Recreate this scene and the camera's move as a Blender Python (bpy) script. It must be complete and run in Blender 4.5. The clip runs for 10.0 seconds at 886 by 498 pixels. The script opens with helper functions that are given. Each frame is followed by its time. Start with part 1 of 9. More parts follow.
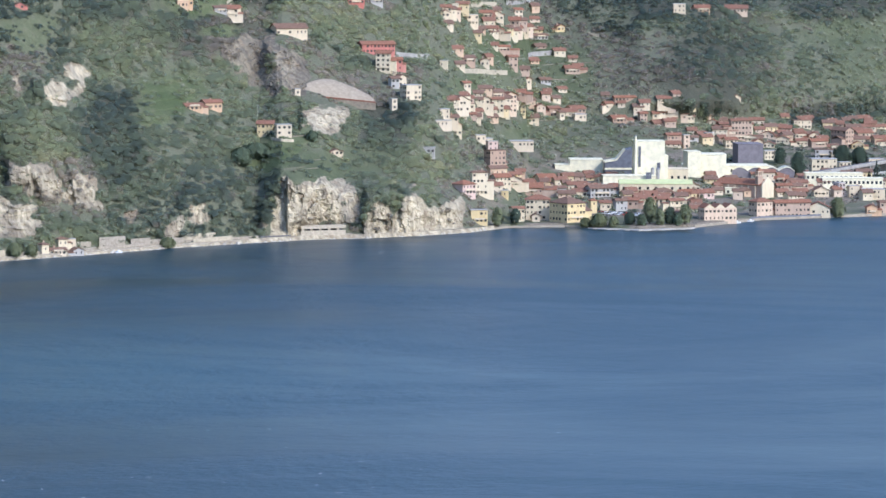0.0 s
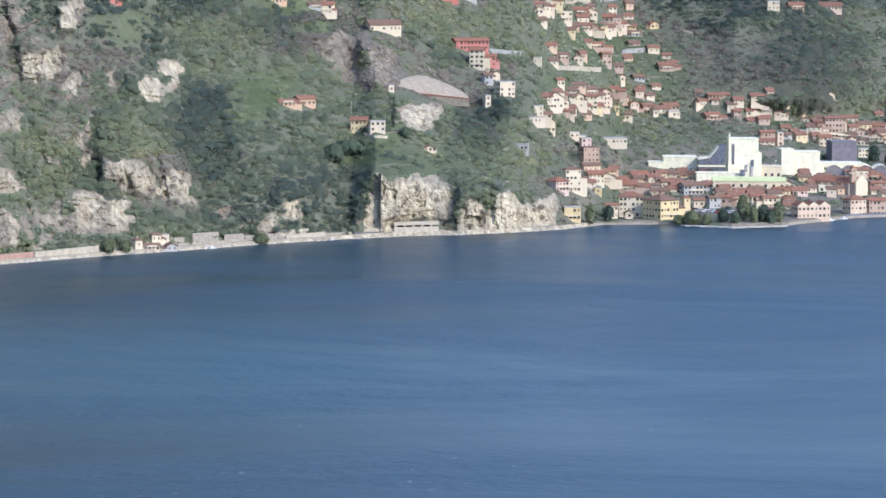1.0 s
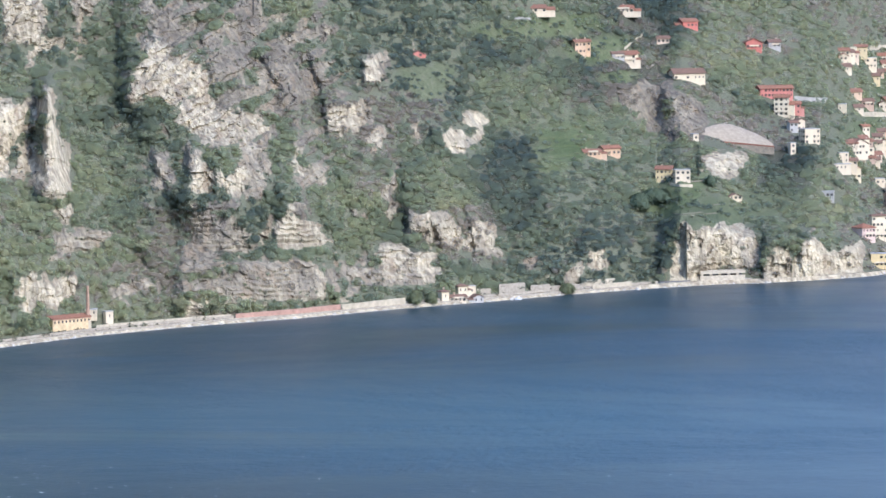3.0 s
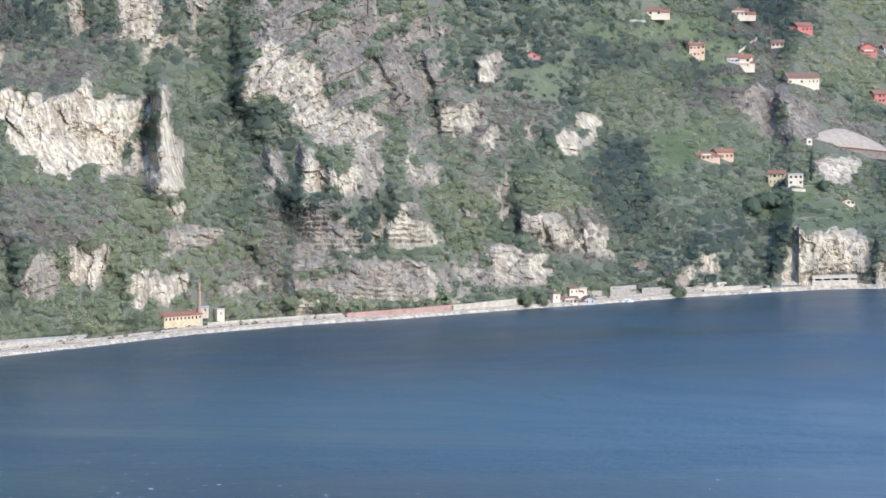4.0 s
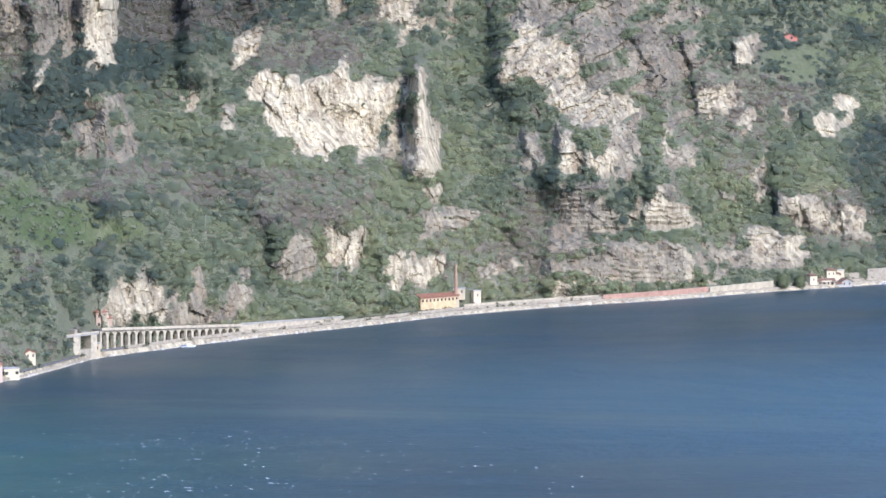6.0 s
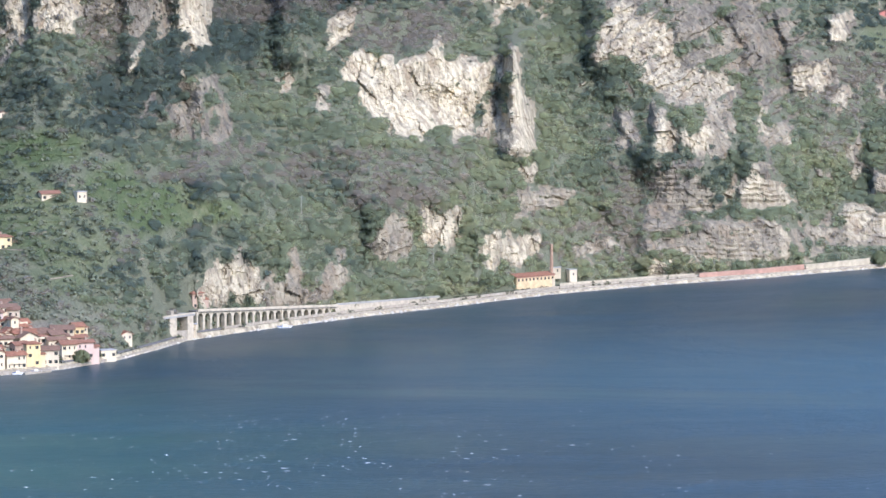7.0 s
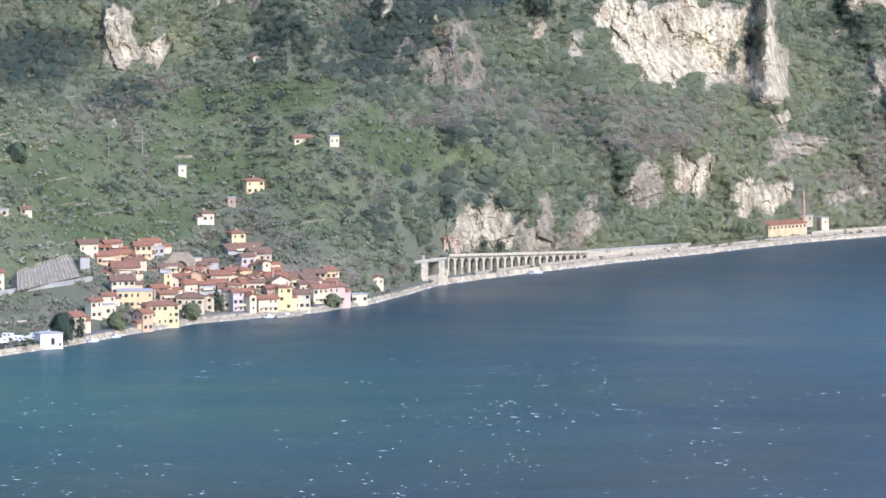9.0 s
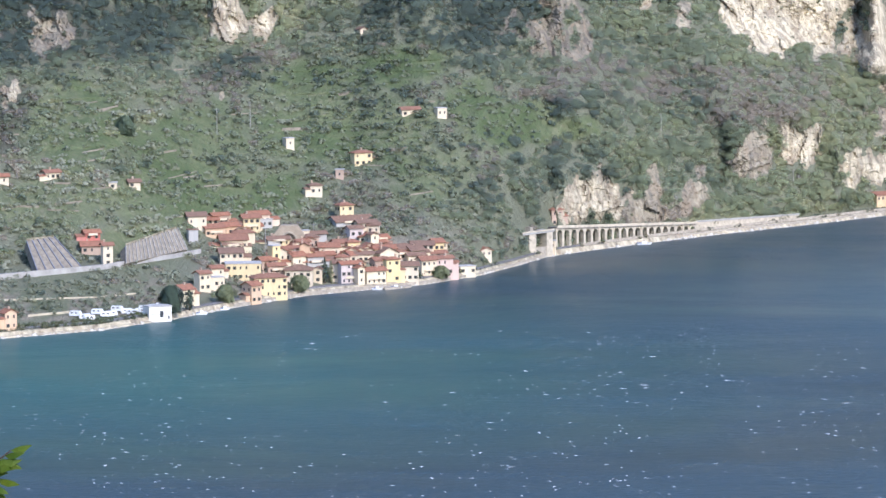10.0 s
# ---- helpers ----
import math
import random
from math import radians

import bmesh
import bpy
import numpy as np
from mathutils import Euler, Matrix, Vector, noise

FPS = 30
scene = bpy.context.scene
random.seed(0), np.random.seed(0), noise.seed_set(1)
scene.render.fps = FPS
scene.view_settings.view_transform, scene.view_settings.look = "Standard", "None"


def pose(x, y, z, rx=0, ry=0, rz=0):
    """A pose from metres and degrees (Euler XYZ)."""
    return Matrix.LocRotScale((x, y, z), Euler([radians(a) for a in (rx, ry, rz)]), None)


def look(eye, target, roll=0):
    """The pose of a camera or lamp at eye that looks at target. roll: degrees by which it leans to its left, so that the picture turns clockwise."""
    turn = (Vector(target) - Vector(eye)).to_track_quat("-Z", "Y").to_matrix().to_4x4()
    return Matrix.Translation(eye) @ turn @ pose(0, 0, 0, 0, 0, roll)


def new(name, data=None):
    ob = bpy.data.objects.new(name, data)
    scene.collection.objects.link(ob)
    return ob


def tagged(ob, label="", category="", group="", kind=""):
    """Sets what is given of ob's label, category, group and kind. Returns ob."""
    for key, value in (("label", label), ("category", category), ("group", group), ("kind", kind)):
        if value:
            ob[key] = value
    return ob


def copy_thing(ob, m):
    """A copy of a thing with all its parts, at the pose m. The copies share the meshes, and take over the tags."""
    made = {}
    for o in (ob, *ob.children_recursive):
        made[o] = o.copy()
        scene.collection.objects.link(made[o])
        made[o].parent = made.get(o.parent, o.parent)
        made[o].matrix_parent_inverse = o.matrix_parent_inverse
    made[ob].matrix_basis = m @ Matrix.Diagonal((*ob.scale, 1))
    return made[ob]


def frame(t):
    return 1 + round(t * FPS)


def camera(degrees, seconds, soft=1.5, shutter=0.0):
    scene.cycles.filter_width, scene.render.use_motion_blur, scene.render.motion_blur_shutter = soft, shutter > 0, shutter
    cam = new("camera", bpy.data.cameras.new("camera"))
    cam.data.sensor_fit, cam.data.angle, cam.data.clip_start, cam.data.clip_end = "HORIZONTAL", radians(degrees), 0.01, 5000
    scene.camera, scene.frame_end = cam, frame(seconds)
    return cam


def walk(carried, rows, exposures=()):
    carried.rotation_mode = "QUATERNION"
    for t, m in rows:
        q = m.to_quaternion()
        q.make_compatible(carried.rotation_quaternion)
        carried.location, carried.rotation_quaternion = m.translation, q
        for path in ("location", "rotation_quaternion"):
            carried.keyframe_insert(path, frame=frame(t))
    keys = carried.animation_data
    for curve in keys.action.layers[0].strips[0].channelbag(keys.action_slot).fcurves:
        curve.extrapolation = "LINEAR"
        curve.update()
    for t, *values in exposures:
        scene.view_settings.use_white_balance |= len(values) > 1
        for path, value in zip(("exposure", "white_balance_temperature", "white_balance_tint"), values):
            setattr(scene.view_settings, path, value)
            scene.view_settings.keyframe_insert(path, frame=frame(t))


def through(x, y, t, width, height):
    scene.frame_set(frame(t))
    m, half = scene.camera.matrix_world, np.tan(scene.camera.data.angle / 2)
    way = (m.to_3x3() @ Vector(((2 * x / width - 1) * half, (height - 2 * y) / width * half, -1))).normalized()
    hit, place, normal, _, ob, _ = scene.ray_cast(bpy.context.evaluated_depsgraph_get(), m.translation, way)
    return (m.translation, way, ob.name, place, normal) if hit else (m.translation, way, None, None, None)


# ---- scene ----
# The eye stands on a hillside above the lake; metres, z = 0 is the lake's level.
EYE = (0.0, 0.0, 261.0)
cam = camera(9.5, 10.0, soft=1.5)


def aim(az, el, roll):
    """A pose at EYE: degrees clockwise from +y, above the level, and of lean."""
    a, e = radians(az), radians(el)
    way = Vector((math.cos(e) * math.sin(a), math.cos(e) * math.cos(a), math.sin(e)))
    return look(EYE, Vector(EYE) + 1000 * way, roll)


walk(cam, [
    (0.0, aim(6.5905, -4.5768, 0.419)),
    (0.5, aim(6.0500, -4.5949, 0.508)),
    (1.0, aim(5.5870, -4.6208, 0.517)),
    (1.5, aim(4.9366, -4.6171, 0.455)),
    (2.0, aim(3.9789, -4.5483, 0.194)),
    (2.5, aim(3.0391, -4.2646, 0.254)),
    (2.7, aim(2.7086, -4.0920, -0.102)),
    (3.8, aim(1.3655, -4.0786, 0.068)),
    (4.0, aim(1.0847, -4.0760, 0.205)),
    (4.5, aim(0.2939, -4.1612, -0.004)),
    (5.0, aim(-0.6276, -4.1677, -0.218)),
    (5.5, aim(-1.2955, -4.1736, -0.201)),
    (5.7, aim(-1.4544, -4.2139, -0.110)),
    (6.8, aim(-2.4387, -4.4531, -0.016)),
    (7.0, aim(-2.7095, -4.4969, -0.353)),
    (7.5, aim(-3.3243, -4.4793, -0.412)),
    (8.0, aim(-3.9253, -4.5255, -0.189)),
    (8.5, aim(-4.5260, -4.7043, -0.237)),
    (9.0, aim(-5.4230, -5.0664, -0.100)),
    (9.5, aim(-6.0736, -5.2986, -0.249)),
    (10.0, aim(-6.5905, -5.3656, -0.402)),
], exposures=[(0.0, 0.81, 5180, 22), (2.5, 0.95, 5140, 23), (4.5, 1.04, 5150, 24), (10.0, 1.09, 5250, 25)])

# ---- light ----
world = bpy.data.worlds.new("sky")
scene.world = world
world.use_nodes = True
wn = world.node_tree.nodes
sky = wn.new("ShaderNodeTexSky")
sky.sky_type, sky.sun_disc = "NISHITA", False
SUN_AZ, SUN_EL = 137.0, 35.0
sky.sun_elevation, sky.sun_rotation = radians(SUN_EL), radians(SUN_AZ)
sky.air_density, sky.dust_density, sky.ozone_density = 1.5, 1.2, 2.5
wn["Background"].inputs["Strength"].default_value = 0.15
world.node_tree.links.new(sky.outputs["Color"], wn["Background"].inputs["Color"])
sun = new("sun", bpy.data.lights.new("sun", "SUN"))
sun.data.energy, sun.data.angle, sun.data.color = 2.0, radians(0.55), (1.0, 0.88, 0.61)
sun.matrix_world = look((math.sin(radians(SUN_AZ)) * math.cos(radians(SUN_EL)), math.cos(radians(SUN_AZ)) * math.cos(radians(SUN_EL)), math.sin(radians(SUN_EL))), (0, 0, 0))

# ---- small tools ----
def ease(e0, e1, v):
    t = np.clip((v - e0) / (e1 - e0), 0, 1)
    return t * t * (3 - 2 * t)


def value_noise(u, v, seed=0):
    """Smooth value noise of two numpy coordinates, about -1 to 1."""
    i, j = np.floor(u).astype(np.int64), np.floor(v).astype(np.int64)
    fu, fv = u - i, v - j
    fu, fv = fu * fu * (3 - 2 * fu), fv * fv * (3 - 2 * fv)

    def h(a, b):
        n = (a * 374761393 + b * 668265263 + seed * 1442695041) & 0xFFFFFFFF
        n = ((n ^ (n >> 13)) * 1274126177) & 0xFFFFFFFF
        return ((n ^ (n >> 16)) & 0xFFFF) / 32767.5 - 1
    return (h(i, j) * (1 - fu) + h(i + 1, j) * fu) * (1 - fv) + (h(i, j + 1) * (1 - fu) + h(i + 1, j + 1) * fu) * fv


def fbm(u, v, seed=0, octaves=4):
    total, amp = 0, 0.55
    for k in range(octaves):
        total = total + amp * value_noise(u * 2 ** k, v * 2 ** k, seed + 17 * k)
        amp *= 0.5
    return total


def facets(u, v, seed=0, tilt=0.9):
    """Angular blocks: every cell of a jittered grid is a tilted plane at its own height, about -1 to 1."""
    i0, j0 = np.floor(u).astype(np.int64), np.floor(v).astype(np.int64)
    best = np.full(np.shape(u), 1e9)
    out = np.zeros(np.shape(u))

    def h(a, b, k):
        n = (a * 374761393 + b * 668265263 + (seed + k) * 1442695041) & 0xFFFFFFFF
        n = ((n ^ (n >> 13)) * 1274126177) & 0xFFFFFFFF
        return ((n ^ (n >> 16)) & 0xFFFF) / 32767.5 - 1
    for di in (-1, 0, 1):
        for dj in (-1, 0, 1):
            i, j = i0 + di, j0 + dj
            du, dv = u - i - 0.5 - 0.45 * h(i, j, 1), v - j - 0.5 - 0.45 * h(i, j, 2)
            d = du * du + dv * dv
            plane = 0.6 * h(i, j, 3) + tilt * (h(i, j, 4) * du + h(i, j, 5) * dv)
            out = np.where(d < best, plane, out)
            best = np.minimum(best, d)
    return out


def mesh_of(name, verts, faces):
    """A mesh from numpy arrays: verts n x 3, faces m x 3 or m x 4."""
    me = bpy.data.meshes.new(name)
    n, k = faces.shape
    me.vertices.add(len(verts))
    me.vertices.foreach_set("co", np.ascontiguousarray(verts, dtype=np.float32).ravel())
    me.loops.add(n * k)
    me.loops.foreach_set("vertex_index", np.ascontiguousarray(faces, dtype=np.int32).ravel())
    me.polygons.add(n)
    me.polygons.foreach_set("loop_start", np.arange(0, n * k, k, dtype=np.int32))
    me.update(calc_edges=True)
    me.validate()
    return me


def attribute(me, name, values):
    me.attributes.new(name, "FLOAT", "POINT").data.foreach_set("value", np.ascontiguousarray(values, dtype=np.float32).ravel())


# ---- the lie of the land: shore distance and slopes by bearing ----
SHORE_AZ = [-60, -11.4, -10.3, -9.5, -8.8, -8.1, -7.4, -6.8, -6.2, -5.8, -5.45, -4.5, -3.57, -2.65, -1.6, -0.4, 0.7, 1.9, 2.73, 3.64, 4.56, 5.23, 5.77, 6.32, 6.87, 7.3, 7.9, 8.7, 9.24, 10.0, 11.35, 60]
SHORE_R = [2300, 2373, 2402, 2446, 2497, 2544, 2570, 2593, 2636, 2685, 2735, 2799, 2858, 2913, 2985, 3048, 3093, 3160, 3201, 3254, 3300, 3329, 3341, 3362, 3393, 3437, 3446, 3427, 3446, 3525, 3580, 4200]
# bearing: shelf width, first slope, height of its top, second slope, height of its top, third slope
SLOPES = {
    -60: (25, 0.25, 25, 0.5, 130, 0.9), -11.4: (30, 0.20, 22, 0.50, 125, 0.95), -9: (24, 0.22, 24, 0.50, 120, 0.95),
    -7.5: (14, 0.32, 30, 0.50, 120, 0.9), -6.3: (12, 0.5, 30, 0.55, 115, 0.9), -5.3: (12, 0.95, 45, 0.65, 120, 1.0),
    -3.5: (15, 0.85, 60, 0.7, 125, 1.0), -2.2: (28, 0.9, 60, 0.72, 90, 1.05), -1.3: (30, 0.95, 62, 0.75, 95, 1.0), 0: (16, 1.0, 70, 0.9, 110, 0.95),
    2: (15, 0.95, 60, 0.75, 110, 0.8), 3.5: (14, 0.85, 50, 0.5, 95, 0.6), 4.6: (12, 0.8, 28, 0.38, 85, 0.55), 4.85: (8, 1.2, 39, 0.34, 85, 0.5), 5.25: (8, 1.2, 37, 0.33, 85, 0.47),
    5.5: (8, 1.1, 28, 0.34, 85, 0.45), 6.3: (5, 1.3, 24, 0.26, 60, 0.4), 6.95: (10, 0.35, 14, 0.17, 50, 0.35),
    7.5: (22, 0.06, 14, 0.15, 55, 0.4), 9: (26, 0.055, 22, 0.13, 40, 0.5), 11.4: (26, 0.05, 26, 0.12, 40, 0.5), 60: (26, 0.1, 30, 0.2, 60, 0.5)}
SHELF_Z = 2.6


def table(az):
    keys = sorted(SLOPES)
    return [np.interp(az, keys, [SLOPES[k][i] for k in keys]) for i in range(6)]


def profile(az, x):
    """Height x metres behind the shore at that bearing, before the relief; and the slope there."""
    w, s1, zb, s2, zc, s3 = table(az)
    x1 = w + (zb - SHELF_Z) / s1
    x2 = x1 + (zc - zb) / s2
    bank = SHELF_Z * ease(-1.0, 3.0, x) - 6 * ease(0, -40, x)
    z = bank + s1 * np.clip(x - w, 0, x1 - w) + s2 * np.clip(x - x1, 0, x2 - x1) + s3 * np.maximum(x - x2, 0)
    slope = s1 + (s2 - s1) * ease(zb - 14, zb + 14, z) + (s3 - s2) * ease(zc - 22, zc + 22, z)
    return z, slope


def shore(az):
    return np.interp(az, SHORE_AZ, SHORE_R)


# Cliffs: outline by bearing and height, whiteness, bareness, forward bulge, and the grain of the rock
CLIFFS = []


def cliff(outline, white, bare, bulge, grain):
    CLIFFS.append((np.array(outline), white, bare, bulge, grain))


# Steps: the ground comes forward along a falling line, and fades back to one side
STEPS = []


def step(line, depth, sharp, fade):
    STEPS.append((np.array(line), depth, sharp, fade))


# Gullies and ribs: hollows and crests along a line
FOLDS = []


def gully(line, depth, wide):
    FOLDS.append((np.array(line), -depth, wide))


def rib(line, depth, wide):
    FOLDS.append((np.array(line), depth, wide))


# Clearings: bearing, height, half width, half height, weight (1 open grass, 2 terraced)
CLEARINGS = []


def clearing(az, z, w, h, weight=1.0):
    CLEARINGS.append((az, z, w, h, weight))


# Flanks: broad swings of the slope, coming forward from one side to the other
FLANKS = []


def flank(az, z, w, h, depth):
    FLANKS.append((az, z, w, h, depth))


clearing(-10.49, 77.7, 30.7, 22.1, 2)
clearing(-7.58, 66.0, 58.0, 17.8, 2)
clearing(-7.94, 87.2, 35.3, 13.1, 2)
clearing(-9.35, 46.8, 39.0, 16.8, 1)
clearing(-8.44, 40.4, 25.4, 9.8, 1)
clearing(-5.88, 64.9, 26.6, 10.6, 1)
clearing(-6.73, 47.6, 23.0, 15.1, 0.8)
clearing(-10.87, 44.9, 32.5, 11.6, 0.8)
clearing(-9.84, 27.8, 21.7, 6.7, 0.9)
clearing(-5.27, 60.2, 21.0, 6.8, 1)
clearing(-7.09, 94.5, 26.6, 10.6, 2)
clearing(-6.30, 77.2, 17.7, 10.6, 1)
clearing(-9.34, 66.3, 42.4, 14.8, 0.9)
clearing(-10.64, 10.0, 44.3, 7.0, 0.3)
clearing(-9.85, 17.6, 16.0, 4.6, 0.3)
clearing(4.90, 57.2, 21.8, 8.2, 1)
clearing(3.62, 87.6, 25.2, 14.8, 2)
clearing(3.44, 73.7, 14.2, 6.5, 1)
clearing(3.37, 156.9, 44.4, 7.7, 1)
clearing(3.92, 141.2, 26.1, 9.2, 1)
clearing(4.22, 122.8, 14.9, 4.9, 1)
clearing(7.25, 94.3, 36.8, 18.4, 0.8)
clearing(6.89, 80.6, 23.6, 6.9, 0.8)
clearing(5.44, 44.1, 43.4, 9.2, 0.7)
clearing(2.16, 129.3, 17.7, 10.1, 0.7)
clearing(4.71, 48.1, 21.6, 7.8, 0.9)
clearing(7.95, 74.2, 21.2, 19.1, 0.6)
clearing(7.41, 43.3, 15.9, 5.8, 0.7)
clearing(10.91, 95.3, 40.7, 14.7, 0.6)
clearing(11.04, 70.2, 35.8, 12.3, 0.5)
clearing(7.28, 81.1, 16.3, 7.3, 0.5)
clearing(9.42, 19.5, 120.9, 17.7, 0.45)
clearing(7.60, 13.2, 38.6, 13.1, 0.45)
cliff([(-3.79, 132.4), (-3.55, 138.2), (-3.21, 130.1), (-2.97, 133.3), (-2.73, 141.7), (-2.61, 129.2), (-2.42, 127.3), (-2.09, 130.5), (-2.15, 120), (-2.33, 101.8), (-2.4, 86.6), (-2.58, 86), (-2.7, 92.6), (-2.91, 85.8), (-3.22, 91.3), (-3.4, 98.1), (-3.61, 104.9), (-3.67, 115.3), (-3.85, 118.8)], 1.0, 1.0, 14, "flute")
cliff([(-2.09, 130.5), (-2, 128.9), (-2, 80.5), (-2.34, 86.4), (-2.3, 102)], 0.55, 0.8, 4, "flute")
cliff([(-1.98, 136.7), (-1.9, 130.4), (-1.8, 112.4), (-1.7, 96.7), (-1.69, 75), (-1.79, 73.3), (-2, 76.8), (-2.02, 97.7), (-2, 116.4)], 0.85, 1.0, 10, "flute")
cliff([(-1.87, 70.2), (-1.69, 69.5), (-1.68, 57.3), (-1.86, 58)], 0.7, 0.9, 3, "flute")
cliff([(-1.82, 52.9), (-1.46, 51.4), (-1.46, 45.3), (-1.82, 47.9)], 0.5, 0.6, 2, "beds")
cliff([(-1.09, 140), (-0.96, 152.8), (-0.78, 159.1), (-0.41, 152), (-0.18, 138.5), (-0.12, 121.9), (0.12, 118.4), (0.43, 111.1), (0.55, 102.7), (0.34, 98), (0.26, 87.7), (0, 95.7), (-0.24, 102.4), (-0.54, 112.4), (-0.75, 122.4), (-0.94, 120.2), (-1.1, 122.4)], 0.7, 0.86, 10, "slant")
cliff([(-0.87, 178.9), (0.91, 176.6), (1.15, 135.4), (1.06, 119.2), (0.94, 88.7), (0.55, 102.7), (0.43, 111.1), (-0.12, 121.9), (-0.18, 138.5), (-0.41, 152), (-0.78, 159.1)], 0.10, 0.36, 5, "slant")
cliff([(1.27, 121.9), (1.41, 118.8), (1.43, 105.1), (1.16, 97.2), (1.03, 106.5), (1.06, 117.9)], 0.65, 0.95, 6, "slant")
cliff([(-0.41, 96.2), (-0.33, 94), (-0.2, 80.8), (-0.21, 72.3), (-0.47, 71.9), (-0.44, 84.3)], 0.75, 0.95, 6, "flute")
cliff([(-0.12, 93.8), (-0.05, 81.6), (0.12, 89), (0.23, 79.9), (0.07, 70), (-0.12, 73)], 0.8, 0.95, 6, "flute")
cliff([(-0.79, 91.9), (-0.72, 90.1), (-0.69, 71.6), (-0.79, 74.5)], 0.5, 0.8, 6, "flute")
cliff([(0.67, 98.3), (0.76, 94.9), (0.8, 78.4), (0.62, 80.1)], 0.65, 0.85, 4, "flute")
cliff([(0.85, 84.5), (1.03, 78.9), (1.21, 66.7), (1, 68.7), (0.84, 76.6)], 0.5, 0.7, 3, "slant")
cliff([(-0.44, 66.8), (0.06, 64.5), (0.25, 51.4), (0.23, 37.5), (-0.18, 36.4), (-0.47, 41.8)], 0.25, 0.62, 6, "beds")
cliff([(0.61, 63.5), (0.74, 63.3), (0.98, 48.9), (0.98, 37.2), (0.61, 40.3), (0.51, 50.7)], 0.72, 0.9, 4, "beds")
cliff([(-0.47, 33.9), (-0, 31.1), (0.54, 31.5), (1.03, 31.8), (1.07, 7.5), (0.66, 4.4), (0.06, 6.6), (-0.49, 4.8)], 0.35, 0.6, 6, "beds")
cliff([(-0.49, 18), (-0.18, 15), (-0.12, 6.7), (-0.49, 4.8)], 0.75, 0.95, 2, "beds")
cliff([(0.06, 18.1), (0.31, 17.1), (0.31, 7.2), (0.03, 7.6)], 0.8, 0.95, 2, "beds")
cliff([(0.84, 30.4), (1.04, 26), (1.05, 8), (0.9, 6.9)], 0.72, 0.95, 2, "beds")
cliff([(-1.28, 110.3), (-1.03, 121.1), (-1.04, 116.5), (-1.21, 107.5)], 0.65, 0.85, 2, "slant")
cliff([(-3.44, 44.7), (-3.28, 52.2), (-3.04, 48.9), (-2.99, 36.5), (-3.11, 27.7), (-3.41, 24), (-3.48, 33.1)], 0.45, 0.95, 6, "slant")
cliff([(-2.95, 52.3), (-2.89, 55.3), (-2.8, 44.2), (-2.58, 47.6), (-2.51, 40), (-2.57, 30.7), (-2.8, 27.6), (-2.96, 32.8)], 0.8, 1.0, 5, "flute")
cliff([(-2.32, 35.9), (-2.1, 36.4), (-2.01, 27.7), (-1.67, 29.4), (-1.67, 20.1), (-1.89, 13.9), (-2.09, 22.3), (-2.22, 11.3), (-2.34, 17.7)], 0.88, 1.0, 5, "flute")
cliff([(-1.33, 25.4), (-0.96, 22.5), (-0.93, 15.6), (-1.29, 16.9)], 0.5, 0.85, 2, "beds")
cliff([(-2.49, 192.9), (-1.97, 192.2), (-1.94, 165.7), (-1.55, 150.7), (-1.61, 148.2), (-1.85, 155.2), (-2.07, 149.2), (-2.34, 165)], 0.8, 0.95, 7, "slant")
cliff([(-2.98, 193.4), (-2.78, 193.2), (-2.75, 163.7), (-2.94, 165.7)], 0.6, 0.85, 6, "flute")
cliff([(-1.7, 198.4), (-1.46, 198), (-1.49, 161.8), (-1.66, 168.7)], 0.5, 0.75, 5, "flute")
cliff([(-3.92, 151.5), (-3.69, 156.4), (-3.67, 145.8), (-3.88, 137)], 0.8, 0.95, 5, "slant")
cliff([(-4.46, 121), (-4.26, 124), (-4.33, 117.4), (-4.45, 115.9)], 0.72, 0.9, 3, "slant")
cliff([(-4.04, 117), (-3.95, 116.7), (-3.96, 105.4), (-4.07, 105.7)], 0.78, 0.95, 3, "flute")
cliff([(-5.52, 181), (-5.22, 180.7), (-5.21, 142.7), (-5.4, 141), (-5.53, 153.8)], 0.88, 1.0, 11, "flute")
cliff([(-5.93, 145), (-5.96, 133.3), (-6.1, 131.7), (-6.03, 140.9)], 0.72, 0.9, 6, "slant")
cliff([(-6.18, 182.6), (-5.54, 181.5), (-5.64, 157.5), (-5.97, 146.3), (-6.09, 152.7)], 0.1, 0.45, 7, "flute")
cliff([(-7.07, 183.3), (-6.56, 183.2), (-6.68, 152.1), (-6.82, 151.1), (-7.07, 154.7)], 0.88, 1.0, 9, "flute")
cliff([(-7.42, 183.3), (-7.14, 183.6), (-7.14, 147.7), (-7.38, 147)], 0.6, 0.85, 8, "flute")
cliff([(-7.99, 169.2), (-7.45, 168.5), (-7.44, 138.9), (-7.85, 138.4)], 0.32, 0.7, 8, "flute")
cliff([(-6.54, 182.9), (-6.16, 182.5), (-6.23, 146.5), (-6.5, 150)], 0.1, 0.5, 8, "flute")
cliff([(-5.53, 131.1), (-5.42, 131.1), (-5.39, 117.3), (-5.54, 118.8)], 0.55, 0.75, 6, "flute")
cliff([(-5.32, 127), (-5.24, 111.7), (-5.3, 97.2), (-5.42, 96), (-5.36, 109.3)], 0.5, 0.75, 6, "flute")
cliff([(-5.7, 133.9), (-5.16, 128.9), (-5.01, 102.4), (-5.04, 82.9), (-5.53, 87.3), (-5.77, 111.1)], 0.2, 0.3, 6, "flute")
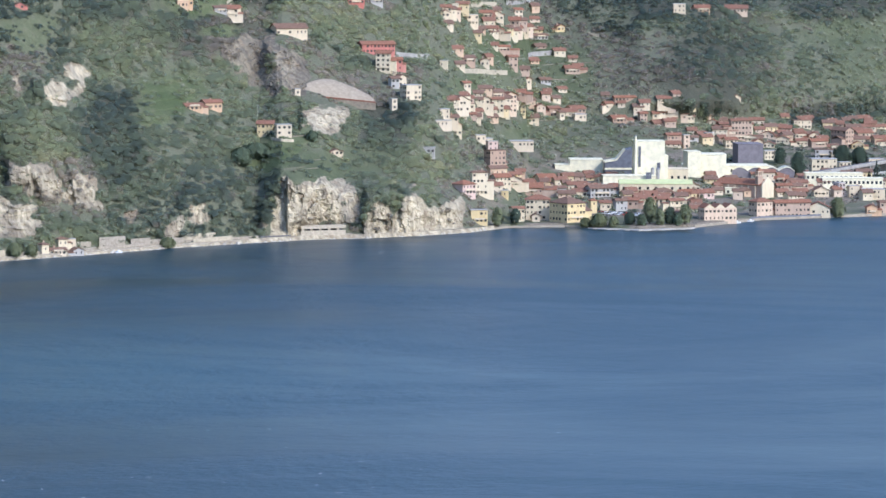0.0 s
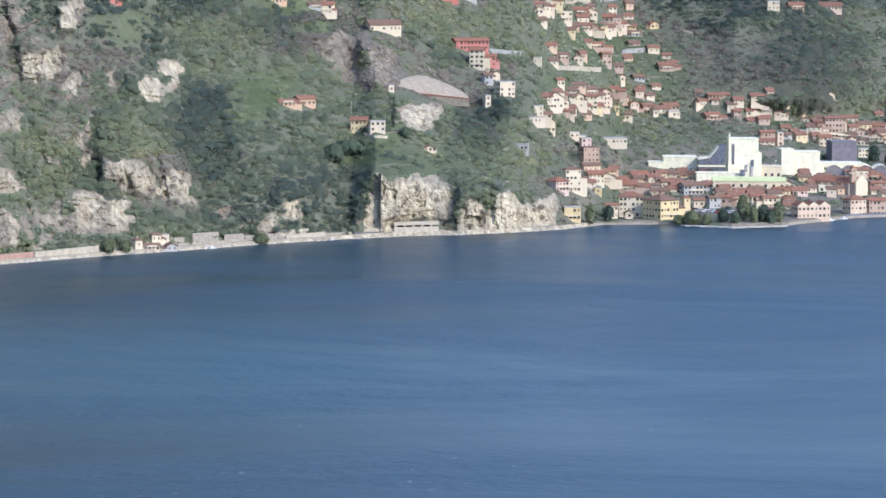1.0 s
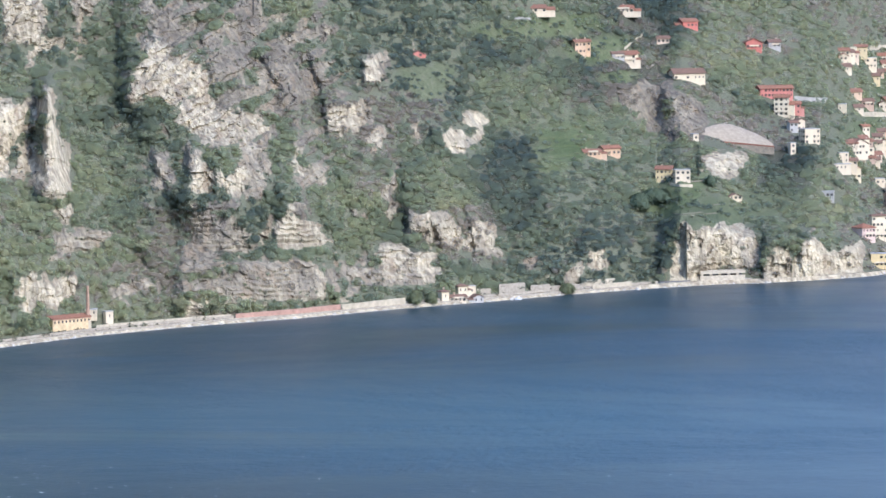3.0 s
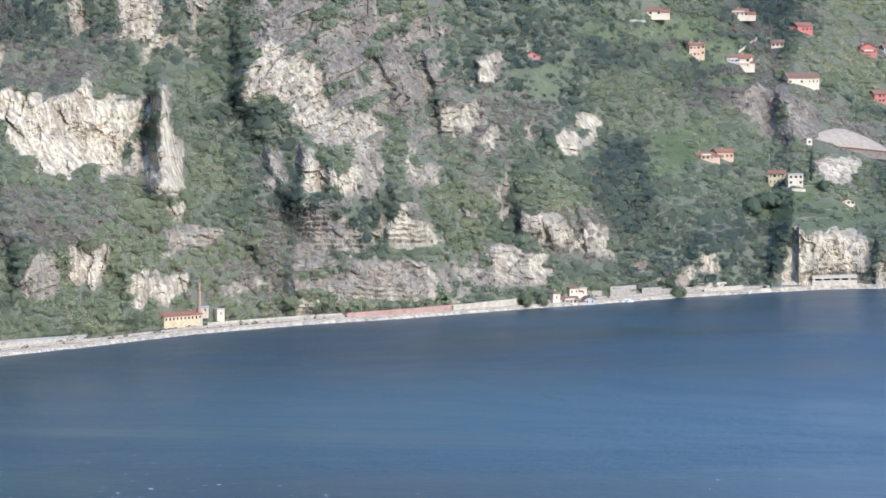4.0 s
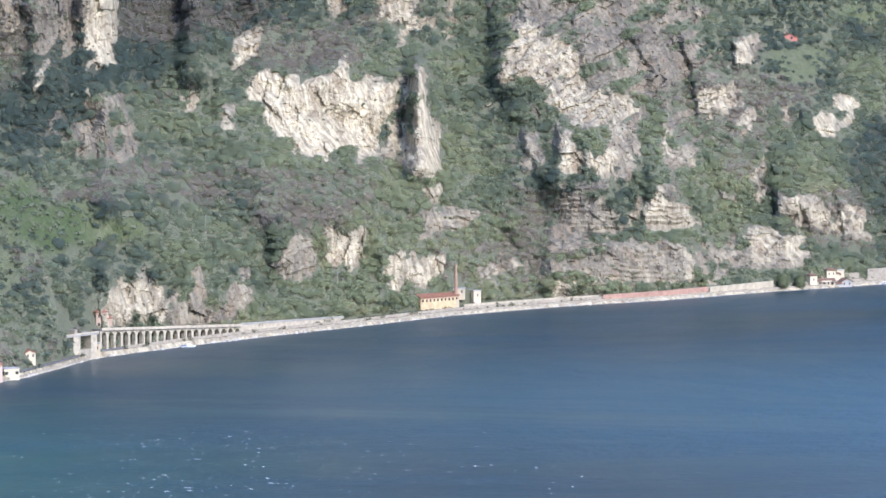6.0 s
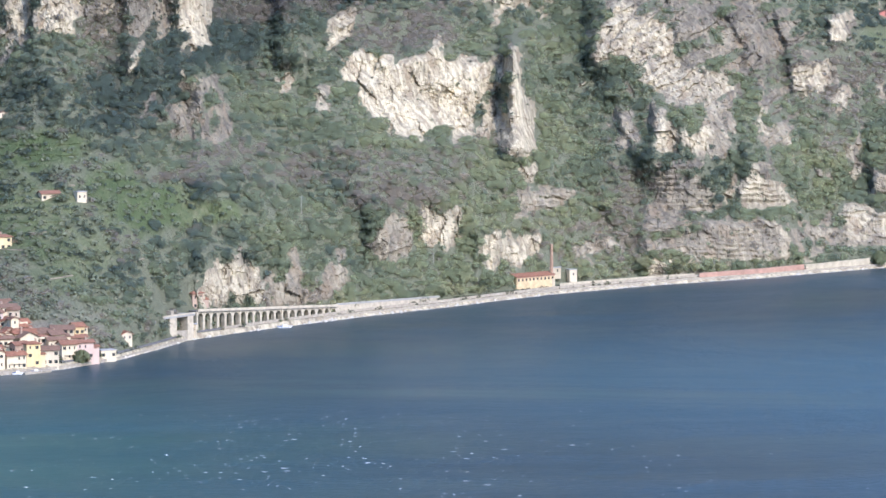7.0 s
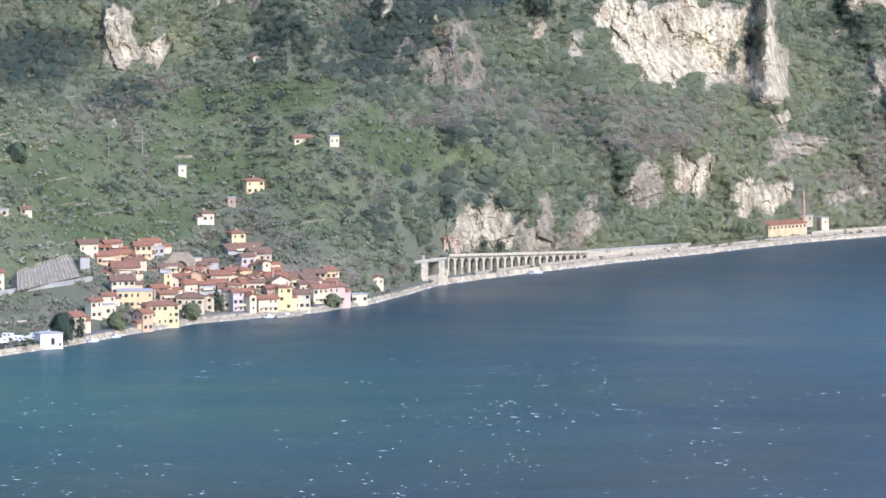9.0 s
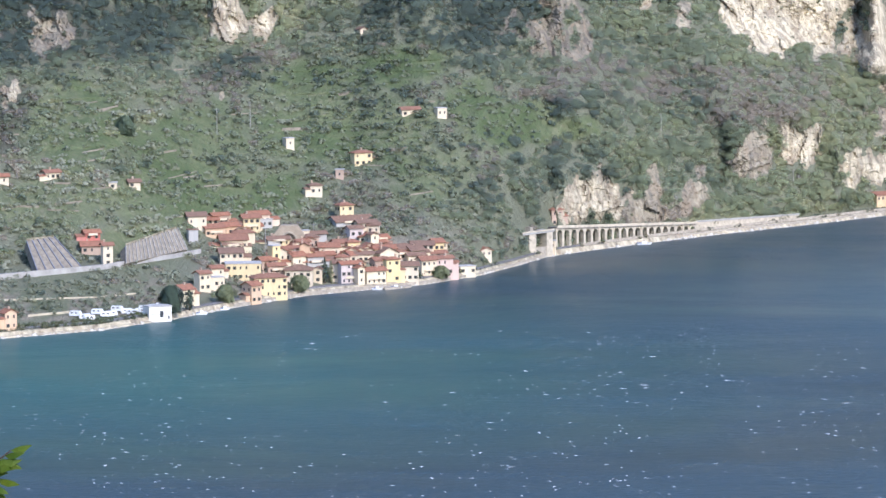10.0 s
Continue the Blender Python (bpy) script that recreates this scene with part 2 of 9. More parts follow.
cliff([(-5.35, 28.1), (-5.19, 37.8), (-4.9, 38.6), (-4.68, 31.9), (-4.62, 22.5), (-4.93, 12.7), (-5.19, 12.8), (-5.35, 20.7)], 0.82, 1.0, 9, "flute")
cliff([(-4.8, 18.9), (-4.59, 25.6), (-4.65, 9.4), (-4.77, 10.5)], 0.7, 0.9, 4, "slant")
cliff([(-4.43, 27), (-4.3, 38.2), (-4.24, 23.3), (-4.38, 8.9), (-4.45, 10.8)], 0.38, 0.85, 5, "flute")
cliff([(-3.93, 27.3), (-3.8, 31.2), (-3.7, 17.5), (-3.83, 11.3), (-3.92, 14.6)], 0.4, 0.85, 5, "flute")
cliff([(-4.6, 22.5), (-4.45, 24.3), (-3.96, 13.3), (-3.84, 5.7), (-4.63, 8.9)], 0.3, 0.6, 3, "flute")
cliff([(1.44, 142.2), (1.61, 144.3), (1.66, 127.7), (1.51, 126.4)], 1.0, 1.0, 6, "flute")
cliff([(1.02, 162.7), (1.09, 161.9), (1.18, 150.6), (1.09, 152)], 0.7, 0.9, 3, "slant")
cliff([(2.22, 98.4), (2.4, 100.1), (2.55, 95.9), (2.53, 83.9), (2.25, 83.1)], 0.95, 1.0, 5, "flute")
cliff([(2.51, 105.8), (2.67, 108.4), (2.77, 99.8), (2.74, 91.2), (2.6, 94.9)], 0.95, 1.0, 5, "flute")
cliff([(1.56, 101.1), (1.68, 97.4), (1.65, 92.9), (1.55, 93.8)], 0.8, 0.9, 2, "flute")
cliff([(1.99, 104.8), (2.05, 101.4), (2.03, 91.9), (1.98, 93.6)], 0.7, 0.9, 2, "flute")
cliff([(1.9, 55.9), (2.03, 54.3), (2.34, 52), (2.52, 40), (2.63, 48.8), (2.82, 38.9), (2.89, 24.5), (2.7, 25.6), (2.46, 29.5), (2.28, 33), (2.03, 37.2), (1.9, 42.6)], 0.62, 0.95, 8, "flute")
cliff([(1.66, 32.6), (1.88, 35.9), (2.13, 28.6), (2.29, 20.9), (2.23, 11.2), (1.67, 13), (1.62, 23.5)], 0.7, 0.95, 6, "beds")
cliff([(1.6, 71.3), (1.8, 78.4), (1.79, 51.2), (1.69, 49.4)], 0.45, 0.8, 6, "flute")
cliff([(1.3, 21.6), (1.61, 20.2), (1.61, 14.9), (1.27, 15.8)], 0.35, 0.7, 3, "beds")
cliff([(3.85, 24.4), (3.95, 30.2), (4.06, 24.9), (4.08, 12.5), (3.88, 14.8)], 0.78, 0.95, 6, "flute")
cliff([(3.67, 12.5), (3.75, 14.7), (3.78, 5.1), (3.64, 5.8)], 0.6, 0.9, 3, "flute")
cliff([(3.36, 12.4), (3.47, 13.7), (3.48, 6.4), (3.33, 5.9)], 0.45, 0.85, 2, "flute")
cliff([(3.13, 21.2), (3.41, 21.8), (3.41, 15.4), (3.22, 15.9)], 0.55, 0.7, 2, "flute")
cliff([(4.72, 1.3), (4.67, 11.1), (4.77, 20.8), (4.88, 32.7), (4.84, 38.8), (4.96, 36.7), (5.06, 32.5), (5.29, 35.1), (5.3, 28.2), (5.16, 26.2), (5.08, 20.5), (5.06, 0.4)], 0.95, 1.0, 9, "flute")
cliff([(5.16, 26.2), (5.3, 28.2), (5.41, 21.5), (5.35, 10.9), (5.06, 9.8), (5.08, 20.5)], 0.5, 1.0, 4, "slant")
cliff([(5.3, 28.2), (5.49, 26.1), (5.61, 27.3), (5.63, 13.9), (5.35, 10.9), (5.41, 21.5)], 0.85, 1.0, 4, "flute")
cliff([(5.77, 15.4), (5.9, 23.6), (6, 17.8), (6.04, 1.3), (5.8, 0.4)], 0.78, 1.0, 8, "flute")
cliff([(6.07, 8.3), (6.19, 26.3), (6.29, 28.6), (6.43, 16.5), (6.6, 15.3), (6.75, 18.1), (6.8, 0.8), (6.02, 0.4)], 0.92, 1.0, 8, "flute")
cliff([(5.09, 72.5), (5.54, 73.5), (5.54, 68.1), (5.36, 59.8), (5.2, 63.1)], 0.88, 1.0, 4, "flute")
cliff([(4.24, 117.4), (4.71, 114.2), (4.71, 87.2), (4.24, 91.8)], 0.15, 0.8, 8, "flute")
cliff([(4.71, 113.1), (4.95, 107.5), (5.19, 91.5), (5.04, 83.4), (4.71, 85.6)], 0.22, 0.85, 8, "flute")
cliff([(-9.03, 139), (-8.72, 138.1), (-8.71, 115.5), (-8.83, 110), (-8.94, 108.7), (-9.07, 119.2)], 0.88, 1.0, 8, "flute")
cliff([(-8.61, 121.2), (-8.42, 123.9), (-8.43, 107.7), (-8.57, 109.4)], 0.88, 1.0, 6, "flute")
cliff([(-11.03, 127.6), (-10.59, 129.7), (-10.59, 112.6), (-11.01, 112)], 0.38, 0.8, 8, "flute")
cliff([(-11.26, 95), (-11.15, 96.8), (-11.17, 88.2), (-11.26, 88.5)], 0.75, 0.9, 4, "flute")
cliff([(-8.88, 89.6), (-8.8, 89.4), (-8.8, 83.8), (-8.88, 84.1)], 0.6, 0.7, 2, "flute")
step([(-1.1, 172.5), (-1.09, 123.1), (-0.85, 94.5), (-0.55, 65.9), (-0.53, 4.4)], 6, 6, 90)
step([(-1.19, 197.6), (-1.07, 157.6), (-1.05, 128.1)], 8, 8, 40)
step([(-1.99, 136.7), (-2.02, 76.8)], 36, 8, 20)
step([(-4.42, 185.3), (-4.4, 132.9)], 19, 7, 30)
step([(-5.54, 187.4), (-5.53, 136.1)], 14, 6, 25)
step([(-6.1, 188.4), (-6.07, 132.1)], 16, 6, 25)
step([(-7.11, 189.4), (-7.09, 148)], 9, 4, 30)
step([(-5.35, 41.6), (-5.35, 16)], 9, 3, 22)
step([(-3.49, 53.5), (-3.5, 23.4)], 4, 4, 22)
step([(-2.34, 37.4), (-2.35, 12.4)], 5, 3, 20)
step([(-0.43, 95.4), (-0.47, 71.9)], 6, 3, 12)
step([(-0.16, 93.3), (-0.14, 71.4)], 5, 3, 12)
step([(0.5, 98.1), (0.58, 63), (0.48, 44.3)], 7, 4, 30)
step([(0.9, 149.4), (1.01, 116), (1.03, 98.3)], 7, 3, 20)
step([(0.34, 150.9), (0.61, 127.2), (0.67, 97.8)], 6, 3, 20)
step([(-0.27, 158.1), (-0.18, 138.5), (-0.12, 120.4)], 5, 3, 25)
step([(1.85, 78.2), (1.89, 41.6)], 9, 3, 45)
step([(2.19, 46.8), (2.29, 32.1)], 5, 2, 10)
step([(2.57, 49), (2.67, 26.1)], 5, 2, 12)
step([(2.19, 100.2), (2.21, 82.7)], 6, 3, 18)
step([(1.41, 143.7), (1.48, 126.2)], 6, 3, 14)
step([(4.83, 38.8), (4.68, 22.8), (4.67, 1.8)], 6, 6, 30)
step([(5.75, 27.9), (5.77, 0.4)], 13, 2, 35)
step([(6.06, 27.2), (6.04, 0.8)], 6, 2, 16)
step([(3.84, 29.8), (3.86, 5.6)], 5, 2, 12)
step([(4.69, 115.1), (4.71, 85.6)], 8, 8, 34)
step([(6.08, 74.6), (6.2, 44.3)], 11, 16, 60)
step([(-9.06, 138.9), (-9.07, 109.2)], 7, 3, 20)
gully([(-1.6, 180.2), (-1.48, 134), (-1.33, 95.4), (-1.09, 54.5), (-0.82, 8.5)], 8, 36)
gully([(-4.93, 186.5), (-4.88, 143.1), (-4.83, 113.3), (-4.31, 82.6), (-3.83, 46.5), (-3.56, 22.3)], 11, 16)
gully([(-6.55, 144.8), (-6.25, 115.4), (-5.71, 94)], 9, 15)
rib([(-7.03, 136.4), (-6.26, 102.8), (-5.65, 84), (-4.81, 55.6)], 13, 30)
rib([(-5.4, 138.5), (-5.31, 109.2), (-5.11, 77.6), (-4.69, 50.8)], 12, 20)
rib([(-4.19, 102.3), (-3.59, 77), (-2.61, 55.3), (-1.95, 36.8)], 9, 25)
gully([(-4.19, 126), (-4.1, 96.1), (-3.83, 66.3)], 8, 14)
gully([(2.82, 157.8), (2.79, 70.7), (3.13, 21.2)], 9, 20)
gully([(1.12, 88.9), (1.18, 50.2), (1.3, 18.2)], 7, 13)
rib([(-0.88, 111.8), (-0.76, 80.1), (-0.58, 70.5)], 8, 15)
gully([(-4.21, 195), (-4.09, 163.5), (-4.04, 132.5)], 8, 12)
rib([(-1.19, 123.9), (-0.82, 118.2), (-0.22, 93.2)], 8, 24)
gully([(3.34, 106.3), (3.16, 61.4), (2.98, 16.9)], 9, 18)
gully([(4.38, 43.9), (4.5, 11.7), (4.59, 2.5)], 10, 14)
gully([(-8.29, 134.5), (-8.06, 95.4), (-7.46, 58.4)], 8, 18)
gully([(-10.11, 133.8), (-9.33, 114.9), (-8.42, 96.1)], 10, 20)
gully([(5.72, 74), (5.95, 60), (6.02, 44)], 9, 26)
cliff([(4.76, 18.1), (4.89, 34.4), (5.08, 37.2), (5.29, 35.7), (5.6, 28.6), (5.64, 10.6), (5.06, 7.9)], 0.78, 1.0, 5, "flute")
step([(9.19, 117.1), (9.31, 84.6), (9.47, 56.2), (9.9, 36)], 46, 48, 260)
rib([(8.12, 125.5), (8.61, 101.7), (9.1, 65.6)], 16, 34)
flank(10.43, 82.0, 84.5, 46.6, 32)
flank(6.01, 69.0, 26.2, 19.3, 14)
flank(-4.31, 105.6, 37.6, 46.9, 8)
flank(-6.55, 127.3, 39.3, 39.7, -12)
SIDE = radians(1) * 3000.0


def to_line(u, v, line):
    """Distance from a broken line, and how far along it, in metres."""
    best, along, run = np.full(u.shape, 1e9), np.zeros(u.shape), 0.0
    for (u0, v0), (u1, v1) in zip(line[:-1], line[1:]):
        du, dv = u1 - u0, v1 - v0
        long = math.hypot(du, dv) + 1e-6
        t = np.clip(((u - u0) * du + (v - v0) * dv) / long ** 2, 0, 1)
        d = np.hypot(u - u0 - t * du, v - v0 - t * dv)
        along = np.where(d < best, run + t * long, along)
        best = np.minimum(best, d)
        run += long
    return best, along, run


def inside(u, v, ring):
    """Metres inside a closed outline, negative outside."""
    d, _, _ = to_line(u, v, np.concatenate([ring, ring[:1]]))
    odd = np.zeros(u.shape, dtype=bool)
    for (u0, v0), (u1, v1) in zip(ring, np.roll(ring, -1, 0)):
        if v0 != v1:
            odd ^= ((v0 > v) != (v1 > v)) & (u < (u1 - u0) * (v - v0) / (v1 - v0) + u0)
    return np.where(odd, d, -d)


def relief(az, x):
    """Ground at those bearings and distances behind the shore: range, height and surface masks."""
    z, slope = profile(az, x)
    r = shore(az) + x
    side = SIDE * az
    up = z + 0.4 * x
    rug = ease(0.25, 0.75, slope) * ease(2, 14, z)
    soft = ease(4, 25, z)
    big = fbm(side / 150, up / 170, 3, 3)
    ridge = 1 - 2 * np.abs(fbm(side / 46 + 0.25 * up / 42, up / 150, 5, 3))
    mid = fbm(side / 24, up / 36, 7, 3)
    fine = fbm(side / 7, up / 12, 9, 3)
    push = soft * (5 + 12 * rug) * big + rug * (9 * ridge + 5 * mid + 1.2 * fine) + soft * 1.8 * mid
    meadow, terrace, beds, slant = (np.zeros_like(z) for _ in range(4))
    ragged = 0.40 * fbm(side / 16 + 0.3 * mid, up / 26, 21, 4) + 0.42 * fbm((side + 0.3 * up) / 4.2, up / 11, 23, 4)
    edge = (1 - 0.55 * ease(4.3, 4.8, az)) * (4.2 * fbm(side / 14, up / 20, 35, 3) + 3.2 * fbm(side / 4.5 + 0.4 * mid, up / 8, 36, 3) + 1.5 * facets((side + 0.3 * up) / 7, up / 11, 39, 0.6) + 2.6 * fbm(side / 3.2, up / 22, 38, 3))
    lean_u, lean_v = side + 0.85 * up + 2.5 * mid, up - 0.75 * side + 2.5 * mid
    course = (up + 0.10 * side + 5 * mid) / 4.6
    tufts = {"flute": fbm(side / 8 + 0.2 * mid, up / 14, 55, 3), "slant": fbm(lean_u / 34, lean_v / 8, 63, 4), "beds": fbm(side / 17, course / 1.5, 65, 4)}
    crag = 1 - 2 * np.abs(fbm(side / 30, up / 60, 27, 4))
    stony = ease(-1.4, -0.6, az) * ease(3.4, 1.4, az) + 0.5 * ease(-8.2, -7.4, az) * ease(-3.4, -4.2, az) * ease(80, 110, z) + 0.45 * ease(-5.4, -4.6, az) * ease(0.5, -1.0, az) * ease(60, 35, z)
    field = -6.0 + rug * ease(5.2, 3.8, az) * ease(-9.5, -7.5, az) * (2.0 * crag + 4.0 * ragged + np.minimum(stony, 1) * (1.2 + 2.6 * crag + 3.5 * tufts["flute"]))
    white = np.where(field > -1.5, 0.14 + 0.4 * fbm(side / 20, up / 20, 67, 2), 0.0)
    for ring, wh, bare, bulge, grain in CLIFFS:
        ring = ring * np.array([SIDE, 1.0])
        lo, hi = ring.min(0), ring.max(0)
        near = (side > lo[0] - 16) & (side < hi[0] + 16) & (z > lo[1] - 16) & (z < hi[1] + 16)
        if not near.any():
            continue
        deep = inside(side[near], z[near], ring)
        f = np.minimum(deep, 7) + edge[near] + 1.0 + 1.5 * ease(4.3, 4.8, az[near]) - (1.18 - bare) * (4.0 - 24.0 * tufts[grain][near])
        over = f > field[near]
        white[near] = np.where(over, wh * (0.55 + 0.45 * ease(-2, 5, deep + 0.5 * edge[near])), white[near])
        beds[near] = np.where(over, float(grain == "beds"), beds[near])
        slant[near] = np.where(over, float(grain == "slant"), slant[near])
        field[near] = np.maximum(f, field[near])
        dv = (z[near] - (lo[1] + hi[1]) / 2) / max((hi[1] - lo[1]) / 2, 4)
        push[near] += bulge * ease(-9, 5, deep) * (0.5 + np.clip(dv, -1.3, 1.3))
    for line, depth, sharp, fade in STEPS:
        order = line[:, 1].argsort()
        u = side - SIDE * np.interp(z, line[order, 1], line[order, 0]) + 3.0 * mid + 1.2 * fine
        lo, hi = line[:, 1].min(), line[:, 1].max()
        push += depth * ease(-sharp, 0.3 * sharp, u) * ease(fade, 0.15 * fade, u) * ease(lo - 9, lo + 4, z) * ease(hi + 9, hi - 2, z)
    for line, depth, wide in FOLDS:
        d, along, run = to_line(side + 5 * mid, z + 3 * mid, line * np.array([SIDE, 1.0]))
        push += depth * np.clip(1 - d / (1.6 * wide), 0, 1) ** 1.4 * ease(-0.2 * wide, 0.8 * wide, along + 0.3 * wide) * (1 + 0.3 * big)
    for a, zc, w, h, depth in FLANKS:
        du = (az - a) * radians(1) * r / w
        push += depth * ease(-1, 1, du + 0.2 * big) * ease(1.5, 0.6, np.abs((z - zc) / h))
    lived = np.maximum(ease(6.8, 7.3, az) * ease(34, 22, z), ease(-6.2, -6.7, az) * ease(-9.4, -8.9, az) * ease(24, 14, z))
    lived = np.maximum(lived, 0.8 * ease(-9.3, -9.8, az) * ease(17, 9, z))
    paved = lived * ease(-0.25, 0.15, fbm(side / 12, x / 14, 51, 3))
    rock = ease(-0.9, 1.2, field + 1.6 * ragged)
    white = np.clip(np.maximum(white, 0.15) + 0.30 * fbm(side / 11, up / 20, 29, 3), 0, 1)
    beach = ease(5.2, 2.4, x + 2.5 * ragged) * ease(-11.9, -11.6, az) * ease(7.4, 6.9, az)
    rock = np.maximum(rock, beach)
    white = np.where(beach > 0.3, 0.75 + 0.3 * ragged, white)
    for a, zc, w, h, weight in CLEARINGS:
        d = np.sqrt(((az - a) * radians(1) * r / w) ** 2 + ((z - zc) / h) ** 2) + 0.8 * ragged
        m = ease(1.35, 0.6, d)
        meadow = np.maximum(meadow, m * min(weight, 1))
        if weight > 1:
            terrace = np.maximum(terrace, m)
    # the grain of bare rock: upright flutes, level beds or slabs that slope across the face
    flute = 2.0 * (0.3 - np.abs(fbm(side / 9 + 0.3 * mid, up / 48, 31, 2))) + 2.7 * facets((side + 0.2 * up) / 9, up / 22, 43, 1.2) + 1.4 * facets((side - 0.15 * up) / 4.2, up / 8, 44, 1.3) + 0.8 * facets(side / 2.1, up / 3.6, 49, 1.3)
    across = 3.0 * (0.3 - np.abs(fbm(lean_u / 34, lean_v / 6.5, 57, 2))) + 2.4 * facets(lean_u / 20, lean_v / 8, 45, 1.2) + 1.3 * facets(side / 3.8, up / 5, 46, 1.3) + 0.7 * facets(side / 2.0, up / 3.0, 50, 1.3) + 0.5 * fbm(lean_u / 9, lean_v / 2.6, 59, 3)
    ledge = course % 1.0
    level = 1.3 * ease(-0.2, 0.3, tufts["beds"]) * (ease(0.0, 0.7, ledge) - ease(0.75, 1.0, ledge)) + 1.6 * facets(side / 9, course * 0.5, 47, 1.0) + 0.8 * facets(side / 3.6, course, 48, 1.3) + 1.5 * (0.3 - np.abs(fbm(side / 14, up / 30, 61, 3)))
    detail = rock * (flute * (1 - beds) * (1 - slant) + across * slant + level * beds)
    riser = (z / 5.2 + 0.25 * big) % 1.0
    push += terrace * 1.7 * (np.clip(riser / 0.85, 0, 1) - np.clip((riser - 0.85) / 0.15, 0, 1) - 0.4) * -1.0
    room = np.where(az > 4.9, 0.7 * x, 0.55 * (x - 13.0))        # keep the road and the water's edge free
    push = np.where(push > 0, np.minimum(push, np.maximum(room, 0)), push * ease(1, 30, x))
    push += detail * np.where(az > 4.9, ease(0, 9, x), ease(14, 30, x))
    return r - push, z, rock, white, meadow, paved


# Darker stands of wood, and shaded hollows and flanks put into the leaf colour: bearing, height, half width in degrees,
# half height in metres
DARK_SHADED_WOODS = (
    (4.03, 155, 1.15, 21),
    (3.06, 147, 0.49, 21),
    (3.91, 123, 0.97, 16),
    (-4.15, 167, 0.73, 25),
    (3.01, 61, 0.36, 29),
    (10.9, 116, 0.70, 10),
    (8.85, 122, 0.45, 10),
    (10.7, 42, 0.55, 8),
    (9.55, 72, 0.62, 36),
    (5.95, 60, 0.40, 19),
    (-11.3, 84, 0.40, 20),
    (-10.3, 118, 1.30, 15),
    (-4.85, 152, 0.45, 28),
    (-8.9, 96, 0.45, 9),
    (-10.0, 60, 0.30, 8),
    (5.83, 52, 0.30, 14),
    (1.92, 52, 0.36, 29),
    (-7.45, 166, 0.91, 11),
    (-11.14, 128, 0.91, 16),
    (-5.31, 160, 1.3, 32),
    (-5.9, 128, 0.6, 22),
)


def dark_shaded_wood(az, z, back):
    """How far a place lies in a darker stand or a hollow shaded by colour, 0 to 1."""
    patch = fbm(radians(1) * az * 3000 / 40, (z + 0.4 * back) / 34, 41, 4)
    # the valley above the town: its shade is put into the colour
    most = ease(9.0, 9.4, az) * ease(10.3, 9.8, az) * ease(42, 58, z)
    for a, zc, w, h in DARK_SHADED_WOODS:
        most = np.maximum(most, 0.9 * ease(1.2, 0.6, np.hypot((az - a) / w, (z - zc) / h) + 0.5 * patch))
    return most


# ---- ground: one sheet from the viewer's hill over the lake bed to the far mountains ----
def build_ground():
    cols = np.concatenate([np.linspace(-180, -62, 24), np.linspace(-58, -12.5, 28), np.linspace(-11.9, 11.9, 1330), np.linspace(12.5, 58, 28), np.linspace(62, 180, 24)])
    xs = np.concatenate([np.linspace(0, 60, 240), np.linspace(60.5, 900, 1200), np.linspace(905, 1500, 100)])
    inner, outer = 270, 14
    rows = np.zeros((len(cols), inner + outer))
    for k, a in enumerate(cols):
        z, _ = profile(a, xs)
        el = np.degrees(np.arctan2(z - EYE[2], shore(a) + xs))
        el = np.maximum.accumulate(el + np.arange(len(el)) * 1e-9)
        want = np.linspace(el[0], -1.2, inner)
        rows[k, :inner] = np.interp(want, el, xs)
        far = 4940 - shore(a)
        top = rows[k, inner - 1]
        rows[k, inner:] = top + (far - top) * (np.arange(1, outer + 1) / outer) ** 1.7
    A = np.repeat(cols[:, None], inner + outer, 1)
    R, Z, rock, white, meadow, paved = relief(A, rows)
    Z = np.where(Z > 330, 330 + (Z - 330) * 0.55, Z)
    near = np.array([0, 8, 25, 70, 180, 400, 620, 760, 1200, 1900])
    NA = np.repeat(cols[:, None], len(near) + 1, 1)
    NR = np.concatenate([np.repeat(near[None, :], len(cols), 0), (shore(cols) - 30)[:, None]], 1)
    A, R, Z = np.concatenate([NA, A], 1), np.concatenate([NR, R], 1), np.concatenate([np.full_like(NR, -14.0), Z], 1)
    pad = np.zeros_like(NR)
    masks = [np.concatenate([pad, m], 1) for m in (rock, white, meadow, paved)]
    PX, PY = R * np.sin(np.radians(A)), R * np.cos(np.radians(A))
    hill = EYE[2] - 1.75 - np.where(PY > 0, 0.36, 0.32) * PY
    hill = np.where(PY > 0, hill, np.minimum(hill, 620))
    Z = np.maximum(Z, np.maximum(hill, -14))
    n, m = R.shape
    idx = np.arange(n * m).reshape(n, m)
    quads = np.stack([idx[:-1, :-1], idx[1:, :-1], idx[1:, 1:], idx[:-1, 1:]], -1).reshape(-1, 4)
    me = mesh_of("ground", np.stack([PX, PY, Z], -1).reshape(-1, 3), quads[:, ::-1])
    for name, v in zip(("rock", "white", "meadow", "paved"), masks):
        attribute(me, name, v)
    # ground darkened under the same stands and colour-shaded hollows
    attribute(me, "dim_floor", dark_shaded_wood(A, Z, R - shore(A)) * (Z > 4))
    me.polygons.foreach_set("use_smooth", np.zeros(len(me.polygons), dtype=bool))
    return me, (cols, rows, len(near) + 1, R, Z, masks)


ground_mesh, GRID = build_ground()
ground = tagged(new("ground", ground_mesh), "steep wooded limestone mountainside dropping to the lake shore", "ground", kind="structure")

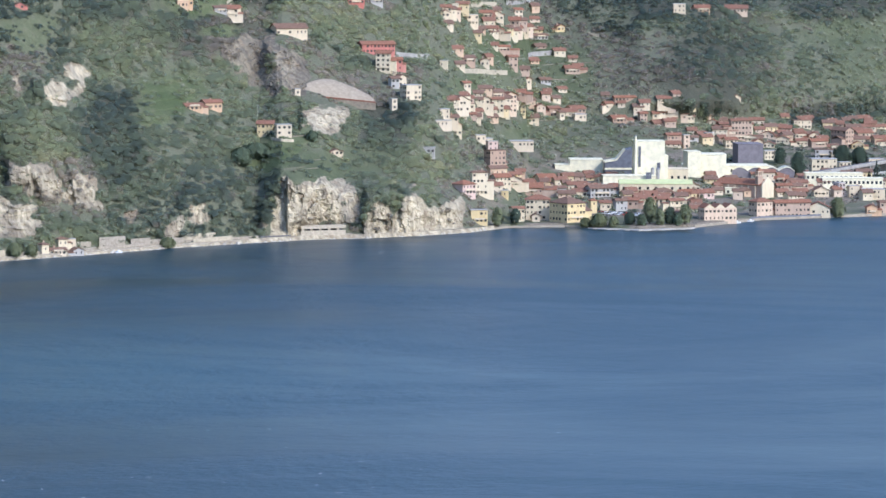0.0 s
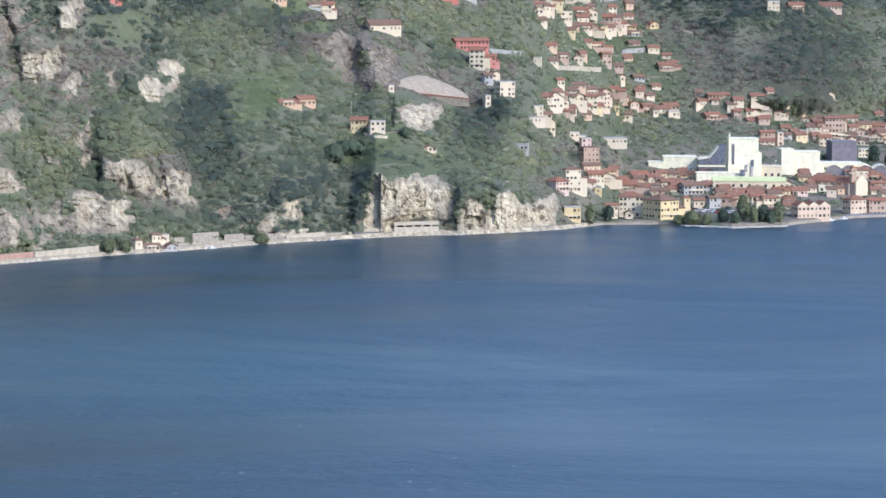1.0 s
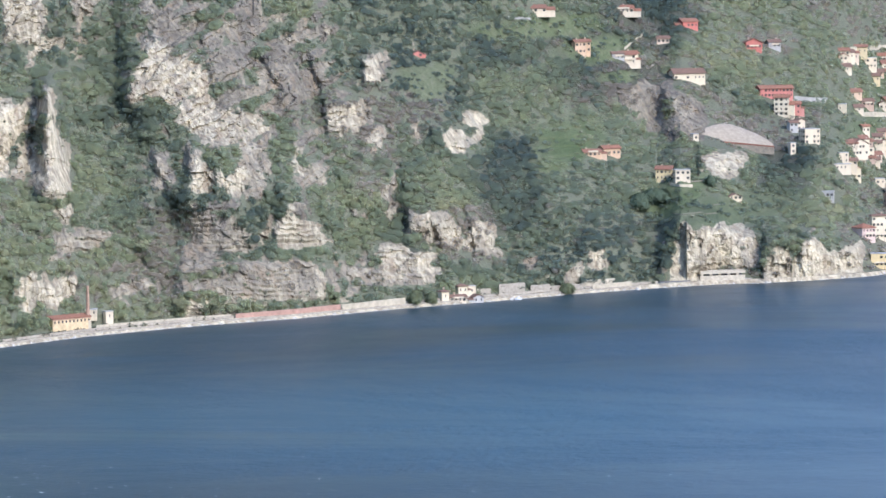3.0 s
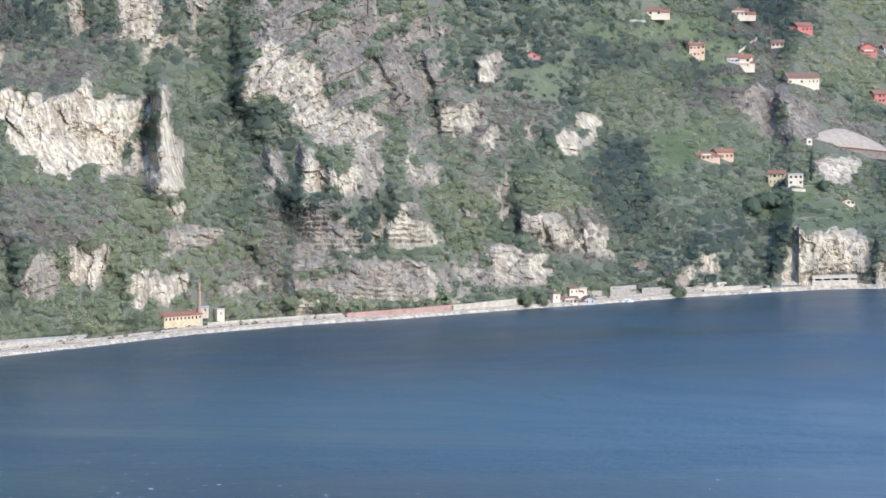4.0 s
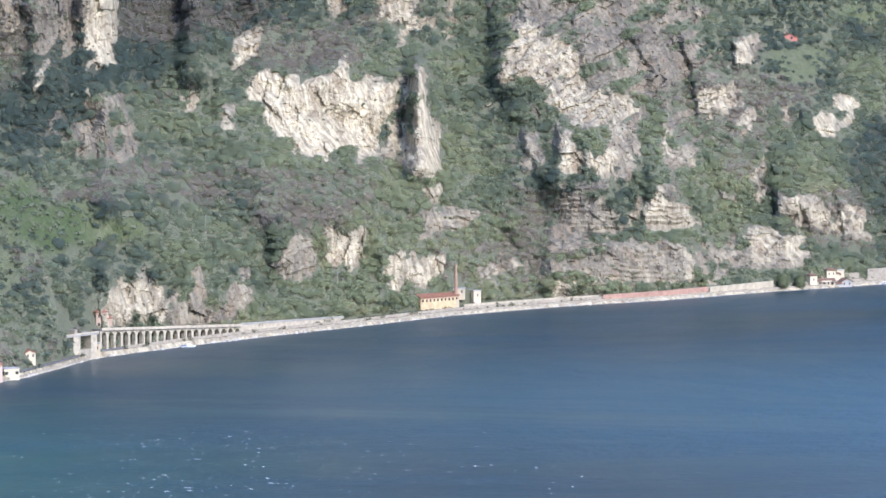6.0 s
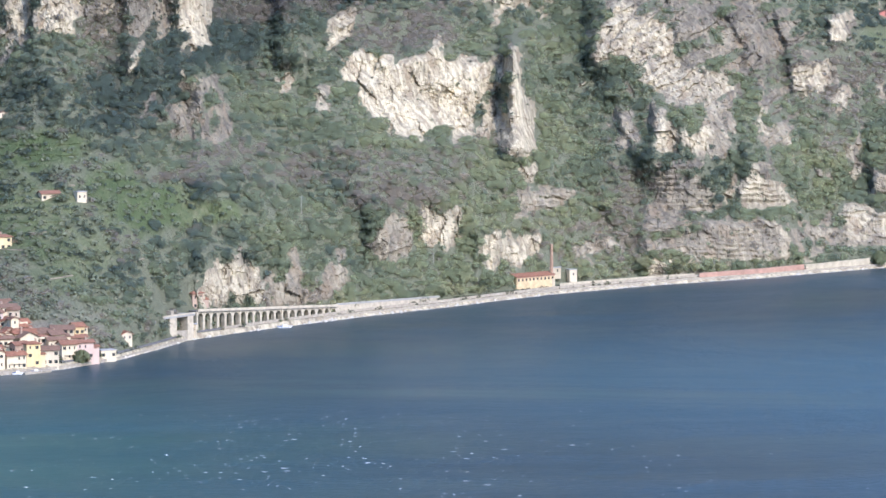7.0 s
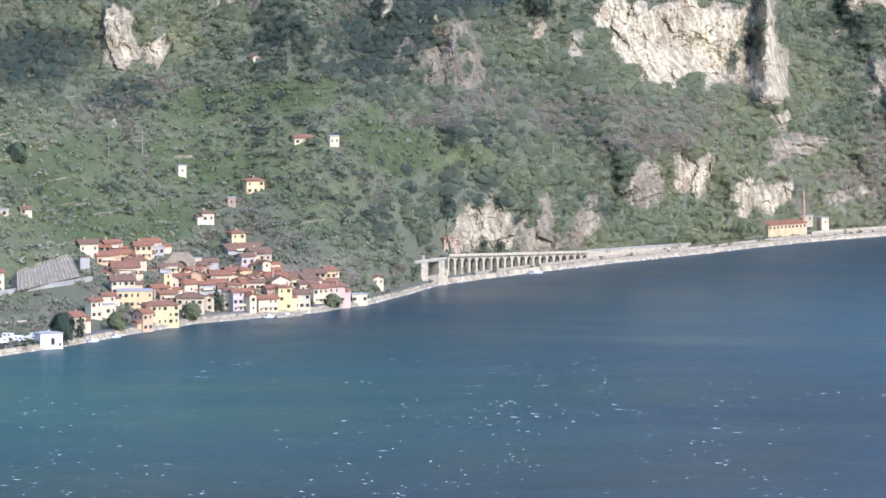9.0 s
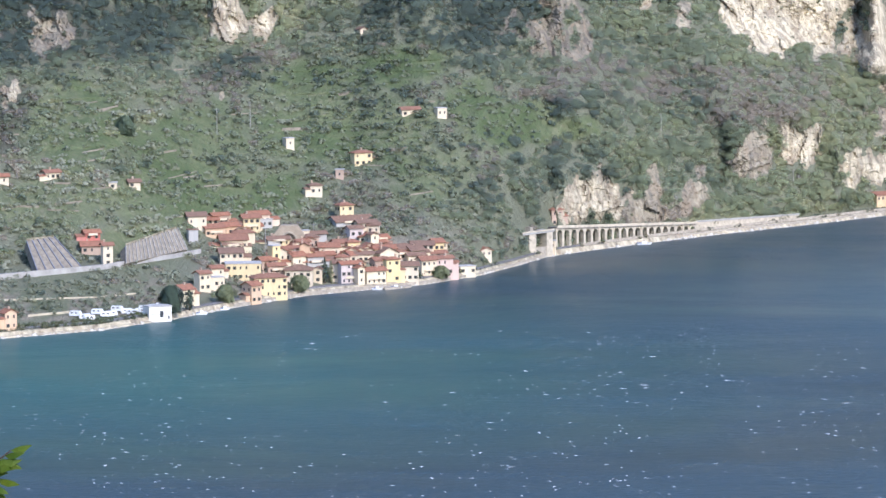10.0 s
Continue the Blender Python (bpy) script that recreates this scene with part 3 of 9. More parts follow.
# ---- materials ----
class Nodes:
    """A short way to write node materials."""

    def __init__(self, name):
        self.mat = bpy.data.materials.new(name)
        self.mat.use_nodes = True
        self.tree = self.mat.node_tree
        self.bsdf = self.tree.nodes["Principled BSDF"]

    def add(self, kind, **values):
        n = self.tree.nodes.new("ShaderNode" + kind)
        for k, v in values.items():
            setattr(n, k, v)
        return n

    def put(self, value, socket):
        if hasattr(value, "is_output") or hasattr(value, "is_linked"):
            self.tree.links.new(value, socket)
        else:
            socket.default_value = value

    def noise(self, scale, detail=4, rough=0.55, stretch=None, space="Object", warp=0.0):
        co = self.add("TexCoord").outputs[space]
        if stretch:
            mp = self.add("Mapping")
            self.put(co, mp.inputs["Vector"])
            mp.inputs["Scale"].default_value = stretch
            co = mp.outputs["Vector"]
        n = self.add("TexNoise")
        self.put(co, n.inputs["Vector"])
        n.inputs["Scale"].default_value, n.inputs["Detail"].default_value = scale, detail
        n.inputs["Roughness"].default_value, n.inputs["Distortion"].default_value = rough, warp
        return n.outputs["Fac"]

    def ramp(self, fac, stops):
        n = self.add("ValToRGB")
        self.put(fac, n.inputs["Fac"])
        while len(n.color_ramp.elements) < len(stops):
            n.color_ramp.elements.new(0.5)
        for e, (p, c) in zip(n.color_ramp.elements, stops):
            e.position = p
            e.color = (*c, 1) if not isinstance(c, (int, float)) else (c, c, c, 1)
        return n.outputs["Color"]

    def mix(self, fac, a, b, mode="MIX"):
        n = self.add("Mix", data_type="RGBA", blend_type=mode)
        self.put(fac, n.inputs["Factor"])
        for v, s in ((a, n.inputs["A"]), (b, n.inputs["B"])):
            self.put((*v, 1) if isinstance(v, tuple) and len(v) == 3 else v, s)
        return n.outputs["Result"]

    def calc(self, op, a, b=0.0):
        n = self.add("Math", operation=op)
        self.put(a, n.inputs[0])
        self.put(b, n.inputs[1])
        return n.outputs[0]

    def attr(self, name, what="Fac"):
        return self.add("Attribute", attribute_name=name).outputs[what]

    def done(self, color, rough=0.8, bump=None, strength=0.3, distance=0.1, metal=0.0, spec=0.3):
        b = self.bsdf.inputs
        self.put((*color, 1) if isinstance(color, tuple) else color, b["Base Color"])
        self.put(rough, b["Roughness"])
        self.put(metal, b["Metallic"])
        self.put(spec, b["Specular IOR Level"])
        if bump is not None:
            n = self.add("Bump")
            self.put(bump, n.inputs["Height"])
            n.inputs["Strength"].default_value, n.inputs["Distance"].default_value = strength, distance
            self.put(n.outputs["Normal"], b["Normal"])
        return self.mat


def ground_material():
    m = Nodes("mountainside")
    rough_big = m.noise(0.02, 5)
    streak = m.noise(0.26, 6, 0.66, (1.0, 1.0, 0.30))
    fine = m.noise(0.9, 5, 0.65)
    limestone = m.ramp(streak, [(0.34, (0.25, 0.21, 0.145)), (0.46, (0.47, 0.402, 0.272)), (0.58, (0.70, 0.61, 0.415))])
    grey = m.ramp(streak, [(0.34, (0.09, 0.08, 0.066)), (0.5, (0.142, 0.126, 0.098)), (0.66, (0.225, 0.197, 0.147))])
    stone = m.mix(m.attr("white"), grey, limestone)
    stone = m.mix(m.ramp(fine, [(0.56, 0.0), (0.66, 0.4)]), stone, (0.16, 0.15, 0.12))
    stone = m.mix(m.ramp(m.noise(0.12, 4, 0.6, (1, 1, 0.3)), [(0.52, 0.0), (0.66, 0.7)]), stone, (0.30, 0.235, 0.155))
    stone = m.mix(m.ramp(m.noise(0.07, 5, 0.65, (1, 1, 0.5)), [(0.55, 0.0), (0.70, 0.55)]), stone, (0.17, 0.155, 0.135))
    scrub = m.ramp(fine, [(0.3, (0.115, 0.125, 0.085)), (0.52, (0.155, 0.162, 0.105)), (0.70, (0.20, 0.182, 0.13))])
    grass = m.ramp(m.noise(0.25, 6, 0.6), [(0.30, (0.10, 0.122, 0.062)), (0.52, (0.14, 0.16, 0.08)), (0.72, (0.205, 0.19, 0.118))])
    grass = m.mix(m.ramp(m.noise(0.016, 4, 0.6), [(0.42, 0.75), (0.58, 0.0)]), grass, m.ramp(fine, [(0.35, (0.06, 0.088, 0.036)), (0.65, (0.095, 0.125, 0.052))]))
    # darker ground colour there, for dense wood and for shade
    scrub = m.mix(m.attr("dim_floor"), scrub, m.ramp(fine, [(0.35, (0.06, 0.065, 0.048)), (0.65, (0.10, 0.098, 0.07))]))
    soil = m.mix(m.attr("meadow"), scrub, grass)
    yard = m.ramp(fine, [(0.35, (0.15, 0.128, 0.098)), (0.6, (0.29, 0.25, 0.19))])
    soil = m.mix(m.attr("paved"), soil, yard)
    hard = m.ramp(m.calc("ADD", m.attr("rock"), m.calc("MULTIPLY", m.calc("SUBTRACT", fine, 0.5), 1.1)), [(0.42, 0.0), (0.56, 1.0)])
    col = m.mix(hard, soil, stone)
    crack = m.add("TexVoronoi", feature="DISTANCE_TO_EDGE")
    mp = m.add("Mapping")
    m.put(m.add("TexCoord").outputs["Object"], mp.inputs["Vector"])
    mp.inputs["Scale"].default_value = (1.0, 1.0, 0.45)
    m.put(mp.outputs["Vector"], crack.inputs["Vector"])
    crack.inputs["Scale"].default_value = 0.33
    joint = m.ramp(crack.outputs["Distance"], [(0.0, 0.0), (0.12, 1.0)])
    bump = m.calc("ADD", m.calc("ADD", streak, m.calc("MULTIPLY", fine, 0.6)), m.calc("MULTIPLY", joint, 0.25))
    return m.done(col, 0.95, bump, 0.9, 1.6, spec=0.1)


def water_material():
    m = Nodes("lake_water")
    ripple = m.noise(0.35, 6, 0.6, (0.5, 0.6, 1.0))
    swell = m.noise(0.06, 4, 0.5, (1.0, 0.5, 1.0))
    gust = m.noise(0.0045, 6, 0.62, (0.5, 0.9, 1.0), warp=1.2)
    streaks = m.noise(0.02, 5, 0.62, (0.16, 1.0, 1.0), warp=0.5)
    tone = m.calc("ADD", gust, m.calc("MULTIPLY", m.calc("SUBTRACT", streaks, 0.5), 0.8))
    col = m.mix(m.ramp(tone, [(0.34, 0.0), (0.64, 1.0)]), (0.0155, 0.036, 0.045), (0.027, 0.054, 0.067))
    sep = m.add("VectorMath", operation="DISTANCE")
    m.put(m.add("TexCoord").outputs["Object"], sep.inputs[0])
    sep.inputs[1].default_value = (-440.0, 2210.0, 0.0)
    shoal = m.ramp(m.calc("ADD", m.calc("DIVIDE", sep.outputs["Value"], 620.0), m.calc("MULTIPLY", gust, 0.5)), [(0.35, 1.0), (0.85, 0.0)])
    col = m.mix(shoal, col, (0.022, 0.094, 0.086))
    clear = m.add("VectorMath", operation="DISTANCE")
    m.put(m.add("TexCoord").outputs["Object"], clear.inputs[0])
    clear.inputs[1].default_value = (70.0, 2520.0, 0.0)
    plume = m.ramp(m.calc("ADD", m.calc("DIVIDE", clear.outputs["Value"], 470.0), m.calc("MULTIPLY", tone, 0.6)), [(0.5, 0.95), (1.5, 0.0)])
    col = m.mix(plume, col, (0.037, 0.082, 0.100))
    h = m.calc("ADD", ripple, m.calc("MULTIPLY", swell, 1.5))
    rough = m.ramp(gust, [(0.35, 0.30), (0.65, 0.42)])
    m.bsdf.inputs["IOR"].default_value = 1.333
    m.done(col, rough, h, 0.35, 1.8, spec=0.5)
    m.put(m.ramp(tone, [(0.36, 0.12), (0.62, 0.55)]), m.tree.nodes["Bump"].inputs["Strength"])
    return m.mat


ground_mesh.materials.append(ground_material())
lake_size = 4950.0
bm = bmesh.new()
bmesh.ops.create_circle(bm, cap_ends=True, segments=96, radius=lake_size)
me = bpy.data.meshes.new("lake")
bm.to_mesh(me)
bm.free()
me.materials.append(water_material())
lake = tagged(new("lake", me), "blue lake water ruffled by wind, with darker gusts", "lake", kind="structure")


def plaster(name, color):
    m = Nodes("render_" + name)
    stain = m.noise(0.35, 5, 0.6, (1, 1, 0.35))
    tint = m.add("ObjectInfo").outputs["Random"]
    dark = tuple(c * 0.72 for c in color)
    c = m.mix(m.ramp(stain, [(0.42, 0.0), (0.72, 0.7)]), color, dark)
    c = m.mix(m.calc("MULTIPLY", tint, 0.25), c, (0.55, 0.5, 0.42))
    return m.done(c, 0.9, m.noise(3.0, 3), 0.15, 0.05, spec=0.15)


def tiles(name, a, b):
    m = Nodes("roof_" + name)
    c = m.ramp(m.noise(0.8, 5, 0.65), [(0.3, a), (0.7, b)])
    c = m.mix(m.calc("MULTIPLY", m.add("ObjectInfo").outputs["Random"], 0.45), c, (0.17, 0.115, 0.085))
    wave = m.add("TexWave", wave_type="BANDS", bands_direction="X")
    m.put(m.add("TexCoord").outputs["Object"], wave.inputs["Vector"])
    wave.inputs["Scale"].default_value = 1.4
    return m.done(c, 0.9, wave.outputs["Fac"], 0.4, 0.08, spec=0.15)


def plain(name, color, rough=0.85, var=0.25, scale=0.6, metal=0.0, bump=0.2):
    m = Nodes(name)
    n = m.noise(scale, 5, 0.6)
    c = m.ramp(n, [(0.3, tuple(v * (1 - var) for v in color)), (0.7, tuple(min(1, v * (1 + 0.5 * var)) for v in color))])
    return m.done(c, rough, n, bump, 0.1, metal=metal, spec=0.25)


WALLS = {k: plaster(k, c) for k, c in dict(
    white=(0.68, 0.57, 0.39), chalk=(0.80, 0.76, 0.66), cream=(0.70, 0.60, 0.40), yellow=(0.70, 0.55, 0.28), pink=(0.62, 0.46, 0.38), rose=(0.44, 0.31, 0.22),
    peach=(0.66, 0.51, 0.36), orange=(0.60, 0.41, 0.25), lilac=(0.54, 0.46, 0.42), grey=(0.42, 0.41, 0.38), red=(0.50, 0.17, 0.13)).items()}
ROOFS = {"tile": tiles("terracotta", (0.20, 0.092, 0.055), (0.36, 0.17, 0.10)), "brown": tiles("weathered", (0.14, 0.085, 0.06), (0.26, 0.16, 0.105)),
         "flat": plain("roof_gravel", (0.42, 0.40, 0.37))}
GLASS = Nodes("window_glass").done((0.03, 0.035, 0.04), 0.2, spec=0.5)
SHUTTER = plain("shutter_paint", (0.10, 0.09, 0.06), 0.7, 0.3)
STONE = plain("pale_stone", (0.37, 0.325, 0.25), 0.9, 0.35, 0.5)
ARCADE = plain("pale_arcade_stone", (0.50, 0.435, 0.32), 0.9, 0.3, 0.4)
CONCRETE = plain("concrete", (0.36, 0.345, 0.31), 0.9, 0.3, 0.25)
ASPHALT = plain("asphalt", (0.16, 0.155, 0.15), 0.9, 0.3, 0.3)


def leafy(m, color, rough=0.75, through=0.32, airy=0.0):
    """Leaves that let part of the light through."""
    mat = m.done(color, rough, spec=0.12)
    t = m.add("BsdfTranslucent")
    m.put(color, t.inputs["Color"])
    mix = m.add("MixShader")
    mix.inputs["Fac"].default_value = through
    m.put(m.bsdf.outputs["BSDF"], mix.inputs[1])
    m.put(t.outputs["BSDF"], mix.inputs[2])
    last = mix.outputs["Shader"]
    if airy:
        gaps = m.add("MixShader")
        gaps.inputs["Fac"].default_value = airy
        m.put(last, gaps.inputs[1])
        m.put(m.add("BsdfTransparent").outputs["BSDF"], gaps.inputs[2])
        last = gaps.outputs["Shader"]
    m.put(last, m.tree.nodes["Material Output"].inputs["Surface"])
    return mat


def part(name, bm, material, parent=None, label=""):
    """Links a bmesh as one mesh object under a thing or a part."""
    me = bpy.data.meshes.new(name)
    bm.to_mesh(me)
    bm.free()
    me.materials.append(material)
    ob = new(name, me)
    ob.parent = parent
    return tagged(ob, label)


def box(bm, x0, x1, y0, y1, z0, z1):
    vs = [bm.verts.new(p) for p in ((x0, y0, z0), (x1, y0, z0), (x1, y1, z0), (x0, y1, z0), (x0, y0, z1), (x1, y0, z1), (x1, y1, z1), (x0, y1, z1))]
    for f in ((3, 2, 1, 0), (4, 5, 6, 7), (0, 1, 5, 4), (1, 2, 6, 5), (2, 3, 7, 6), (3, 0, 4, 7)):
        bm.faces.new([vs[i] for i in f])
    return vs


def prism(bm, outline, y0, y1):
    """A solid of an outline in x and z, from y0 to y1; the outline runs anticlockwise seen from -y."""
    a = [bm.verts.new((x, y0, z)) for x, z in outline]
    b = [bm.verts.new((x, y1, z)) for x, z in outline]
    bm.faces.new(a)
    bm.faces.new(b[::-1])
    for i in range(len(a)):
        j = (i + 1) % len(a)
        bm.faces.new((a[j], a[i], b[i], b[j]))


FOOTPRINTS = []  # x, y, half width, depth: kept free of trees


def empty(name, x, y, z, turn, label, category, group=""):
    ob = new(name)
    ob.matrix_world = pose(x, y, z, 0, 0, turn)
    return tagged(ob, label, category, group)


def window_mesh():
    bm = bmesh.new()
    box(bm, -0.5, 0.5, -0.06, 0.10, -0.7, 0.7)
    pane = bpy.data.meshes.new("window")
    bm.to_mesh(pane)
    bm.free()
    pane.materials.append(GLASS)
    bm = bmesh.new()
    for s in (-1, 1):
        box(bm, s * 0.55 - 0.28 + 0.25 * s, s * 0.55 + 0.28 + 0.25 * s, -0.10, 0.02, -0.75, 0.75)
    box(bm, -0.65, 0.65, -0.2, 0.02, -0.86, -0.74)
    shut = bpy.data.meshes.new("shutter")
    bm.to_mesh(shut)
    bm.free()
    shut.materials.append(SHUTTER)
    return pane, shut


PANE, SHUT = window_mesh()
dice = random.Random(11)


def windows(thing, w, d, h, turn_faces, rate=1.0):
    """Rows of windows with shutters on the faces that are asked for."""
    rows = max(1, int(h / 3.1))
    for face in turn_faces:
        length = w if face in "fb" else d
        n = max(1, int(length / 2.6))
        for i in range(n):
            for k in range(rows):
                if dice.random() > rate:
                    continue
                u = (i + 0.5) / n * length - length / 2
                z = h * (k + 0.55) / rows
                m = {"f": pose(u, -d / 2, z), "l": pose(-w / 2, -u, z, 0, 0, -90), "r": pose(w / 2, u, z, 0, 0, 90)}[face]
                ob = new("window", PANE)
                ob.parent, ob.matrix_local = thing, m @ Matrix.Diagonal((0.78, 1, 1.0, 1))
                if dice.random() < 0.55:
                    sh = new("shutter", SHUT)
                    sh.parent = ob


def roof_gable(bm, w, d, rise, out, thick, across):
    if across:
        w, d = d, w
    n0 = len(bm.verts)
    half, z = d / 2 + out, -rise * out / (d / 2)
    line = [(-half, z), (0, rise), (half, z), (half, z + thick), (0, rise + thick), (-half, z + thick)]
    line = [(x, zz) for x, zz in line]
    a = [bm.verts.new((-w / 2 - out, y, zz)) for y, zz in line]
    b = [bm.verts.new((w / 2 + out, y, zz)) for y, zz in line]
    bm.faces.new((a[0], a[1], a[4], a[5]))
    bm.faces.new((a[1], a[2], a[3], a[4]))
    bm.faces.new((b[5], b[4], b[1], b[0]))
    bm.faces.new((b[4], b[3], b[2], b[1]))
    for i in range(6):
        j = (i + 1) % 6
        bm.faces.new((a[i], b[i], b[j], a[j]))
    if across:
        bm.verts.ensure_lookup_table()
        for v in bm.verts[n0:]:
            v.co.x, v.co.y = v.co.y, v.co.x


def roof_hip(bm, w, d, rise, out, thick):
    x, y, k = w / 2 + out, d / 2 + out, max(0.3, (w - d) / 2)
    low = [bm.verts.new(p) for p in ((-x, -y, -0.1), (x, -y, -0.1), (x, y, -0.1), (-x, y, -0.1))]
    eav = [bm.verts.new(p) for p in ((-x, -y, thick), (x, -y, thick), (x, y, thick), (-x, y, thick))]
    r0, r1 = bm.verts.new((-k, 0, rise + thick)), bm.verts.new((k, 0, rise + thick))
    bm.faces.new(low[::-1])
    for i in range(4):
        j = (i + 1) % 4
        bm.faces.new((low[i], low[j], eav[j], eav[i]))
    bm.faces.new((eav[0], eav[1], r1, r0))
    bm.faces.new((eav[1], eav[2], r1))
    bm.faces.new((eav[2], eav[3], r0, r1))
    bm.faces.new((eav[3], eav[0], r0))


FAR = ([], [], [])  # verts, faces, material indices of the joined outlying houses


def far_house(x, y, z, turn, w, d, h, wall, roof):
    """One of the crowd of outlying houses: walls, overhanging gable roof and window boxes, joined into one mesh."""
    V, F, M = FAR
    m = pose(x, y, z, 0, 0, turn)
    names = list(WALLS)

    def add(points, faces, mat):
        n = len(V)
        V.extend(tuple(m @ Vector(p)) for p in points)
        F.extend([[n + i for i in f] for f in faces])
        M.extend([mat] * len(faces))
    wm = names.index(wall)
    rise = 0.30 * d
    e = h - rise
    a, b = w / 2, d / 2
    add([(-a, -b, -3), (a, -b, -3), (a, b, -3), (-a, b, -3), (-a, -b, e), (a, -b, e), (a, b, e), (-a, b, e), (-a, 0, h), (a, 0, h)],
        [(0, 1, 5, 4), (1, 2, 6, 9, 5), (2, 3, 7, 6), (3, 0, 4, 8, 7)], wm)
    o, t = 0.75, 0.26
    k = -rise * o / b
    sec = [(-b - o, e + k), (0, h), (b + o, e + k), (b + o, e + k + t), (0, h + t), (-b - o, e + k + t)]
    pts = [(-a - o, yy, zz) for yy, zz in sec] + [(a + o, yy, zz) for yy, zz in sec]
    add(pts, [(0, 1, 4, 5), (1, 2, 3, 4), (11, 10, 7, 6), (10, 9, 8, 7)] + [(i, i + 6, (i + 1) % 6 + 6, (i + 1) % 6) for i in range(6)], len(names) + (0 if roof == "tile" else 1))
    for i in range(max(1, int(w / 3.4))):
        for j in range(max(1, int(e / 3.1))):
            u, zz = (i + 0.5) / max(1, int(w / 3.4)) * w - a, e * (j + 0.55) / max(1, int(e / 3.1))
            add([(u - 0.4, -b - 0.06, zz - 0.6), (u + 0.4, -b - 0.06, zz - 0.6), (u + 0.4, -b - 0.06, zz + 0.6), (u - 0.4, -b - 0.06, zz + 0.6),
                 (u - 0.4, -b, zz - 0.6), (u + 0.4, -b, zz - 0.6), (u + 0.4, -b, zz + 0.6), (u - 0.4, -b, zz + 0.6)],
                [(0, 1, 2, 3), (1, 5, 6, 2), (4, 0, 3, 7), (3, 2, 6, 7), (4, 5, 1, 0)], len(names) + 2)
    add([(-0.4 + a * 0.3, b * 0.2 - 0.4, h - 1), (0.4 + a * 0.3, b * 0.2 - 0.4, h - 1), (0.4 + a * 0.3, b * 0.2 + 0.4, h - 1), (-0.4 + a * 0.3, b * 0.2 + 0.4, h - 1),
         (-0.4 + a * 0.3, b * 0.2 - 0.4, h + 0.8), (0.4 + a * 0.3, b * 0.2 - 0.4, h + 0.8), (0.4 + a * 0.3, b * 0.2 + 0.4, h + 0.8), (-0.4 + a * 0.3, b * 0.2 + 0.4, h + 0.8)],
        [(0, 1, 5, 4), (1, 2, 6, 5), (2, 3, 7, 6), (3, 0, 4, 7), (4, 5, 6, 7)], names.index("rose"))
    FOOTPRINTS.append((x, y, 0.3 * (w + d), 0.7 * w))


def join_far_houses():
    V, F, M = FAR
    me = bpy.data.meshes.new("outlying_houses")
    me.from_pydata(V, [], F)
    for mat in list(WALLS.values()) + [ROOFS["tile"], ROOFS["brown"], GLASS]:
        me.materials.append(mat)
    me.polygons.foreach_set("material_index", np.array(M, dtype=np.int32))
    me.update()
    tagged(new("outlying_houses", me), "crowd of small pale houses with terracotta roofs across the town", "houses", kind="stuff")


PLACES = {"town": "in the town", "hill": "on the hillside", "shore": "by the lake", "village": "in the village"}
WORDS = {"white": "whitewashed", "chalk": "bright white", "cream": "cream", "yellow": "yellow", "pink": "pink", "rose": "dull rose", "peach": "peach", "orange": "orange",
         "lilac": "pale lilac", "grey": "grey", "red": "red"}


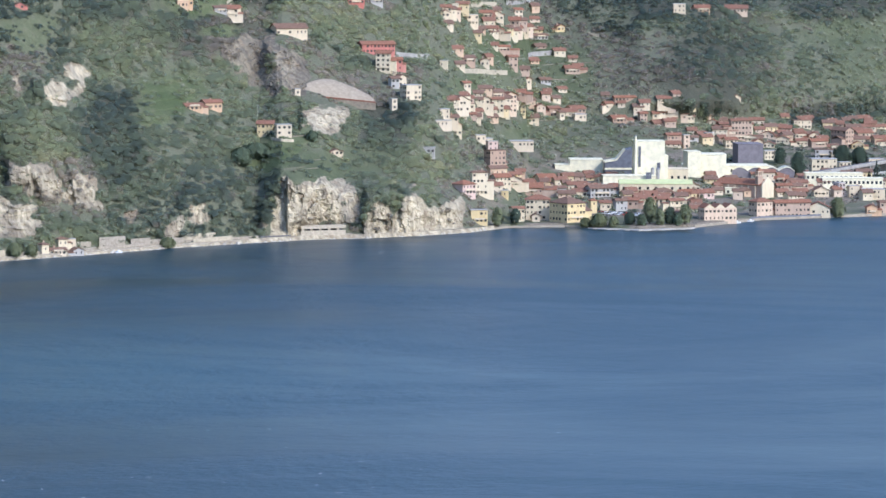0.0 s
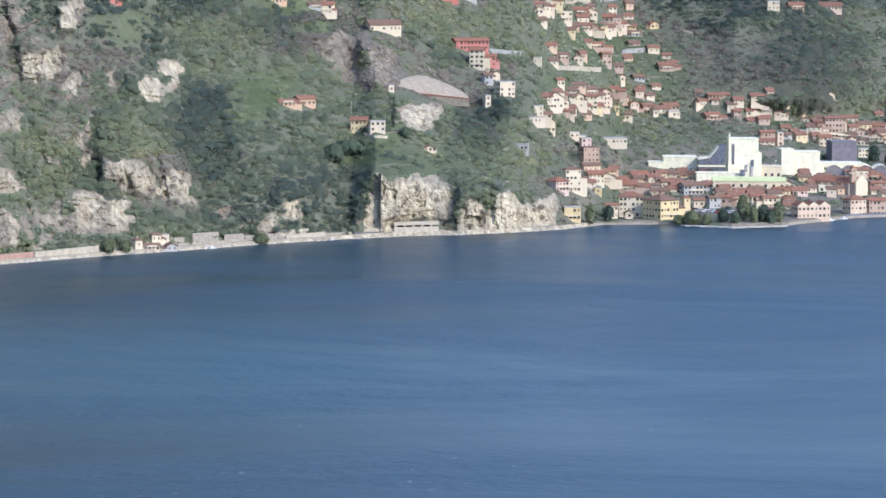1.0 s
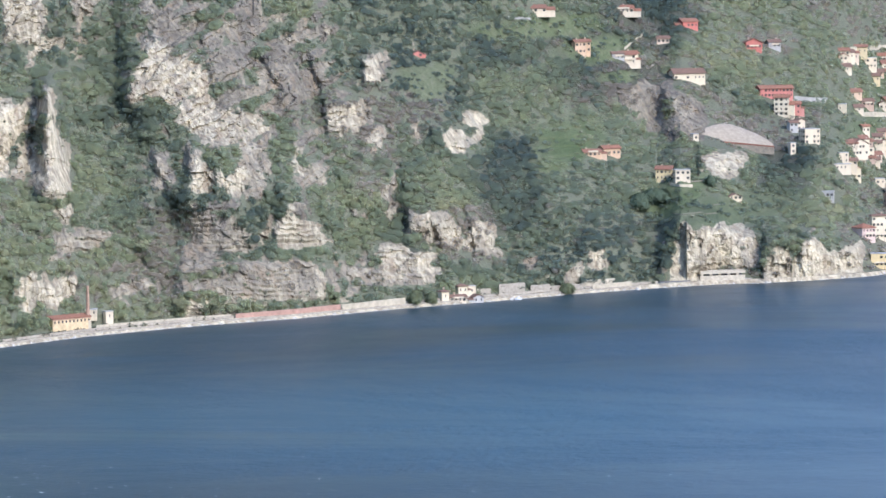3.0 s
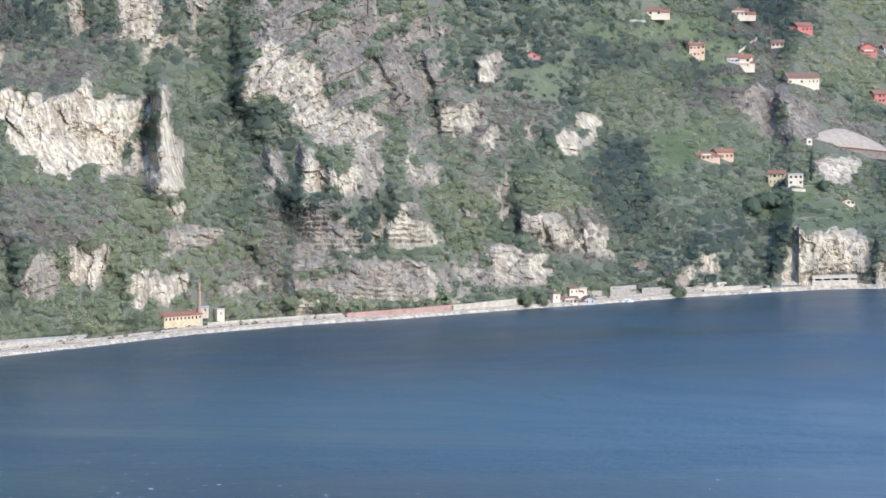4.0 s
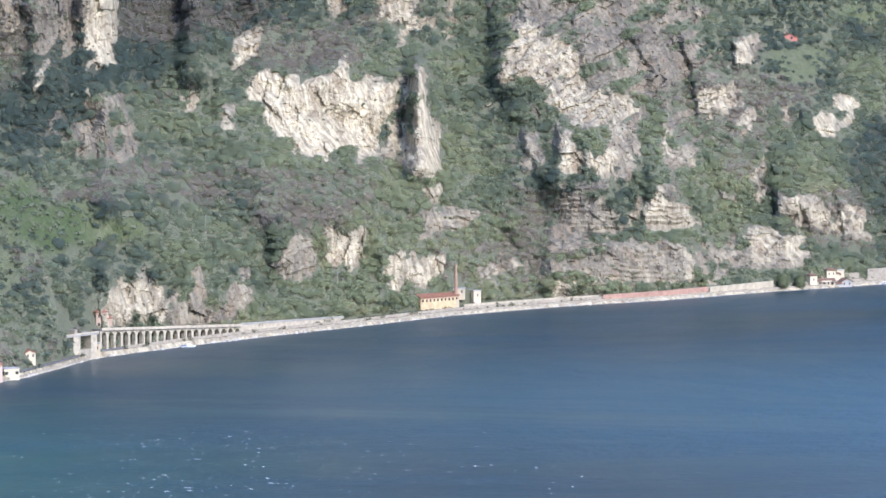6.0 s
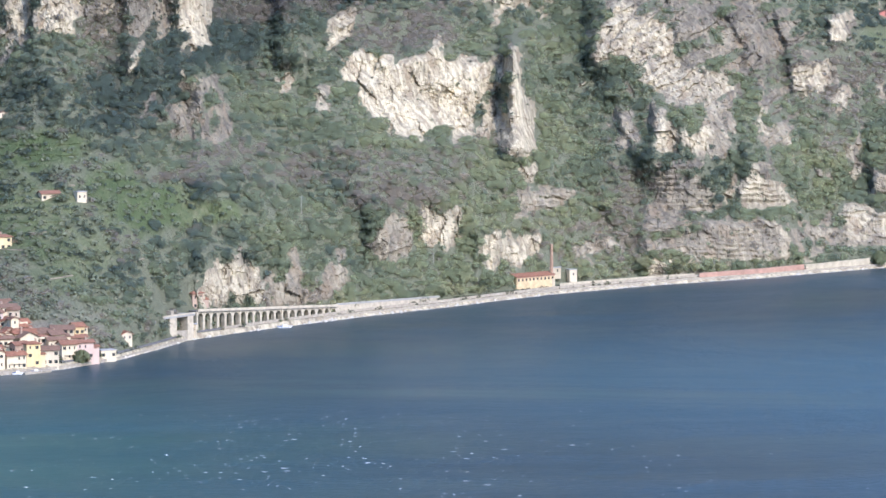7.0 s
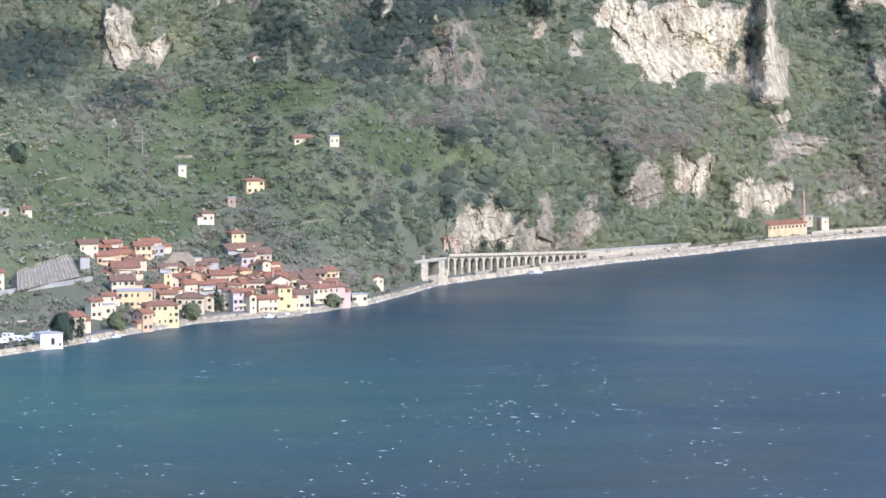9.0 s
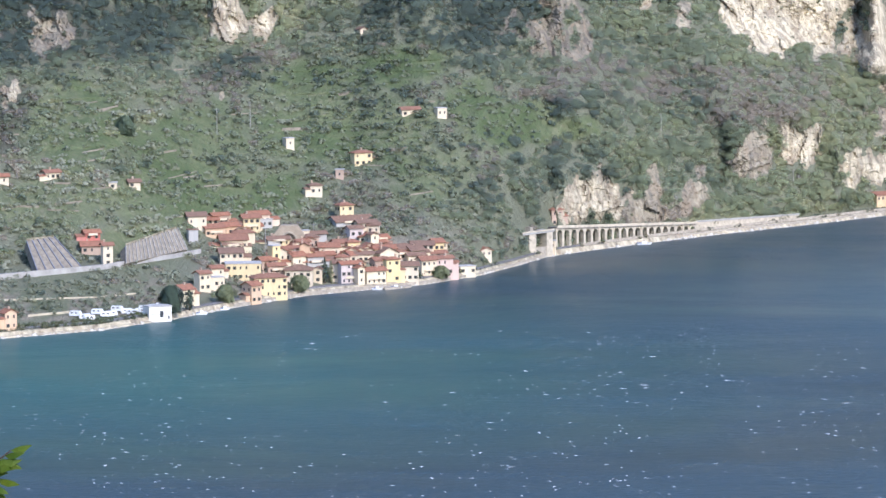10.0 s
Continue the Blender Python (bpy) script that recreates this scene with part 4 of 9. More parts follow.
def house(x, y, z, turn, w, d, h, wall, roof, kind, place):
    storeys = max(1, round(h / 3.2))
    top = {"tile": "a terracotta tiled roof", "brown": "a weathered brown roof", "flat": "a flat roof"}[roof if kind != "flat" else "flat"]
    size = {1: "low", 2: "two-storey", 3: "three-storey"}.get(storeys, "tall")
    th = empty("house", x, y, z, turn, f"{size} {WORDS[wall]} house with {top} {PLACES[place]}", "house", "houses " + PLACES[place])
    FOOTPRINTS.append((x, y, 0.5 * (w + d) * 0.6, 0.7 * max(w, d)))
    across = kind == "gable" and w < 1.6 * d and dice.random() < 0.4
    span = w if across else d
    rise = 0 if kind == "flat" else min(0.24 * span, 0.38 * h)
    eave = h - rise - (0.3 if kind != "flat" else 0)
    bm = bmesh.new()
    if kind == "gable":
        if across:
            prism(bm, [(-w / 2, -3.0), (w / 2, -3.0), (w / 2, eave), (0, eave + rise), (-w / 2, eave)], -d / 2, d / 2)
        else:
            prism(bm, [(-d / 2, -3.0), (d / 2, -3.0), (d / 2, eave), (0, eave + rise), (-d / 2, eave)], -w / 2, w / 2)
            bmesh.ops.rotate(bm, verts=bm.verts, matrix=Matrix.Rotation(radians(90), 3, "Z"))
    else:
        box(bm, -w / 2, w / 2, -d / 2, d / 2, -3.0, eave)
    part("wall", bm, WALLS[wall], th)
    bm = bmesh.new()
    if kind == "gable":
        roof_gable(bm, w, d, rise, 0.8, 0.28, across)
    elif kind == "hip":
        roof_hip(bm, w, d, rise, 0.7, 0.22)
    else:
        box(bm, -w / 2 - 0.3, w / 2 + 0.3, -d / 2 - 0.3, d / 2 + 0.3, 0, 0.35)
    rf = part("roof", bm, ROOFS["flat" if kind == "flat" and roof == "flat" else roof], th)
    rf.location.z = eave + 0.02
    if kind != "flat" and dice.random() < 0.7:
        bm = bmesh.new()
        box(bm, -0.4, 0.4, -0.35, 0.35, 0, 1.7)
        box(bm, -0.52, 0.52, -0.47, 0.47, 1.7, 1.85)
        ch = part("chimney", bm, WALLS["rose"], rf)
        ch.location = (dice.uniform(-0.3, 0.3) * w, dice.uniform(-0.15, 0.3) * d, rise * 0.55)
    faces = "f" + ("l" if d > 5 and dice.random() < 0.8 else "") + ("r" if dice.random() < 0.4 else "")
    windows(th, w, d, eave, faces, 0.15 if wall == "chalk" else 0.85)
    if wall == "chalk" and w > 8:
        bm = bmesh.new()
        box(bm, -w * 0.02, w * 0.13, -d / 2 - 0.05, -d / 2 + 0.3, eave * 0.3, eave * 0.72)
        part("doorway", bm, GLASS, th)
        bm = bmesh.new()
        box(bm, -w * 0.47, w * 0.47, -d / 2 - 0.04, -d / 2 + 0.2, eave * 0.5, eave * 0.54)
        part("ledge", bm, ROOFS["flat"], th)
    if kind != "flat" and w > 6 and dice.random() < 0.6:
        side = dice.choice((-1, 1))
        aw, ad, ah = w * dice.uniform(0.35, 0.6), d * dice.uniform(0.6, 0.9), eave * dice.uniform(0.45, 0.75)
        cx, cy = side * (w / 2 + aw / 2 - 0.02), dice.uniform(-0.15, 0.1) * d
        bm = bmesh.new()
        box(bm, cx - aw / 2, cx + aw / 2, cy - ad / 2, cy + ad / 2, -3.0, ah)
        wing = part("wing", bm, WALLS[wall], th)
        bm = bmesh.new()
        roof_gable(bm, aw, ad, 0.2 * ad, 0.45, 0.25, False)
        wr = part("wing_roof", bm, ROOFS[roof], wing)
        wr.location = (cx, cy, ah + 0.02)
    if storeys > 1 and w > 6.5 and dice.random() < 0.5:
        bm = bmesh.new()
        box(bm, -w * 0.3, w * 0.3, -d / 2 - 1.1, -d / 2 + 0.05, 2.9, 3.08)
        box(bm, -w * 0.3, w * 0.3, -d / 2 - 1.1, -d / 2 - 1.02, 3.08, 3.95)
        part("balcony", bm, WALLS["white"], th)
    return th


# ---- shore works ----
BRICK = plain("old_brick", (0.40, 0.265, 0.18), 0.9, 0.35, 0.7)
REDWALL = plain("red_painted_wall", (0.42, 0.26, 0.19), 0.85, 0.3, 0.3)
BUFF = plain("buff_render", (0.48, 0.42, 0.30), 0.9, 0.3, 0.3)
SHEET = plain("white_sheet_metal", (0.84, 0.78, 0.55), 0.6, 0.22, 0.25)
PALEGREEN = plain("pale_green_sheet", (0.60, 0.62, 0.29), 0.6, 0.15, 0.2)
STEEL = plain("dark_steel", (0.16, 0.17, 0.20), 0.6, 0.3, 0.4)
DARKHALL = plain("weathered_fibre_cement", (0.22, 0.20, 0.21), 0.85, 0.25, 0.3)
PEBBLE = plain("beach_pebbles", (0.52, 0.48, 0.41), 0.95, 0.35, 0.8)
GRAVEL = plain("grey_gravel", (0.36, 0.30, 0.215), 0.95, 0.3, 0.5)
EARTHWALL = plain("earthy_concrete", (0.25, 0.215, 0.16), 0.95, 0.45, 0.5)
RUST = plain("rusty_steel", (0.20, 0.085, 0.055), 0.85, 0.3, 0.3)
LIMEWALL = plain("old_yellow_render", (0.62, 0.47, 0.27), 0.9, 0.3, 0.4)
# dark tone: shade put into the colour of rear walls; also tyres
SHADE = plain("shaded_concrete_and_tyre", (0.10, 0.10, 0.105), 0.95, 0.3, 0.5)


def at(az, r):
    return r * math.sin(radians(az)), r * math.cos(radians(az))


def strip(name, az0, az1, b0, b1, z0, z1, mat, label="", category="", kind="structure", wobble=0.0):
    """A solid band that follows the shore: b0 to b1 metres behind it; heights may be (start, end)."""
    n = max(2, int((az1 - az0) / 0.05))
    lo = z0 if isinstance(z0, tuple) else (z0, z0)
    hi = z1 if isinstance(z1, tuple) else (z1, z1)
    bm = bmesh.new()
    rng = random.Random(int(az0 * 100))
    last = None
    for k in range(n + 1):
        t = k / n
        a = az0 + (az1 - az0) * t
        r = float(shore(a))
        zl, zh = lo[0] + (lo[1] - lo[0]) * t, hi[0] + (hi[1] - hi[0]) * t
        j = rng.uniform(-wobble, wobble)
        ring = [bm.verts.new((*at(a, r + b), z)) for b, z in ((b0 + j, zl), (b0 + j, zh), (b1, zh), (b1, zl))]
        if last:
            for i in range(4):
                m = (i + 1) % 4
                bm.faces.new((last[i], last[m], ring[m], ring[i]))
        else:
            bm.faces.new(ring)
        last = ring
    bm.faces.new(last[::-1])
    bmesh.ops.recalc_face_normals(bm, faces=bm.faces)
    ob = part(name, bm, mat)
    return tagged(ob, label, category, kind=kind)


strip("road", -11.8, 4.95, 6.5, 12.5, 1.8, 3.1, ASPHALT, "narrow grey asphalt shore road along the lake", "road")
strip("road_wall", -5.1, 4.6, 5.6, 6.3, 1.0, 3.9, STONE, "low pale stone parapet along the shore road", "wall")
strip("sea_wall", -4.0, 4.4, 1.0, 2.0, -2.0, 2.3, STONE, "pale stone sea wall at the water's edge", "wall", wobble=0.5)
strip("sea_wall", -11.8, -8.9, 0.2, 2.4, -2.0, 1.0, STONE, "pale stone bank at the water's edge", "wall", wobble=0.6)
strip("red_wall", 0.05, 1.18, 3.6, 4.3, 0.5, (5.0, 5.6), REDWALL, "long faded red roadside wall above the lake", "wall")
strip("buff_wall", 1.20, 1.88, 3.6, 4.4, 0.5, (5.4, 6.2), BUFF, "long buff retaining wall above the lake", "wall")
strip("buff_wall", 3.9, 4.32, 3.0, 3.8, 0.0, (4.6, 5.2), BUFF, "buff retaining wall above the lake", "wall")
strip("buff_wall", -1.45, 0.0, 12.8, 13.4, 2.0, (4.8, 4.2), BUFF, "low buff wall behind the shore road", "wall")
strip("quay", -8.85, -6.45, -0.8, 7.0, -2.0, 1.7, STONE, "pale stone village quay beside the water", "quay")
strip("quay_wall", -8.3, -6.9, 6.2, 6.8, 1.7, 2.7, CONCRETE, "pale parapet along the village quay", "wall")
strip("pier", -7.22, -6.94, -9.0, -0.9, -1.5, 1.0, STONE, "pale stone landing stage at the village", "pier")
strip("quay", -6.4, -5.45, 0.0, 5.0, -2.0, 1.5, STONE, "narrow pale stone lakeside path", "path", wobble=0.4)
strip("beach", 8.15, 9.30, -7.0, 7.0, -1.0, 0.55, PEBBLE, "pale pebble beach below the town park", "beach", wobble=1.5)
strip("quay", 7.15, 8.15, -1.0, 4.0, -2.0, 1.2, STONE, "pale stone lakeside wall of the town", "quay", wobble=0.4)
strip("quay", 9.30, 11.9, -1.0, 6.0, -2.0, 1.6, STONE, "pale stone promenade of the lakeside town", "quay")
strip("railing", 9.9, 10.9, -0.6, -0.3, 1.6, 2.6, STEEL, "dark railing along the town promenade", "railing")
# road bench above the village
strip("road", -11.8, -9.3, 100, 107, (16.5, 18.5), (18.4, 20.6), ASPHALT, "grey main road on a bench above the village", "road")
strip("road_wall", -11.8, -9.2, 99.0, 99.7, (15.5, 17.5), (18.9, 21.1), CONCRETE, "pale concrete parapet of the main road", "wall")


# ---- arcaded road viaduct ----
def viaduct():
    A, B = Vector((*at(-5.37, 2751), 0)), Vector((*at(-3.86, 2851), 0))
    run = B - A
    length, turn = run.length, math.degrees(math.atan2(run.y, run.x))
    th = empty("viaduct", A.x, A.y, 0, turn, "long pale concrete road viaduct with a row of round arches", "viaduct")
    bays = 20
    pitch = length / bays

    def deck(u):
        return 13.6 + (6.6 - 13.6) * u / length

    def foot(u):
        return 2.6 + (1.2 - 2.6) * u / length
    for k in range(bays):
        u0, u1 = k * pitch, (k + 1) * pitch
        base, top = foot((u0 + u1) / 2) - 3, deck((u0 + u1) / 2) - 0.7
        half = pitch * 0.36
        c = (u0 + u1) / 2
        spring = max(base + 3.6, top - 0.8 - half)
        bm = bmesh.new()
        arch = [(c + half * math.cos(t), spring + half * math.sin(t)) for t in [math.pi * i / 10 for i in range(11)]]
        line = [(u0 + 0.01, base), (c - half, base)] + arch[::-1] + [(c + half, base), (u1 - 0.01, base), (u1 - 0.01, top), (u0 + 0.01, top)]
        front = [bm.verts.new((x, 0, z)) for x, z in line]
        back = [bm.verts.new((x, 2.2, z)) for x, z in line]
        n = len(line)
        # front face split into left pier, arch ring and right pier so that it stays convex
        for i in range(n):
            j = (i + 1) % n
            bm.faces.new((front[j], front[i], back[i], back[j]))
        left, right = [front[0], front[1], front[2]], [front[12], front[13], front[14]]
        tl, tr = front[-1], front[-2]
        bm.faces.new((front[0], front[1], front[2], tl))
        for i in range(2, 7):
            bm.faces.new((tl, front[i], front[i + 1]))
        bm.faces.new((tl, front[7], tr))
        for i in range(7, 12):
            bm.faces.new((tr, front[i], front[i + 1]))
        bm.faces.new((tr, front[12], front[13], front[14]))
        bmesh.ops.recalc_face_normals(bm, faces=bm.faces)
        part("arch", bm, ARCADE, th)
        # wall behind the arch, coloured dark for the shade inside
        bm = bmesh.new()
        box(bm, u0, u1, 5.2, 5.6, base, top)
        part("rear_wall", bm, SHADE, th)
        if k in (0, 6, 12, 18):
            bm = bmesh.new()
            box(bm, u0 - 0.6, u0 + 0.6, -0.5, 0.6, base, top + 0.4)
            part("buttress", bm, ARCADE, th)
    for name, y0, y1, lo, hi, mat in (("deck", -0.9, 6.4, -0.7, 0.0, ASPHALT), ("parapet", -1.0, -0.6, -0.5, 0.9, ARCADE)):
        bm = bmesh.new()
        vs = box(bm, 0, length, y0, y1, 0, 1)
        for v in vs:
            v.co.z = deck(v.co.x) + (hi if v.co.z > 0.5 else lo)
        part(name, bm, mat, th)
    FOOTPRINTS.append((A.x + run.x * 0.25, A.y + run.y * 0.25, 16, 6))
    # solid wing wall that runs on from the last arch down to the shore road
    C = Vector((*at(-2.75, 2925), 0))
    run2 = C - B
    bm = bmesh.new()
    L = run2.length
    vs = box(bm, 0, L, 0.1, 6.0, -1, 1)
    for v in vs:
        v.co.z = (6.9 - 2.6 * v.co.x / L) if v.co.z > 0 else -1
    wing = empty("wing_wall", B.x, B.y, 0, math.degrees(math.atan2(run2.y, run2.x)), "pale solid retaining wall carrying the road off the viaduct", "wall")
    part("wall", bm, ARCADE, wing)
    bm = bmesh.new()
    vs = box(bm, -0.2, L, -0.2, 0.2, 0, 1)
    for v in vs:
        v.co.z += 6.9 - 2.6 * v.co.x / L
    part("parapet", bm, CONCRETE, wing)


viaduct()


def road_gallery():
    """Concrete rock-fall roof over the road at the village end of the viaduct."""
    A, B = Vector((*at(-5.95, 2703), 0)), Vector((*at(-5.42, 2736), 0))
    run = B - A
    th = empty("road_gallery", A.x, A.y, 0, math.degrees(math.atan2(run.y, run.x)), "pale concrete road gallery with a flat roof and dark openings", "gallery")
    L = run.length
    bm = bmesh.new()
    box(bm, -1, L + 1, -1.2, 8, 12.6, 13.6)
    part("roof", bm, CONCRETE, th)
    bm = bmesh.new()
    box(bm, -1, L + 1, -1.35, -1.0, 13.6, 14.3)
    part("parapet", bm, ARCADE, th)
    for u0, u1 in ((0.0, 0.30), (0.52, 0.66), (0.88, 1.0)):
        bm = bmesh.new()
        box(bm, u0 * L, u1 * L, -0.9, 6, 0, 12.6)
        part("pier", bm, ARCADE, th)
    for u0, u1 in ((0.30, 0.52), (0.66, 0.88)):
        bm = bmesh.new()
        box(bm, u0 * L, u1 * L, -0.7, 6, 0, 5.5)
        part("wall", bm, STONE, th)
    # rear wall with the shade of the openings in its colour
    bm = bmesh.new()
    box(bm, -1, L + 1, 6.2, 7, 0, 12.6)
    part("rear_wall", bm, SHADE, th)
    bm = bmesh.new()
    box(bm, 0.53 * L, 0.53 * L + 2.4, -1.3, 2, 13.6, 16.4)
    part("hut", bm, STONE, th)
    FOOTPRINTS.append(((A.x + B.x) / 2, (A.y + B.y) / 2, 12, 8))


road_gallery()


def headland_gallery():
    A, B = Vector((*at(5.06, 3327), 0)), Vector((*at(5.62, 3340), 0))
    run = B - A
    L = run.length
    th = empty("road_gallery", A.x, A.y, 0, math.degrees(math.atan2(run.y, run.x)), "pale concrete road gallery between two limestone headlands", "gallery")
    bm = bmesh.new()
    box(bm, 0, L * 0.86, 0, 7, 6.6, 8.4)
    part("roof", bm, ARCADE, th)
    bm = bmesh.new()
    box(bm, 0, L * 0.86, 0.3, 1.0, -1, 5.4)
    part("wall", bm, ARCADE, th)
    for k in range(5):
        bm = bmesh.new()
        box(bm, L * 0.17 * k + 0.5, L * 0.17 * k + 2.0, 0.2, 1.1, 5.3, 6.65)
        part("pier", bm, ARCADE, th)
    # rear wall coloured dark in place of shade under the roof
    bm = bmesh.new()
    box(bm, 0, L * 0.86, 6, 7, -1, 6.6)
    part("rear_wall", bm, SHADE, th)
    bm = bmesh.new()
    box(bm, L * 0.86, L, 0.3, 5, -1, 3.0)
    part("bridge", bm, STONE, th)
    FOOTPRINTS.append(((A.x + B.x) / 2, (A.y + B.y) / 2, 16, 10))


headland_gallery()


# ---- old lime works on the shore ----
def lime_works():
    x, y = at(-1.54, 3010)
    th = empty("factory_chimney", x, y, 4.0, 0, "tall tapering red brick factory chimney beside the shore road", "chimney")
    bm = bmesh.new()
    bmesh.ops.create_cone(bm, cap_ends=True, segments=16, radius1=1.25, radius2=0.72, depth=22.0, matrix=Matrix.Translation((0, 0, 11.6)))
    part("shaft", bm, BRICK, th)
    bm = bmesh.new()
    bmesh.ops.create_cone(bm, cap_ends=True, segments=16, radius1=0.95, radius2=0.95, depth=0.5, matrix=Matrix.Translation((0, 0, 22.5)))
    part("rim", bm, BRICK, th)
    bm = bmesh.new()
    box(bm, -1.9, 1.9, -1.9, 1.9, -3, 3.4)
    part("plinth", bm, WALLS["cream"], th)
    x, y = at(-1.77, 3003)
    th = empty("factory", x, y, 3.2, 44, "low cream lime works with a red tiled roof", "factory")
    bm = bmesh.new()
    prism(bm, [(-4.5, -3), (4.5, -3), (4.5, 6.4), (0, 7.8), (-4.5, 6.4)], -14.5, 14.5)
    bmesh.ops.rotate(bm, verts=bm.verts, matrix=Matrix.Rotation(radians(90), 3, "Z"))
    part("wall", bm, LIMEWALL, th)
    bm = bmesh.new()
    roof_gable(bm, 29, 9, 1.5, 0.5, 0.3, False)
    rf = part("roof", bm, ROOFS["tile"], th)
    rf.location.z = 6.42
    for k in range(10):
        ob = new("window", PANE)
        ob.parent, ob.matrix_local = th, pose(-12.8 + 2.85 * k, -4.5, 4.6) @ Matrix.Diagonal((1.2, 1, 1.0, 1))
    bm = bmesh.new()
    box(bm, -14.5, 14.5, -4.62, -4.48, 5.6, 6.2)
    part("frieze", bm, REDWALL, th)
    FOOTPRINTS.append((x, y, 13, 6))


lime_works()


# ---- cement works and halls in the town ----
def hall(az, r, z, turn, w, d, h, mat, label, roof="flat", roof_mat=None, name="factory_hall", glazing=0, category="factory"):
    x, y = at(az, r + d / 2)
    th = empty(name, x, y, z, turn - az, label, category)
    bm = bmesh.new()
    if roof == "gable":
        prism(bm, [(-d / 2, -4), (d / 2, -4), (d / 2, h * 0.8), (0, h), (-d / 2, h * 0.8)], -w / 2, w / 2)
        bmesh.ops.rotate(bm, verts=bm.verts, matrix=Matrix.Rotation(radians(90), 3, "Z"))
    else:
        box(bm, -w / 2, w / 2, -d / 2, d / 2, -4, h)
    part("wall", bm, mat, th)
    bm = bmesh.new()
    if roof == "gable":
        roof_gable(bm, w, d, h * 0.2, 0.4, 0.3, False)
    else:
        box(bm, -w / 2 - 0.25, w / 2 + 0.25, -d / 2 - 0.25, d / 2 + 0.25, 0, 0.6)
    rf = part("roof", bm, roof_mat or mat, th)
    rf.location.z = (h * 0.8 if roof == "gable" else h) + 0.02
    for k in range(glazing):
        ob = new("window", PANE)
        ob.parent, ob.matrix_local = th, pose(-w / 2 + (k + 0.5) * w / glazing, -d / 2, h * 0.55) @ Matrix.Diagonal((1.6, 1, 1.4, 1))
    FOOTPRINTS.append((x, y, w * 0.5, d))
    return th


hall(7.87, 3716, 17.5, 3, 11, 16, 5.2, SHEET, "low white sheet-metal annex of the cement works")
hall(8.12, 3718, 17.0, 3, 23, 20, 9.4, SHEET, "large plain white sheet-metal hall of the cement works")
hall(8.80, 3660, 12.0, 6, 20, 18, 31.0, SHEET, "tall white tower block of the cement works")
hall(8.93, 3662, 12.0, 6, 8, 16, 21.0, SHEET, "stepped white side block of the cement works")
hall(9.04, 3668, 12.0, 4, 22, 20, 11.5, WALLS["cream"], "broad cream block of the cement works", glazing=5)
hall(8.58, 3640, 11.0, 5, 36, 16, 9.5, SHEET, "long white hall in front of the cement tower")
hall(8.87, 3592, 9.5, 3, 49, 20, 11.5, WALLS["cream"], "long cream shed with a pale green sheet roof", "gable", PALEGREEN, glazing=9)
hall(9.26, 3712, 15.5, 12, 9, 16, 17.5, SHEET, "slim white tower of the sheet-metal works")
hall(9.46, 3722, 15.0, 6, 20, 22, 15.5, SHEET, "white block of the sheet-metal works")
hall(9.62, 3742, 15.0, 4, 60, 26, 6.5, SHEET, "wide low white-roofed works hall in the town", glazing=8)
hall(9.84, 3640, 8.0, 3, 28, 10, 5.0, SHEET, "long narrow white-roofed depot in the town", glazing=7)
hall(9.86, 3806, 17.0, 10, 18, 24, 16.0, DARKHALL, "large dark grey hall standing behind the works")
hall(10.98, 3700, 11.0, 6, 42, 12, 5.6, SHEET, "long low white arcade building with two rows of openings", glazing=14)
hall(10.78, 3720, 13.0, 6, 40, 12, 5.6, SHEET, "long low white row of workshops", glazing=12)

for az, r, z0, w0, h0 in ((8.70, 3659.0, 26, 1.6, 14), (8.80, 3638.5, 19, 3.6, 4.5), (8.905, 3660.5, 24, 2.2, 5)):
    x, y = at(az, r)
    th = empty("louvre_panel", x, y, z0, 6 - az, "dark louvred opening in the white works wall", "louvre")
    bm = bmesh.new()
    for k in range(int(h0 / 0.5)):
        box(bm, -w0 / 2, w0 / 2, -0.25, 0.6, k * 0.5, k * 0.5 + 0.42)
    part("slats", bm, STEEL, th)


